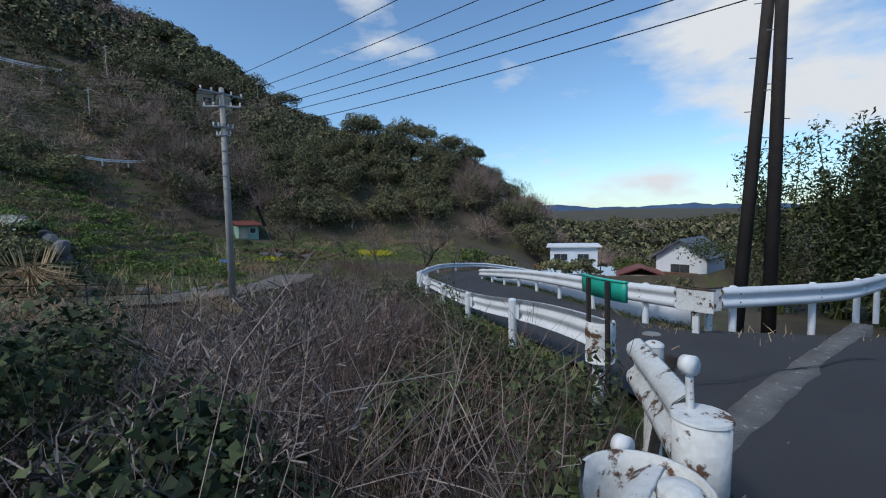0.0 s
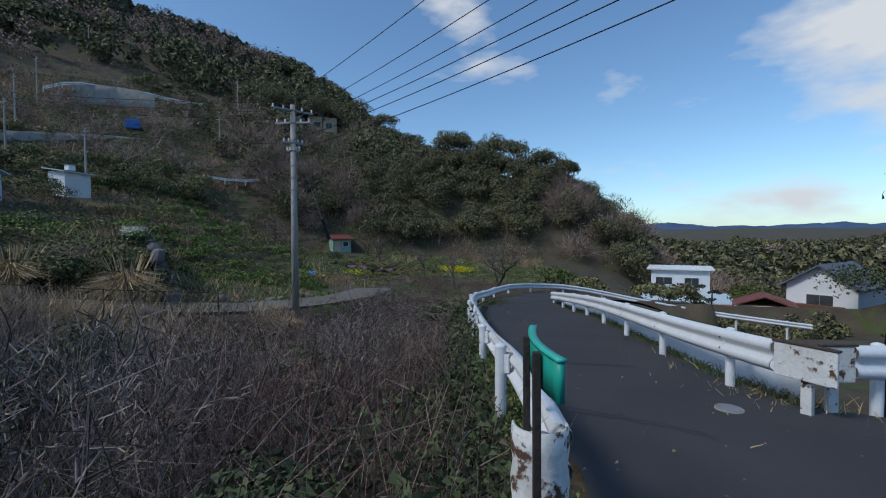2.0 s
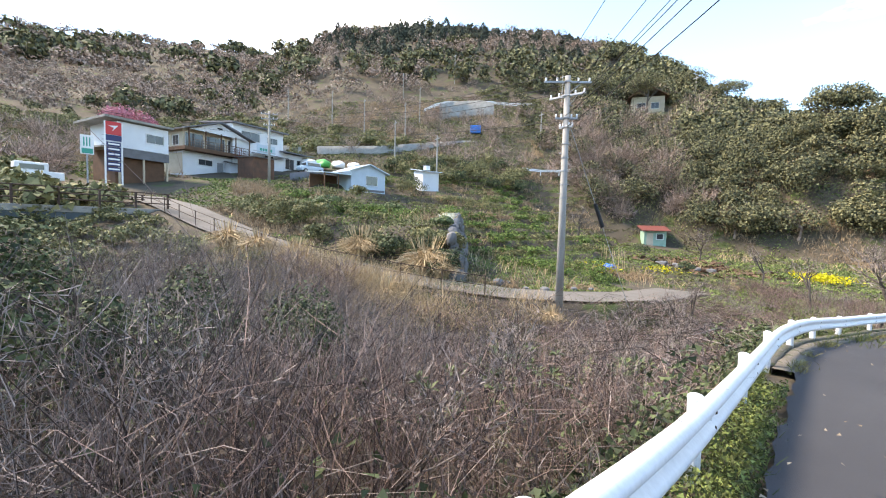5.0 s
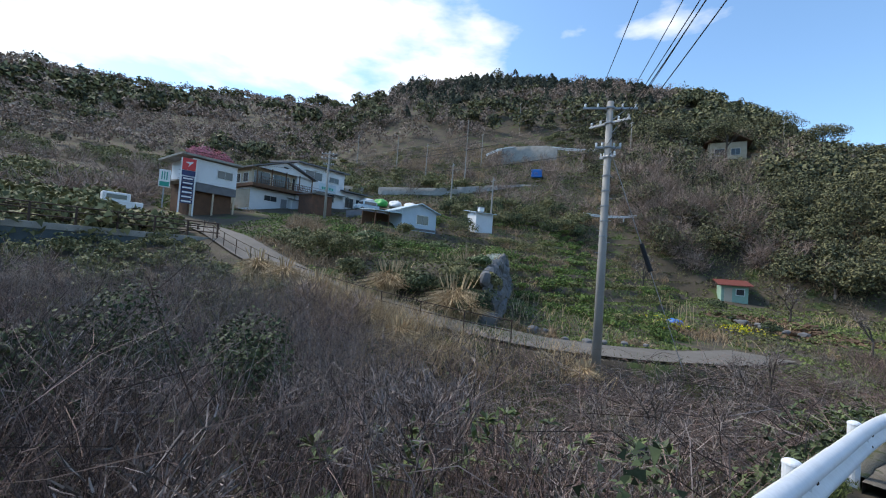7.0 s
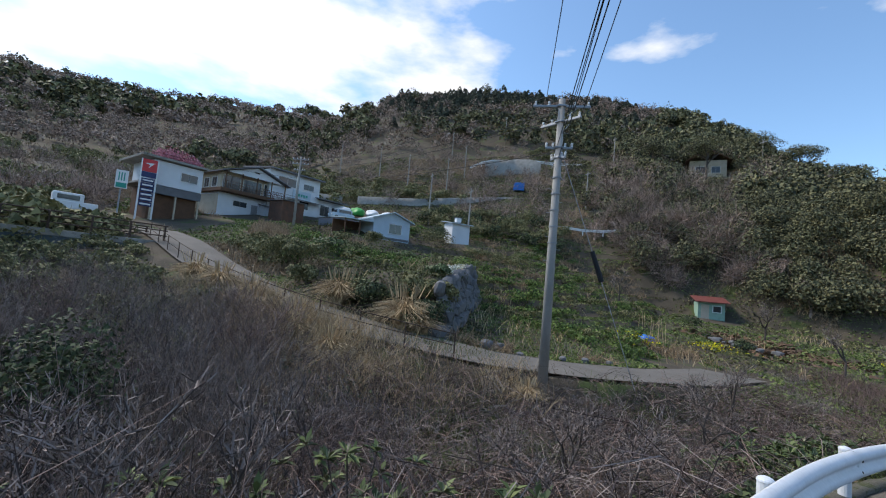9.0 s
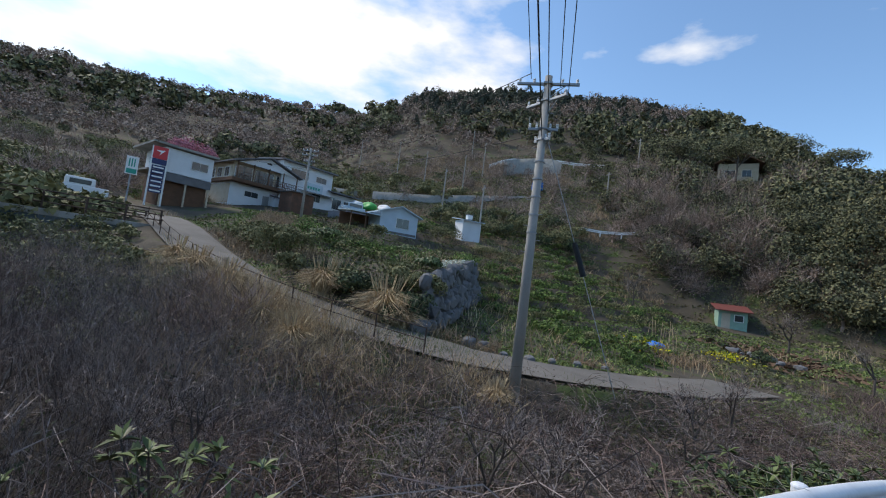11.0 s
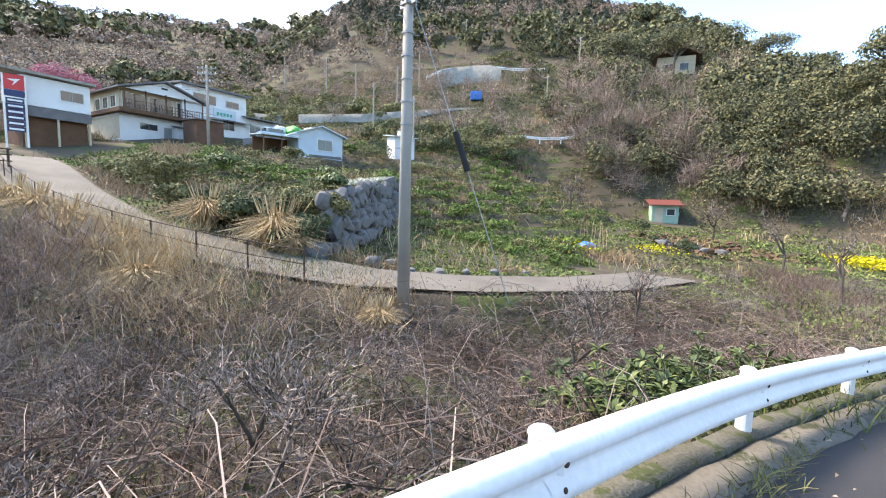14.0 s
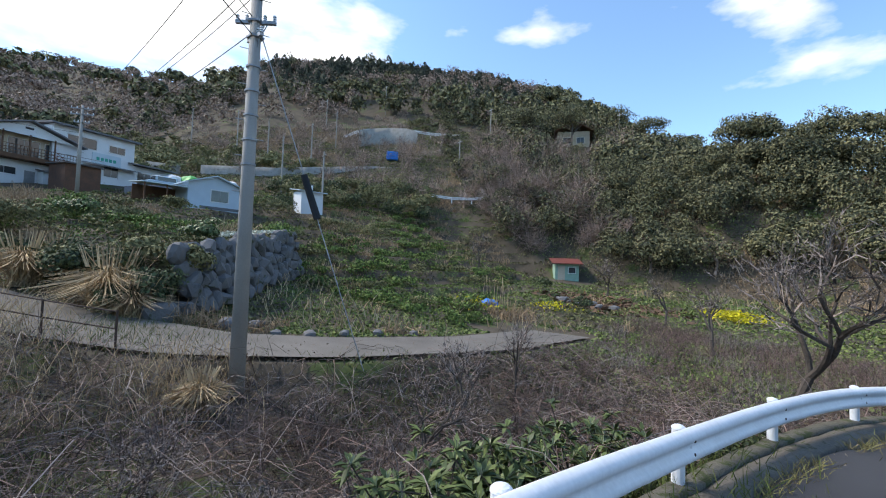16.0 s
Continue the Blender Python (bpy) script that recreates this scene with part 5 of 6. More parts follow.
def broadleaf(x, y, h, rosettes, label):
    """A shrub with long leaves in rosettes at its shoot tips."""
    z = float(ground(x, y))
    root = thing("broadleaf_shrub", pose(x, y, z), label, "shrub", "broad-leaved shrubs")
    st, lf, bud = Heap(), Heap(), Heap()
    tip = RNG.normal(size=(rosettes, 3)) * np.array([0.42, 0.42, 0.22]) * h + np.array([0, 0, h * 0.8])
    st.twigs(np.zeros_like(tip), tip * 0.5 + np.array([0, 0, -0.05]), tip, 0.014, 0.008)
    k = 9
    c = np.repeat(tip, k, 0)
    o = unit(RNG.normal(size=(rosettes * k, 3)) * np.array([1, 1, 0.45]) + np.array([0, 0, 0.35]))
    ln = 0.16 + 0.08 * RNG.random(rosettes * k)
    s = unit(np.cross(o, np.array([0, 0, 1.0]))) * 0.032
    e = c + o * ln[:, None]
    m1 = c + o * ln[:, None] * 0.45 + np.array([0, 0, 0.02])
    v = np.stack([c, m1 - s, e - np.array([0, 0, 0.02]), m1 + s], 1)
    lf.add(v, np.arange(len(v))[:, None] * 4 + np.array([[0, 1, 2, 3]]))
    up = unit(RNG.normal(size=(rosettes * 3, 3)) * 0.25 + np.array([0, 0, 1.0]))
    cb = np.repeat(tip, 3, 0)
    bud.twigs(cb, cb + up * 0.05, cb + up * 0.10, 0.010, 0.003)
    link_mesh("framework", st.mesh("framework", M_BARK), root)
    link_mesh("leaves", lf.mesh("leaves", M_LEAF), root)
    link_mesh("pale_shoot_crown", bud.mesh("pale_shoot_crown", mat("downy_pale_shoots", (0.42, 0.43, 0.30), (0.30, 0.32, 0.20), 0.9, bump=0, island=0.5)), root, "pale downy upright shoots")["kind"] = "stuff"


for x, y, h, k in ((-2.8, 15.0, 0.9, 70), (-2.9, 16.2, 0.9, 75), (-3.5, 16.4, 0.9, 60), (-3.4, 17.9, 1.1, 45), (-3.2, 18.4, 0.8, 40), (-1.1, 8.6, 0.8, 22), (-2.2, 7.0, 1.1, 24), (-1.3, 5.2, 1.5, 20), (-4.2, 15.0, 0.8, 18)):
    broadleaf(x, y, h, k, "broad-leaved evergreen shrub with pale upright shoots")


def bare_tree(name, x, y, h, r0, label, levels=5, spread=0.55, group="", seed=1, material=None):
    """A leafless tree: limbs fork again and again from one trunk."""
    rng = random.Random(seed)
    z = float(ground(x, y)) - 0.1
    root = thing(name, pose(x, y, z), label, "tree", group)
    limbs, fine = bmesh.new(), Heap()
    fa, fm, fb, fw = [], [], [], []

    def grow(p, dirn, ln, r, lev):
        q = p
        segs = 3 if lev < 3 else 2
        for k in range(segs):
            dirn = (dirn + Vector((rng.gauss(0, 0.14), rng.gauss(0, 0.14), rng.gauss(0.04, 0.08)))).normalized()
            nq = q + dirn * ln / segs
            if lev < 3:
                tube(limbs, q, nq, r * (1 - 0.25 * k / segs), r * (1 - 0.25 * (k + 1) / segs), 7 if lev < 2 else 5)
            else:
                fa.append(q), fm.append((q + nq) / 2), fb.append(nq), fw.append(r)
            q = nq
            if lev >= 2 and rng.random() < 0.85 and lev < levels:
                sd = (dirn + Vector((rng.gauss(0, 0.7), rng.gauss(0, 0.7), rng.gauss(0.1, 0.4)))).normalized()
                grow(q, sd, ln * rng.uniform(0.4, 0.65), r * 0.5, lev + 1)
        if lev < levels:
            for _ in range(3 if lev < 2 else 2):
                nd = (dirn + Vector((rng.gauss(0, spread), rng.gauss(0, spread), rng.gauss(0.12, 0.3)))).normalized()
                grow(q, nd, ln * rng.uniform(0.6, 0.85), r * rng.uniform(0.55, 0.7), lev + 1)

    grow(Vector((0, 0, 0)), Vector((0.08, 0.05, 1)).normalized(), h * 0.26, r0, 0)
    part("trunk", limbs, material or M_BARK, root)
    w = np.array(fw)
    fine.twigs(np.array(fa), np.array(fm), np.array(fb), np.maximum(w * 0.9, 0.005), np.maximum(w * 0.6, 0.003))
    tagged(link_mesh("twig_crown", fine.mesh("twig_crown", material or M_TWIG), root, "fine bare twigs"), kind="stuff")
    return root


bare_tree("bare_tree", -2.9, 23.4, 6.2, 0.105, "spreading leafless tree behind the guard rail", 6, 0.65, "leafless trees", 4)
bare_tree("bare_tree", -7.2, 18.6, 3.0, 0.05, "small leafless tree beside the farm road", 5, 0.5, "leafless trees", 5)
bare_tree("bare_tree", -8.4, 21.0, 3.2, 0.05, "small pale leafless tree beside the farm road", 5, 0.5, "leafless trees", 6)
bare_tree("bare_tree", -6.0, 16.4, 2.8, 0.04, "slender leafless sapling in the brush", 5, 0.45, "leafless trees", 8)
bare_tree("bare_tree", -3.4, 10.5, 2.6, 0.035, "slender dark leafless sapling in the gully", 4, 0.5, "leafless trees", 9)
bare_tree("bare_tree", -1.2, 5.4, 3.0, 0.035, "slender dark leafless sapling in the gully", 4, 0.4, "leafless trees", 10)
bare_tree("bare_tree", -5.0, 6.5, 2.8, 0.04, "slender dark leafless sapling in the gully", 4, 0.4, "leafless trees", 11)
bare_tree("bare_tree", -9.0, 33.0, 4.5, 0.09, "leafless fruit tree at the field's edge", 5, 0.6, "leafless trees", 12)
bare_tree("bare_tree", -14.5, 38.5, 4.2, 0.08, "leafless fruit tree at the field's edge", 5, 0.6, "leafless trees", 13)
bare_tree("bare_tree", -24.5, 46.0, 5.0, 0.10, "leafless tree at the foot of the wood", 5, 0.6, "leafless trees", 14)
bare_tree("bare_tree", -36.0, 40.0, 5.0, 0.10, "leafless tree at the foot of the wood", 5, 0.6, "leafless trees", 15)

# ---- woods on the hills ----
evergreen, cedar, bare, farbare, olive, pinkish = Heap(), Heap(), Heap(), Heap(), Heap(), Heap()
BUILT = [(-45, -6, 9), (-55, 0, 9), (-59, 6, 10), (-44, 15, 6), (-48, 25, 4), (-34, 51, 5), (-66, 88, 7), (-57, 11, 5), (-64, 14, 6), (10, 50, 9), (21, 53, 7), (15, 46, 5)]


def free_of_houses(x, y):
    ok = np.ones(np.shape(x), bool)
    for hx, hy, r in BUILT:
        # nothing tall right in front of a house either
        t = np.array([0.0, 0.2, 0.4])
        for s in t:
            ok &= np.hypot(x - hx + (hx - CX) * s * 0.3, y - hy + (hy - CY) * s * 0.3) > r
    return ok


def wood(n, r0, r1, a0, a1, crown_r, cards, size, kind):
    az = np.radians(RNG.uniform(a0, a1, n))
    r = np.sqrt(RNG.uniform(r0 ** 2, r1 ** 2, n))
    x, y = CX - np.sin(az) * r, CY + np.cos(az) * r
    keep = free_of_houses(x, y)
    x, y, r, az = x[keep], y[keep], r[keep], np.degrees(az[keep])
    z = ground(x, y)
    patch = value_noise(x / 26, y / 26, 71) + 0.5 * value_noise(x / 9, y / 9, 72)
    for k in range(len(x)):
        cr = crown_r * (0.65 + 0.7 * RNG.random())
        p = patch[k]
        what = kind(az[k], r[k], z[k], p)
        if what is None:
            continue
        c = np.array([x[k], y[k], z[k]])
        if what == "bare" and r[k] > 100:
            crown(farbare, c + np.array([0, 0, cr * 0.55]), cr * 0.9, cr * 0.95, int(cards * 0.75), size * 0.55, 9)
        elif what == "bare":
            m_ = max(40, int(cards * 0.42))
            q = unit(RNG.normal(size=(m_, 3))) * RNG.random((m_, 1)) ** 0.45
            a = c + q * np.array([0.95, 0.95, 0.8]) * cr + np.array([0, 0, 0.85 * cr])
            o = unit(q + np.array([0, 0, 0.5]) + RNG.normal(size=(m_, 3)) * 0.45)
            b = a + o * cr * (0.25 + 0.35 * RNG.random((m_, 1)))
            bare.twigs(a - o * cr * 0.25, a + RNG.normal(size=a.shape) * 0.05 * cr, b, size * 0.12, size * 0.05)
        else:
            hp = {"ever": evergreen, "cedar": cedar, "olive": olive, "pink": pinkish}[what]
            if what == "cedar":
                m_ = cards
                t = RNG.random(m_)
                a = RNG.uniform(0, 6.283, m_)
                rad = cr * 0.75 * (1 - t) ** 0.8
                q = np.stack([np.cos(a) * rad, np.sin(a) * rad, cr * (0.1 + 1.5 * t)], -1) + c
                hp.leaves(q, size * (0.6 + 0.6 * RNG.random(m_)), normal=np.stack([np.cos(a), np.sin(a), 0.4 + 0 * a], -1) * 1.5, spread=0.6, long=1.2)
            else:
                tall = 1.15 if what == "ever" else 0.75
                crown(hp, c + np.array([0, 0, cr * (0.75 if what == "ever" else 0.35)]), cr, cr * tall, cards, size, 8)


def front_hill(az, r, z, p):
    if r < 59 and az > 6:
        return None
    return "bare" if p < -0.15 and RNG.random() < 0.6 else "olive" if p > 0.75 else "ever"


def slope(az, r, z, p):
    if az < 45:
        return "ever" if p > -0.2 or RNG.random() < 0.65 else "bare"
    if r < 125:
        return "ever" if az < 58 and (p > 0.15 or RNG.random() < 0.25) else "olive" if p > 0.2 else "bare" if p < 0.1 and RNG.random() < 0.6 else None
    if az > 80:
        return "bare" if p < 0.3 or RNG.random() < 0.4 else "ever"
    return "cedar" if (p > 0.35 and r > 160) else "bare" if p < 0.25 or RNG.random() < 0.35 else "ever"


def ridge(az, r, z, p):
    if az > 82:
        return "bare" if p < 0.25 else "ever"
    return "cedar" if az > 46 else "ever"


wood(440, 56, 86, -7, 50, 2.6, 1100, 0.19, front_hill)
wood(560, 80, 130, 22, 50, 3.0, 480, 0.37, slope)
wood(640, 66, 128, 45, 125, 1.9, 300, 0.28, slope)
wood(1300, 125, 232, 24, 128, 3.6, 150, 0.8, slope)
wood(560, 198, 228, 36, 86, 2.3, 110, 0.8, ridge)
wood(800, 230, 470, 78, 128, 5.0, 80, 1.9, ridge)


def valley_side(az, r, z, p):
    return "bare" if p < -0.4 else "olive" if p > 0.4 else "ever"


wood(380, 62, 125, -30, -2, 2.2, 220, 0.40, valley_side)
wood(60, 26, 38, -30, -13, 0.8, 300, 0.16, valley_side)
wood(150, 30, 64, 111, 128, 1.8, 220, 0.3, lambda az, r, z, p: "bare" if p < 0.2 else "olive")


def ramp_bank(az, r, z, p):
    x, y = CX - r * math.sin(radians(az)), CY + r * math.cos(radians(az))
    near = min(math.hypot(x - (a[0] + (b[0] - a[0]) * k / 8), y - (a[1] + (b[1] - a[1]) * k / 8)) for a, b in zip(RAMP, RAMP[1:]) for k in range(9))
    if near < 3.0 or x < -33:
        return None
    return "olive" if p > 0.25 else "bare"


wood(420, 13, 42, 93, 128, 0.75, 230, 0.11, ramp_bank)
wood(900, 110, 420, -34, -2, 3.4, 70, 1.2, valley_side)
stuff("evergreen_wood", evergreen, M_FOREST, "dense evergreen broadleaf wood on the hillside", "wood")
stuff("conifer_wood", cedar, M_CEDAR, "dark conifer plantation along the ridge", "wood")
stuff("bare_wood", bare, M_BAREWOOD, "leafless brown woodland on the slopes", "wood")
stuff("far_bare_wood", farbare, M_BAREWOOD, "grey-brown leafless crowns on the upper slopes", "wood")
stuff("hillside_shrubs", olive, M_SHRUB, "olive-green citrus shrubs on terraces", "shrubs")


def tall_crown(x, y, h, r, label, material=None):
    """An umbrella-shaped evergreen with its trunk showing."""
    z = float(ground(x, y))
    root = thing("hilltop_tree", pose(x, y, z), label, "tree", "trees on the hilltop")
    tr = bmesh.new()
    tube(tr, (0, 0, -0.5), (0.2, 0.1, h * 0.7), 0.28, 0.14, 7)
    for k in range(6):
        a = k * 1.05
        tube(tr, (0.15, 0.08, h * (0.42 + 0.04 * k)), (math.cos(a) * r * 0.7, math.sin(a) * r * 0.7, h * 0.8), 0.11, 0.04, 5)
    part("trunk", tr, M_BARK, root)
    hp = Heap()
    crown(hp, np.array([0, 0, h * 0.78]), r, h * 0.40, 3600, 0.20, 18)
    link_mesh("crown", hp.mesh("crown", material or M_FOREST), root)


for az_, r_, h_, cr_ in ((22.5, 74, 7.5, 3.6), (20.3, 75, 7, 3.2), (15.5, 76, 7.5, 4.2), (12.8, 74, 6.8, 3.4), (8.2, 71, 6.5, 3.6), (5.0, 70, 5.5, 2.4), (27.5, 96, 7, 3.0), (31.5, 104, 8, 4.0), (35, 112, 8, 4.4), (40, 100, 9, 4.6), (46, 104, 8, 4.5)):
    tall_crown(CX - math.sin(radians(az_)) * r_, CY + math.cos(radians(az_)) * r_, h_, cr_, "round-headed evergreen standing over the hilltop")

# bamboo beside the junction
for k, (x, y) in enumerate(((14.5, 11.5), (15.5, 13.2), (16.8, 12.2), (17.0, 14.6), (18.5, 13.4), (14.8, 14.2), (19.5, 15.5), (16.0, 16.5), (13.8, 16.0), (20.5, 13.0), (22, 15))):
    z = float(ground(x, y))
    root = thing("bamboo_clump", pose(x, y, z), "dense dark bamboo with feathery leaning tops", "bamboo", "bamboo grove")
    cu, lf = bmesh.new(), Heap()
    for q in range(9):
        a, l = RNG.uniform(0, 6.28), RNG.uniform(0.4, 1.6)
        h = RNG.uniform(4.5, 7.2)
        top = Vector((math.cos(a) * l, math.sin(a) * l, h))
        b0 = Vector((RNG.normal() * 0.4, RNG.normal() * 0.4, -0.3))
        tube(cu, b0, b0.lerp(top, 0.6) + Vector((0, 0, 0.4)), 0.04, 0.03, 6)
        tube(cu, b0.lerp(top, 0.6) + Vector((0, 0, 0.4)), top, 0.03, 0.008, 5)
        m_ = 620
        t = 0.15 + 0.85 * RNG.random(m_)
        p = np.array(b0)[None] * (1 - t[:, None]) + np.array(top)[None] * t[:, None] + RNG.normal(size=(m_, 3)) * np.array([0.5, 0.5, 0.3]) * (1.15 - 0.7 * t[:, None])
        lf.leaves(p, 0.05 + 0.04 * RNG.random(m_), spread=0.7, normal=np.array([0, 0, -0.4]), long=2.4)
    tagged(part("culms", cu, M_GRASS, root), kind="stuff")
    link_mesh("foliage", lf.mesh("foliage", M_BAMBOO), root)

# many-stemmed leafless bushes arching over the gully
bush_rng = random.Random(17)
for k in range(26):
    y = -3.0 + k * 0.72 + bush_rng.uniform(-0.3, 0.3)
    x = float(edge_x(y)) - bush_rng.uniform(1.5, 7.0)
    bare_tree("bare_bush", x, y, (2.9 if y < 6 else 1.9) * bush_rng.uniform(0.8, 1.15), 0.022, "leafless grey bush arching over the gully", 5, 0.62, "leafless gully bushes", 200 + k, M_TWIG)


# ---- fences, walls and small structures on the slope ----
def on_ground(az, r, lift=0.0):
    x, y = CX - math.sin(radians(az)) * r, CY + math.cos(radians(az)) * r
    return x, y, float(ground(x, y)) + lift


# railing along the farm road
rail_pts, rail_t = dense([(p[0], p[1], p[2]) for p in RAMP[1:6]], 0.3)
rn = side_of(rail_pts)
fence = thing("pipe_railing", pose(0, 0, 0), "thin dark steel railing along the farm road", "railing")
prev, me = None, None
for s in np.arange(0.3, rail_t[-1], 1.9):
    p = [float(np.interp(s, rail_t, rail_pts[:, k])) for k in range(3)]
    n_ = [float(np.interp(s, rail_t, rn[:, k])) for k in range(2)]
    q = Vector((p[0] + n_[0] * 1.55, p[1] + n_[1] * 1.55, p[2]))
    post = new("post", me) if me else part("post", rod((0, 0, -0.3), (0, 0, 0.85), 0.026, 0.026, 8), M_CHIP, fence)
    me = post.data
    post.parent = fence
    post.location = q
    if prev is not None:
        for z in (0.42, 0.82):
            part("rail", rod(prev + Vector((0, 0, z)), q + Vector((0, 0, z)), 0.018, 0.018, 6), M_CHIP, fence)
    prev = q

# bridge with railing
bridge = thing("bridge", pose(-28.6, -1.9, 0.75, 0, 0, -56), "old concrete road bridge with a pipe railing", "bridge")
part("deck", cube(0, 17, -3.4, 0, -0.35, 0.0, 0.02), M_CONC, bridge)
part("girder", cube(0.4, 16.6, -0.35, -0.05, -1.25, -0.35, 0.02), mat("blue_grey_girder_paint", (0.085, 0.11, 0.12), (0.05, 0.065, 0.07), 0.7, scale=1, bump=0.2), bridge, "faded blue-grey girder")
part("girder", cube(0.4, 16.6, -3.3, -3.0, -1.25, -0.35, 0.02), M_CONC, bridge)
part("abutment", cube(-1.0, 0.6, -3.6, 0.2, -3.5, -0.02, 0.02), M_CONC, bridge)
for side_y in (-0.1, -3.3):
    for k in range(10):
        part("railing_post", cube(0.1 + k * 1.85, 0.2 + k * 1.85, side_y - 0.05, side_y + 0.05, 0, 1.0, 0.01), M_CHIP, bridge)
    for z in (0.35, 0.68, 0.98):
        part("railing_bar", rod((0, side_y, z), (17, side_y, z), 0.035, 0.035, 8), M_CHIP, bridge)


def white_railing(line, label, h=1.1):
    root = thing("white_railing", pose(0, 0, 0), label, "railing", "white railings on the hillside roads")
    prev = None
    for az, r, lift in line:
        q = Vector(on_ground(az, r, lift))
        part("post", rod(q + Vector((0, 0, -0.4)), q + Vector((0, 0, h)), 0.09, 0.09, 6), M_WHITE, root)
        if prev is not None:
            bm = bmesh.new()
            for a, b in ((0.35, 0.62), (0.72, 1.0)):
                vs = [bm.verts.new(p) for p in (prev + Vector((0, 0, h * a)), q + Vector((0, 0, h * a)), q + Vector((0, 0, h * b)), prev + Vector((0, 0, h * b)))]
                f = bm.faces.new(vs)
                ex = bmesh.ops.extrude_face_region(bm, geom=[f])
                bmesh.ops.translate(bm, vec=(-0.06, 0.04, 0), verts=[v for v in ex["geom"] if isinstance(v, bmesh.types.BMVert)])
            part("beam", bm, M_WHITE, root)
        prev = q
    return root


white_railing([(69.0, 103, 0.2), (67.5, 104.5, 1.0), (66, 105, 1.4), (64, 105, 1.2), (62, 105, 1.0), (60, 105, 0.9), (58, 105.5, 0.9), (56, 106, 0.9), (54.3, 107, 0.9)], "long white railing of the upper hillside road", 0.95)
white_railing([(56.0, 66.5, 1.2), (53.5, 67.0, 1.2), (51, 67.5, 1.3), (48.5, 67.8, 1.6), (46.5, 68, 1.6), (44.4, 68, 1.4)], "low white railing of the lower hillside road", 0.55)
white_railing([(95.5, 92, 0.4), (93.5, 91, 0.4), (91.5, 90, 0.4), (89.5, 90, 0.4), (87.5, 90, 0.5)], "white railing on a terrace behind the houses", 0.6)


def retaining(name, line, h, material, label):
    """A wall standing along the slope; line: azimuth, distance and lift of its top."""
    v, f = [], []
    for az, r, top in line:
        x, y, _ = on_ground(az, r)
        ux, uy = -math.sin(radians(az)), math.cos(radians(az))
        z = float(ground(x, y)) + top
        v += [(x, y, z - h), (x, y, z), (x + ux * 0.35, y + uy * 0.35, z), (x + ux * 0.4, y + uy * 0.4, z - 0.05), (x + ux * 0.5, y + uy * 0.5, z - h)]
    for a in range(len(line) - 1):
        for b in range(4):
            f.append([a * 5 + b, a * 5 + b + 1, a * 5 + b + 6, a * 5 + b + 5])
    tagged(link_mesh(name, mesh_from(name, v, f, material)), label, "wall", kind="structure")


retaining("wall_upper", [(67, 97, 3.6), (65, 98, 3.8), (63, 98.5, 3.8), (61, 98.5, 3.6), (59.5, 98.5, 3.0)], 6.5, M_CONC, "stained concrete retaining wall under the upper road")
retaining("wall_middle", [(84, 77, 1.4), (80, 76, 1.4), (76, 76, 1.4), (72, 77, 1.3), (68, 79, 1.0), (64, 81, 0.4), (60, 82, -0.2)], 3.2, M_CONC, "grey concrete wall below a terraced road")
retaining("wall_lower", [(89, 53, 0.8), (86, 53.5, 0.9), (83, 54.5, 1.0), (79, 56, 1.0), (75, 57.5, 0.9)], 2.4, M_ROOF, "dark stained wall behind the sheds")
retaining("wall_terrace", [(98, 78, 1.2), (95, 78, 1.3), (90, 78, 1.3), (86, 77, 1.2)], 2.2, M_CONC, "pale terrace wall above the houses")

# dry-stone terrace wall
sw = thing("stone_wall", pose(0, 0, 0), "dry-stone terrace wall of dark grey boulders", "wall")
stone_meshes = []
for k in range(6):
    bm = bmesh.new()
    bmesh.ops.create_icosphere(bm, subdivisions=1 if k % 2 else 2, radius=0.5)
    for v in bm.verts:
        c = v.co
        n_ = noise.noise(c * 1.9 + Vector((k * 7.1, 0, 0)))
        c *= 1 + 0.32 * n_
        c.x = max(-0.40, min(0.40, c.x))
        c.z = max(-0.38, min(0.38, c.z))
        c.y = max(-0.34, min(0.34, c.y))
    me = bpy.data.meshes.new("stone")
    bm.to_mesh(me)
    bm.free()
    me.materials.append(M_STONE)
    stone_meshes.append(me)
(ax, ay, az0), (bx_, by_, bz0) = WALL[0], WALL[-1]
wl_len = math.hypot(bx_ - ax, by_ - ay)
wang = math.degrees(math.atan2(by_ - ay, bx_ - ax))
srng = random.Random(3)
for row in range(5):
    s = 0.1 + srng.uniform(0, 0.6)
    while s < wl_len:
        w = srng.choice((0.5, 0.65, 0.8, 1.05, 1.25))
        u = s / wl_len
        top = az0 + (bz0 - az0) * u
        z = top - 0.3 - row * 0.52 + srng.uniform(-0.2, 0.16)
        if z > top - 2.7:
            ob = new("stone", srng.choice(stone_meshes))
            ob.parent = sw
            ob.matrix_local = pose(ax + (bx_ - ax) * u + 0.22 * row * 0.35, ay + (by_ - ay) * u + 0.4 * row * 0.35, z, srng.uniform(-25, 25), srng.uniform(-50, 50), wang + srng.uniform(-25, 25)) @ Matrix.Diagonal((w * 1.2, 0.8, srng.uniform(0.6, 1.05), 1))
        s += w * 0.86
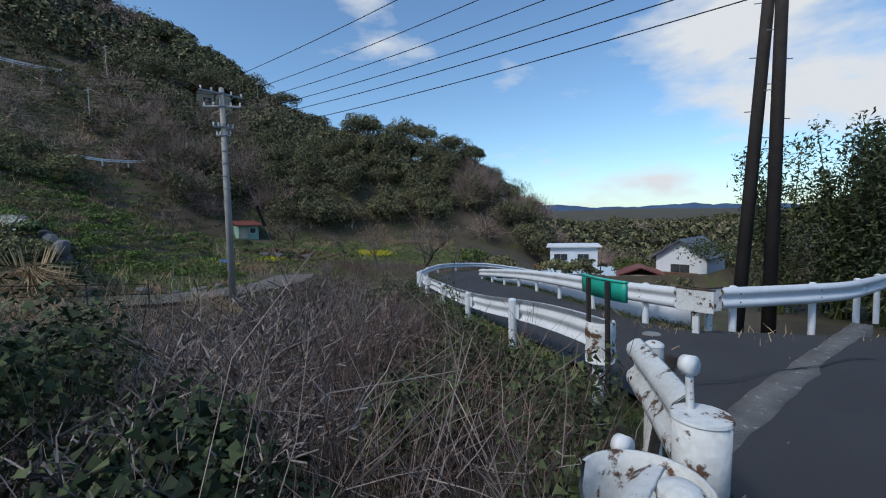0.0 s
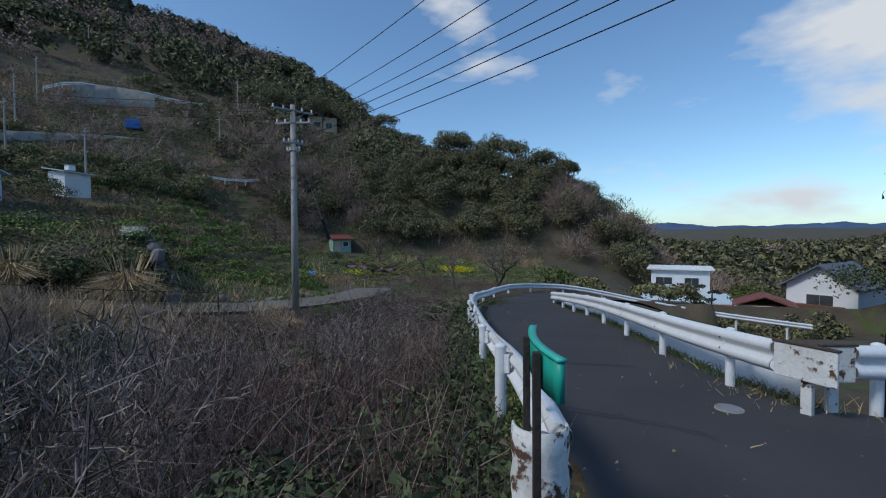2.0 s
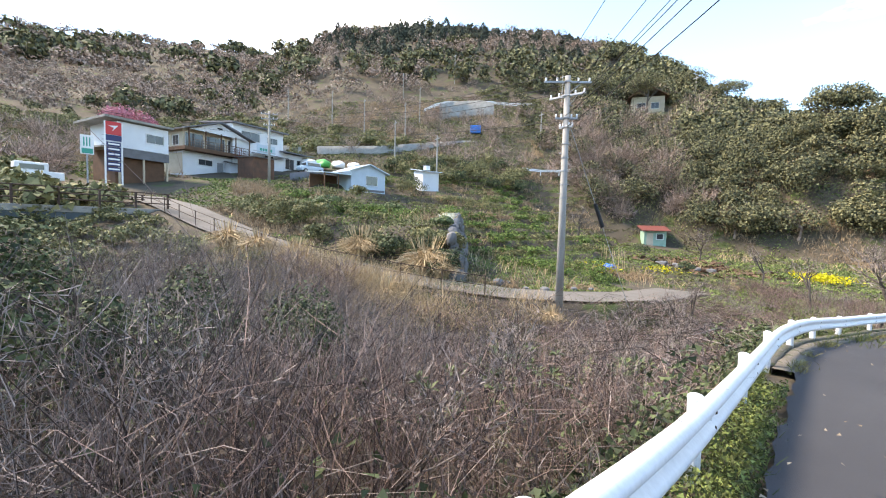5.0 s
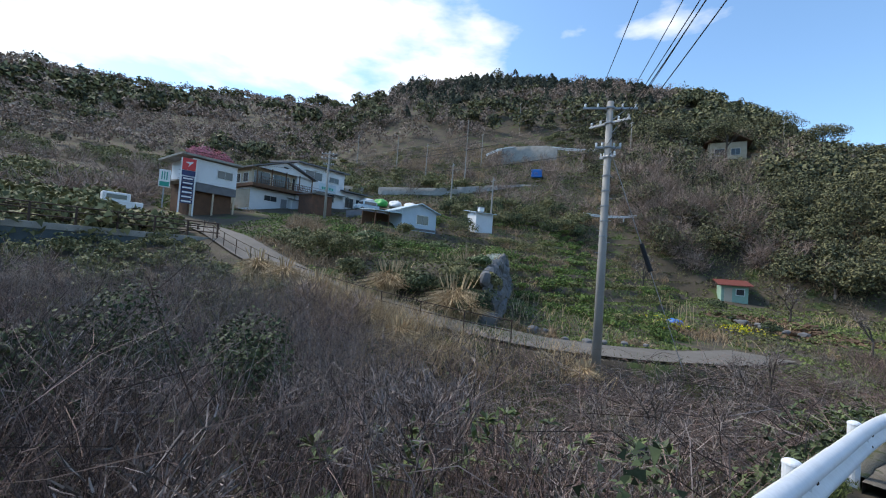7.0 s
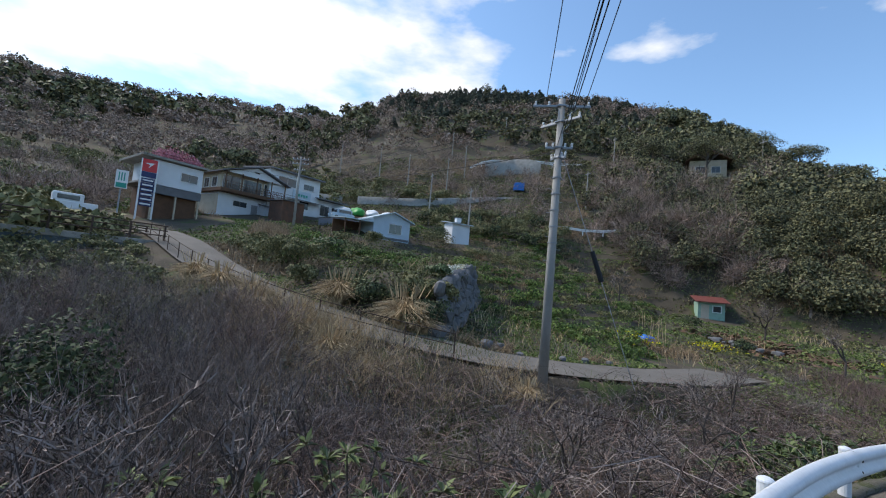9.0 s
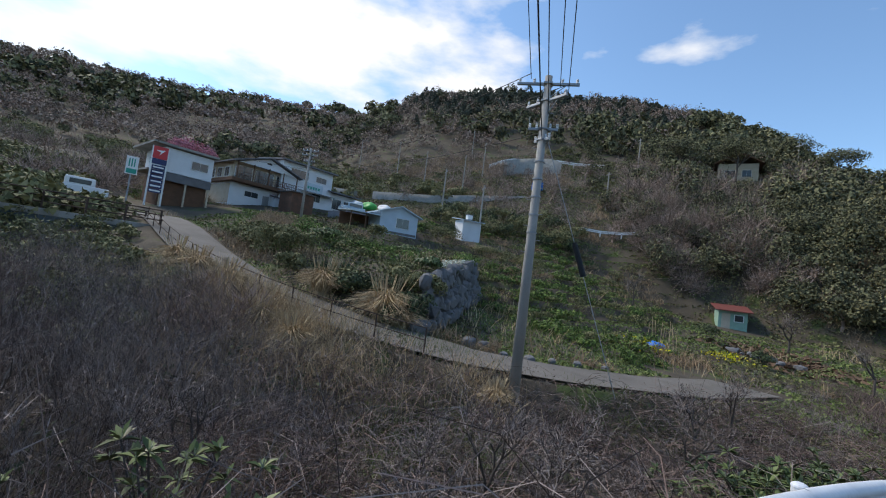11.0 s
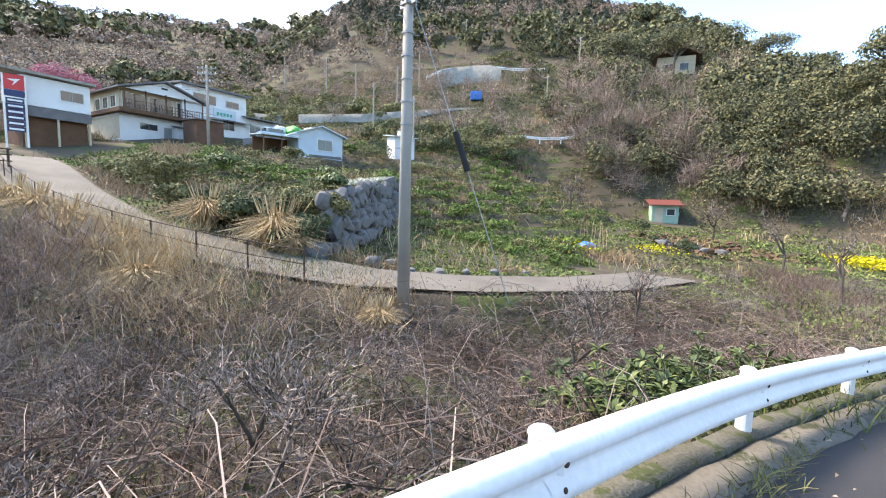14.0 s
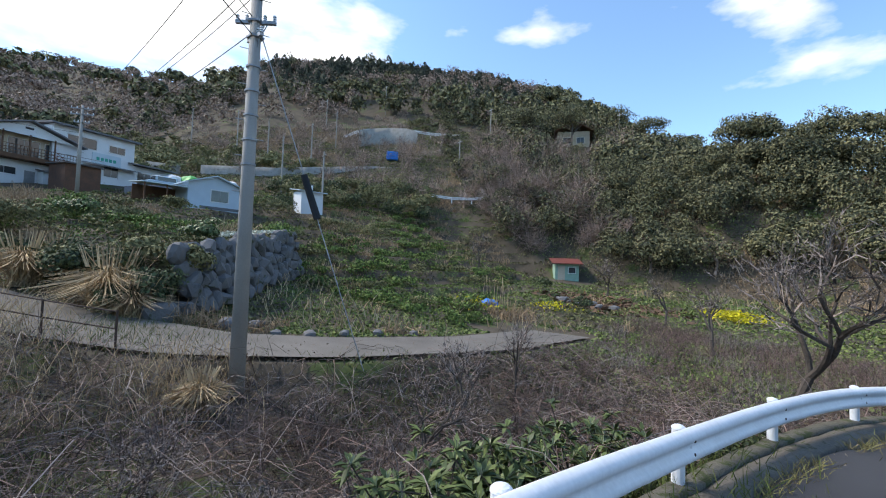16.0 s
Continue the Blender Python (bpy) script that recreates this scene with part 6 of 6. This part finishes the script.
# boulders at its foot and by the road
for x, y, s in ((-15.6, 12.4, 1.0), (-16.6, 13.0, 0.8), (-14.6, 14.3, 0.6), (-13.9, 15.6, 0.45), (-13.6, 16.6, 0.5), (-15.2, 15.2, 0.5), (-14.2, 18.0, 0.4), (-14.4, 19.4, 0.45), (-14.9, 21.2, 0.4)):
    b = new("boulder", stone_meshes[int(abs(x * 10)) % 6])
    b.matrix_world = pose(x, y, float(ground(x, y)) + 0.2 * s, 0, 0, x * 40) @ Matrix.Diagonal((s * 1.3, s * 1.1, s * 0.9, 1))
    tagged(b, "rounded grey boulder beside the farm road", "boulder", "boulders by the road")

# shrubs on the bank above the farm road, and on the terrace
for k, (x, y, r, h, m_) in enumerate(((-26.5, 5.0, 1.3, 1.9, M_SHRUB), (-25.2, 6.6, 1.5, 1.8, M_SHRUB), (-22.6, 6.4, 1.0, 1.1, M_SHRUB), (-20.8, 8.7, 1.3, 1.3, M_IVY), (-18.6, 9.8, 1.3, 1.5, M_IVY), (-17.6, 11.2, 1.2, 1.4, M_IVY),
                                          (-18.4, 12.0, 1.2, 1.3, M_SHRUB), (-16.4, 12.3, 1.1, 1.5, M_IVY), (-17.6, 12.9, 0.9, 1.1, M_SHRUB), (-19.8, 13.6, 0.8, 0.7, M_LEAF), (-16.0, 11.4, 0.9, 1.0, M_IVY), (-19.6, 9.2, 1.0, 1.3, M_SHRUB), (-31.5, 9.8, 1.4, 1.2, M_SHRUB), (-29.0, 8.2, 1.4, 1.1, M_LEAF), (-33.5, 14.5, 1.6, 1.0, M_LEAF), (-36.0, 12.5, 1.3, 1.3, M_SHRUB),
                                          (-44.0, 20.5, 2.2, 1.9, M_SHRUB), (-46.5, 21.5, 2.0, 1.8, M_IVY), (-41.0, 25.0, 2.0, 1.5, M_SHRUB))):
    shrub("slope_shrub", x, y, r * 1.05, h * 1.05, 1500, 0.10, m_, "rounded olive-green shrub on the terraced slope", "slope shrubs", stemmed=False)
for k in range(26):
    az_, r_ = 56 + (k % 13) * 1.55, 60 + (k // 13) * 5.5 + 2.0 * math.sin(k * 1.7)
    x, y, z = on_ground(az_, r_)
    shrub("citrus_tree", x, y, 2.0, 2.7, 800, 0.17, M_SHRUB if k % 3 else M_IVY, "low round dark green citrus tree on a terrace", "citrus trees", stemmed=False)

# green crop rows and scrub along the terrace edges
rows_, scrub = Heap(), Heap()
for k in range(760):
    az_, r_ = RNG.uniform(43, 92), RNG.uniform(27, 63)
    x, y, z = on_ground(az_, r_)
    dd, _, side = to_line(np.array(x), np.array(y), RAMP)
    if float(dd) < 4 or float(side) < 0 or not free_of_houses(np.array(x), np.array(y)) or math.hypot(x + 21, y - 16) < 6:
        continue
    p = float(value_noise(np.array(x / 5.0), np.array(y / 5.0), 95))
    if p > -0.1:
        s = RNG.uniform(0.45, 1.0)
        crown(rows_ if RNG.random() < 0.7 else scrub, np.array([x, y, z + 0.3 * s]), s * 1.3, s * 0.75, 210, 0.085 + 0.0008 * r_, 7)
    elif p < -0.45:
        crown(scrub, np.array([x, y, z + 0.4]), 0.9, 0.7, 170, 0.11, 7)
stuff("crop_rows", rows_, mat("leafy_crop_green", (0.165, 0.235, 0.058), (0.050, 0.080, 0.022), 0.8, scale=0.3, fine=2.5, bump=0, island=0.9), "leafy green crops and citrus along the terraces", "crops")
stuff("terrace_scrub", scrub, M_SHRUB, "olive-brown scrub on the terrace edges", "shrubs")

# hills closing the valley, distance haze painted into their blue base colour
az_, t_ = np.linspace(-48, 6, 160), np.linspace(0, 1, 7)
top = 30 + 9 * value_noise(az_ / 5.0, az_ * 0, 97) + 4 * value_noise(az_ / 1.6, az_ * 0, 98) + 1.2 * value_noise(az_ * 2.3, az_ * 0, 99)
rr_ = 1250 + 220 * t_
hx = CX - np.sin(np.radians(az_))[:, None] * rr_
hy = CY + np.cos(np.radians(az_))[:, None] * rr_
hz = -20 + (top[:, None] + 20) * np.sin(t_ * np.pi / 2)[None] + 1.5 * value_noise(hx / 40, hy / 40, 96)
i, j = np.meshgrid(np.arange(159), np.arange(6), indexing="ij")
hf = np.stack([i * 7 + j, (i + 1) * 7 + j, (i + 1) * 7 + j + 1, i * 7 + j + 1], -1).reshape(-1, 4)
tagged(link_mesh("backdrop", mesh_from("backdrop", np.stack([hx, hy, hz], -1).reshape(-1, 3), hf[:, ::-1], mat("haze_tinted_hills", (0.085, 0.135, 0.22), (0.060, 0.095, 0.165), 1.0, scale=0.012, fine=0.06, bump=0, spec=0.0), True)), "wooded hills far down the valley, tinted haze blue", "hills", kind="structure")

# low growth on the fields and slopes
field, fieldolive, fielddry = Heap(), Heap(), Heap()
n = 330000
az_ = np.radians(RNG.uniform(8, 124, n))
r_ = RNG.uniform(17, 118, n)
x, y = CX - np.sin(az_) * r_, CY + np.cos(az_) * r_
dd, _, side = to_line(x, y, RAMP)
ok = ((side > 0) | ((y > 22) & (x < edge_x(y) - 1.2))) & (dd > RAMP_W / 2 + 0.25) & ~((np.abs(x + 17) < 2.2) & (np.abs(y - 28.6) < 2.6))
for hx, hy, hr in BUILT:
    ok &= np.hypot(x - hx, y - hy) > hr * 0.62
x, y, r_, az_ = x[ok], y[ok], r_[ok], np.degrees(az_[ok])
p1 = value_noise(x / 7, y / 4.5, 81) + 0.5 * value_noise(x / 2.2, y / 2.2, 82)
p2 = value_noise(x / 9, y / 9, 83) + 0.4 * value_noise(x / 2.5, y / 2.5, 84)
z = ground(x, y)
lump = np.maximum(0, value_noise(x / 1.3, y / 1.3, 85)) * (0.25 + 0.5 * smooth(-0.2, 0.7, p2)) * (0.35 + 0.65 * smooth(22, 40, r_))
h = lump * RNG.random(len(x)) ** 0.4
size = 0.055 + 0.0014 * r_
P = np.stack([x, y, z + h + 0.03], -1)
green = (p1 > np.where((az_ < 62) & (r_ < 52), -0.55, 0.0)) & (r_ < 66)
dry = ~green & (p2 < -0.28)
rest = ~green & ~dry
sz = size * (0.6 + 0.8 * RNG.random(len(x)))
field.leaves(P[green], sz[green], spread=0.6)
fieldolive.leaves(P[rest], sz[rest] * 1.05, spread=0.7)
fielddry.twigs(P[dry] - np.array([0, 0, 0.1]), P[dry] + RNG.normal(size=(dry.sum(), 3)) * 0.08 + np.array([0, 0, 0.12]), P[dry] + RNG.normal(size=(dry.sum(), 3)) * 0.25 + np.array([0, 0, 0.32]), size[dry] * 0.30, size[dry] * 0.10)
stuff("field_herbs", field, mat("field_herbs_green", (0.19, 0.235, 0.075), (0.085, 0.115, 0.036), 0.9, scale=0.25, fine=2, bump=0, island=0.8), "fresh green grass and herbs on the fields", "grass")
stuff("slope_herbs", fieldolive, mat("slope_herbs_olive", (0.20, 0.205, 0.085), (0.085, 0.085, 0.04), 0.9, scale=0.2, fine=2, bump=0, island=0.8), "olive and brown low growth on the slope", "undergrowth")
stuff("slope_dry_grass", fielddry, mat("slope_dry_grass", (0.40, 0.29, 0.18), (0.22, 0.155, 0.10), 0.9, scale=0.2, fine=2, bump=0, island=0.8), "dry buff grass on the slope", "grass")

# ---- gardens on the field ----
x, y, z = on_ground(33.5, 43)
plot = Heap()
m_ = 900
q = np.stack([x + RNG.normal(size=m_) * 2.6, y + RNG.normal(size=m_) * 1.7], -1)
plot.leaves(np.concatenate([q, (ground(q[:, 0], q[:, 1]) + 0.09)[:, None]], 1), 0.42, spread=0.25)
stuff("bare_plot", plot, M_EARTH, "freshly dug brown earth of a garden plot", "soil")
for k in range(12):
    px, py = x - 3.2 + 0.45 * k + 0.3 * math.sin(k * 3), y - 2.0 + 0.5 * math.sin(k * 1.9)
    s = 0.45 + 0.3 * (k % 3)
    b = new("rubble_stone", stone_meshes[k % 6])
    b.matrix_world = pose(px, py, float(ground(px, py)) + 0.15, 0, 0, k * 50) @ Matrix.Diagonal((s, s, s * 0.7, 1))
    tagged(b, "pale broken stone heaped beside the garden plot", "stone", "rubble stones")
flowers = Heap()
for az_, r_, rx_, m_ in ((21.5, 41, 1.6, 900), (38, 36, 1.2, 120), (46, 33, 1.4, 110)):
    fx, fy, _ = on_ground(az_, r_)
    q = np.stack([fx + RNG.normal(size=m_) * rx_ * 0.6, fy + RNG.normal(size=m_) * 0.8], -1)
    flowers.leaves(np.concatenate([q, (ground(q[:, 0], q[:, 1]) + 0.2 + 0.5 * RNG.random(m_))[:, None]], 1), 0.12, spread=0.9)
stuff("rape_flowers", flowers, M_YELLOW, "bright yellow flowering rape on the field", "flowers")
narc = Heap()
m_ = 700
t = RNG.random(m_)
q = np.stack([ax + (bx_ - ax) * (0.25 + 0.8 * t) - 0.35 + RNG.normal(size=m_) * 0.3, ay + (by_ - ay) * (0.25 + 0.8 * t) - 0.5 + RNG.normal(size=m_) * 0.3], -1)
narc.leaves(np.concatenate([q, (ground(q[:, 0], q[:, 1]) + 0.2 + 0.15 * RNG.random(m_))[:, None]], 1), 0.10, spread=0.8)
stuff("narcissus", narc, M_WHITEFLOWER, "white narcissus along the top of the stone wall", "flowers")
x, y, z = on_ground(45.2, 35)
basin = thing("plastic_sheet", pose(x, y, z + 0.1), "crumpled bright blue plastic sheet beside bean stakes", "plastic sheet", "blue plastic sheets")
bm = bmesh.new()
bmesh.ops.create_icosphere(bm, subdivisions=3, radius=0.5)
for v in bm.verts:
    v.co = Vector((v.co.x * 1.6, v.co.y * 1.2, max(v.co.z, -0.1) * 0.7 + 0.1 * noise.noise(v.co * 4)))
part("sheet", bm, M_BLUETARP, basin)
for k in range(9):
    sx, sy = x - 1.5 + 0.33 * k, y + 0.6 + 0.5 * (k % 2)
    st = thing("bean_stake", pose(sx, sy, float(ground(sx, sy)), 4 * math.sin(k), 6 * math.cos(k * 2), 0), "thin bamboo bean stake in the garden", "stake", "bean stakes")
    part("cane", rod((0, 0, -0.2), (0, 0, 1.5 + 0.3 * (k % 3)), 0.018, 0.014, 6), M_STRAW, st)
for az_, r_, s in ((40.5, 45, 1.1), (35.2, 37.5, 0.8)):
    x, y, z = on_ground(az_, r_)
    shrub("garden_bush", x, y, s, s * 1.5, 900, 0.09, M_IVY, "clipped round dark green garden bush", "garden bushes", stemmed=False)

# sheets, tank and car up by the houses
def lump_thing(name, m, size, material, label, category, group=""):
    root = thing(name, m, label, category, group)
    bm = bmesh.new()
    bmesh.ops.create_icosphere(bm, subdivisions=3, radius=0.5)
    for v in bm.verts:
        n_ = noise.noise(v.co * 2.7 + Vector(size))
        c = v.co * (1 + 0.25 * n_)
        v.co = Vector((c.x * size[0], c.y * size[1], max(c.z, -0.25) * size[2]))
    part("cover", bm, material, root)
    return root


for x, y, s, m_, lb in ((-61.5, 11.6, (3.0, 2.4, 1.5), M_WHITE, "white sheet thrown over stacked goods"), (-61.3, 13.6, (2.6, 2.2, 1.6), M_GREENTARP, "green sheet thrown over stacked goods"), (-61.0, 15.8, (2.6, 2.0, 1.5), M_WHITE, "crumpled white sheet over stacked goods"), (-60.5, 18.0, (2.6, 2.0, 1.3), M_WHITE, "crumpled white sheet over stacked goods")):
    lump_thing("tarpaulin", pose(x, y, max(float(ground(x, y)), 8.2) + 0.3 * s[2]), s, m_, lb, "tarpaulin", "sheeted goods")
x, y, z = on_ground(62.2, 86)
tb = thing("blue_tank", pose(x, y, z + 0.6, 0, 0, 60), "small bright blue water tank on a terrace wall", "tank")
part("body", cube(-1.1, 1.1, -0.7, 0.7, -0.5, 1.1, 0.12), M_BLUETARP, tb)
part("lid", cube(-0.5, 0.5, -0.4, 0.4, 1.1, 1.2, 0.04), M_BLUETARP, tb)

car = thing("small_car", pose(-55.6, 10.9, max(float(ground(-55.6, 10.9)), 6.6), 0, 0, 112), "pale blue compact car parked by the houses", "car")
M_CARBLUE = mat("pale_blue_car_paint", (0.42, 0.55, 0.64), (0.38, 0.50, 0.59), 0.25, scale=1, bump=0, spec=0.5)
bm = cube(-1.65, 1.65, -0.72, 0.72, 0.3, 0.95, 0.14)
box(bm, -0.95, 1.35, -0.64, 0.64, 0.9, 1.5, 0.2)
part("body", bm, M_CARBLUE, car)
part("windscreen", cube(-0.98, -0.9, -0.55, 0.55, 1.0, 1.38, 0.02), M_GLASS, car)
for s in (-0.655, 0.645):
    part("side_window", cube(-0.7, 1.1, s, s + 0.012, 1.0, 1.38, 0.002), M_GLASS, car)
for x in (-1.05, 1.05):
    for s in (-0.68, 0.68):
        wh = part("wheel", rod((x, s - 0.09, 0.3), (x, s + 0.09, 0.3), 0.29, 0.29, 18), M_BLACK, car)
        part("rim", rod((x, s - 0.1, 0.3), (x, s + 0.1, 0.3), 0.17, 0.17, 14), M_STEEL, wh)
for s in (-0.5, 0.5):
    part("headlight", cube(-1.68, -1.6, s - 0.14, s + 0.14, 0.62, 0.78, 0.02), M_WHITE, car)

van = thing("white_van", pose(-43.0, -13.0, float(ground(-43.0, -13.0)), 0, 0, 118), "white light van parked beside the office", "van")
bm = cube(-1.6, 1.6, -0.7, 0.7, 0.35, 1.05, 0.08)
box(bm, -1.5, 0.6, -0.66, 0.66, 1.0, 1.75, 0.1)
part("body", bm, M_WHITE, van)
part("side_window", cube(-1.2, 0.3, -0.672, -0.662, 1.15, 1.55, 0.002), M_GLASS, van)
for x in (-1.0, 1.0):
    part("wheel", rod((x, -0.72, 0.3), (x, -0.55, 0.3), 0.28, 0.28, 16), M_BLACK, van)

# guy wire with black sleeve at the pole
guy = thing("guy_wire", pose(-9.4, 14.1, 4.4), "steel guy wire with a black protective sleeve", "guy wire")
tip = Vector((1.45, 2.2, -7.4))
part("wire", rod((0, 0, 0), tip, 0.012, 0.012, 6), M_STEEL, guy)
part("sleeve", rod(tip * 0.43, tip * 0.56, 0.075, 0.085, 12), M_BLACK, guy, "black plastic sleeve")

# blossom tree behind the office, and the broad leafless crown on the slope
x, y = -56.0, -9.0
pk = thing("plum_tree", pose(x, y, float(ground(x, y))), "pink blossoming plum tree behind the office", "tree")
hp = Heap()
crown(hp, np.array([0, 0, 5.4]), 3.0, 2.2, 2600, 0.16, 12)
link_mesh("blossom", hp.mesh("blossom", M_PINK), pk)
part("trunk", rod((0, 0, -0.5), (0.2, 0, 3.6), 0.2, 0.12, 8), M_BARK, pk)
for az_, r_, h in ((48.5, 92, 10.0), (41.0, 92, 7.5), (56.5, 96, 6), (36.5, 66, 7.0), (30, 60, 6.0), (24, 60, 5.5), (33, 62, 6.5), (52, 68, 5.5)):
    x, y, z = on_ground(az_, r_)
    bare_tree("bare_tree", x, y, h, 0.16, "broad leafless tree among the evergreens", 5, 0.6, "leafless trees on the slope", int(az_ * 3), M_BAREWOOD)

# ornamental pines by the valley house
for x, y in ((8.6, 47.0), (12.2, 46.5)):
    z = -8.5
    root = thing("cloud_pine", pose(x, y, z), "clipped dark pine with tiered foliage pads", "tree", "clipped pines")
    part("trunk", rod((0, 0, -0.6), (0.2, 0, 3.9), 0.14, 0.05, 7), M_BARK, root)
    for k in range(5):
        hp = Heap()
        crown(hp, np.array([0.7 * math.cos(k * 2.4), 0.7 * math.sin(k * 2.4), 1.4 + k * 0.62]), 0.95 - 0.1 * k, 0.28, 260, 0.12, 6)
        link_mesh("foliage_pad", hp.mesh("foliage_pad", M_CEDAR), root)
for x, y, r, h, m_ in ((15.8, 50.0, 2.0, 3.2, M_GRASS), (17.0, 48.5, 1.4, 2.2, M_GRASS), (22.0, 41.0, 3.4, 3.6, M_IVY), (25.5, 40.0, 3.0, 3.2, M_IVY), (-1.0, 37.0, 2.4, 2.2, M_GRASS), (1.5, 36.0, 1.8, 1.8, M_SHRUB), (19.0, 27.0, 2.0, 1.8, M_IVY), (10.0, 30.0, 2.2, 1.4, M_SHRUB), (6.5, 33.0, 2.0, 1.3, M_SHRUB)):
    shrub("valley_bush", x, y, r, h, 1300, 0.17, m_, "leafy green bush down in the valley", "valley bushes", stemmed=False)

# cracks, leaves and litter on the asphalt
crack = Heap()
for (x0, y0), (x1, y1) in (((3.3, 3.2), (5.0, 2.6)), ((2.9, 5.2), (4.6, 5.6)), ((4.6, 1.0), (7.4, 2.6)), ((1.6, 9.6), (2.6, 11.2))):
    k = 40
    t = np.linspace(0, 1, k)
    x = x0 + (x1 - x0) * t + np.cumsum(RNG.normal(size=k) * 0.018)
    y = y0 + (y1 - y0) * t + np.cumsum(RNG.normal(size=k) * 0.018)
    z = road_z(y) + 0.045
    w = 0.006 + 0.008 * RNG.random(k)
    v = np.stack([np.stack([x, y - w, z], -1), np.stack([x, y + w, z], -1)], 1)
    crack.add(v, np.arange(k - 1)[:, None] * 2 + np.array([[0, 1, 3, 2]]))
stuff("asphalt_cracks", crack, M_BLACK, "thin dark cracks across the asphalt", "crack")
fallen = Heap()
n = 130
y = RNG.uniform(-2, 20, n)
x = edge_x(y) + 0.3 + RNG.random(n) ** 1.7 * 3.0
fallen.leaves(np.stack([x, y, road_z(y) + 0.05], -1), 0.018 + 0.012 * RNG.random(n), spread=0.3)
stuff("fallen_leaves", fallen, mat("dry_fallen_leaves", (0.34, 0.28, 0.20), (0.2, 0.15, 0.1), 0.9, bump=0, island=0.7), "dry leaves scattered on the asphalt", "leaves")

weeds = Heap()
n = 2600
y = RNG.uniform(9.5, 25, n)
x = edge_x(y) + 0.36 + RNG.normal(size=n) * 0.07
k = value_noise(x * 3, y * 1.6, 91) > -0.1
tufts(weeds, x[k], y[k], 0.03 + 0.09 * RNG.random(k.sum()), 0.004, 0.8, z=road_z(y[k]) + 0.02)
stuff("drain_weeds", weeds, mat("weeds_half_dry", (0.22, 0.21, 0.08), (0.12, 0.10, 0.05), 0.9, bump=0, island=0.8), "half-dry weeds along the drain strip", "weeds")
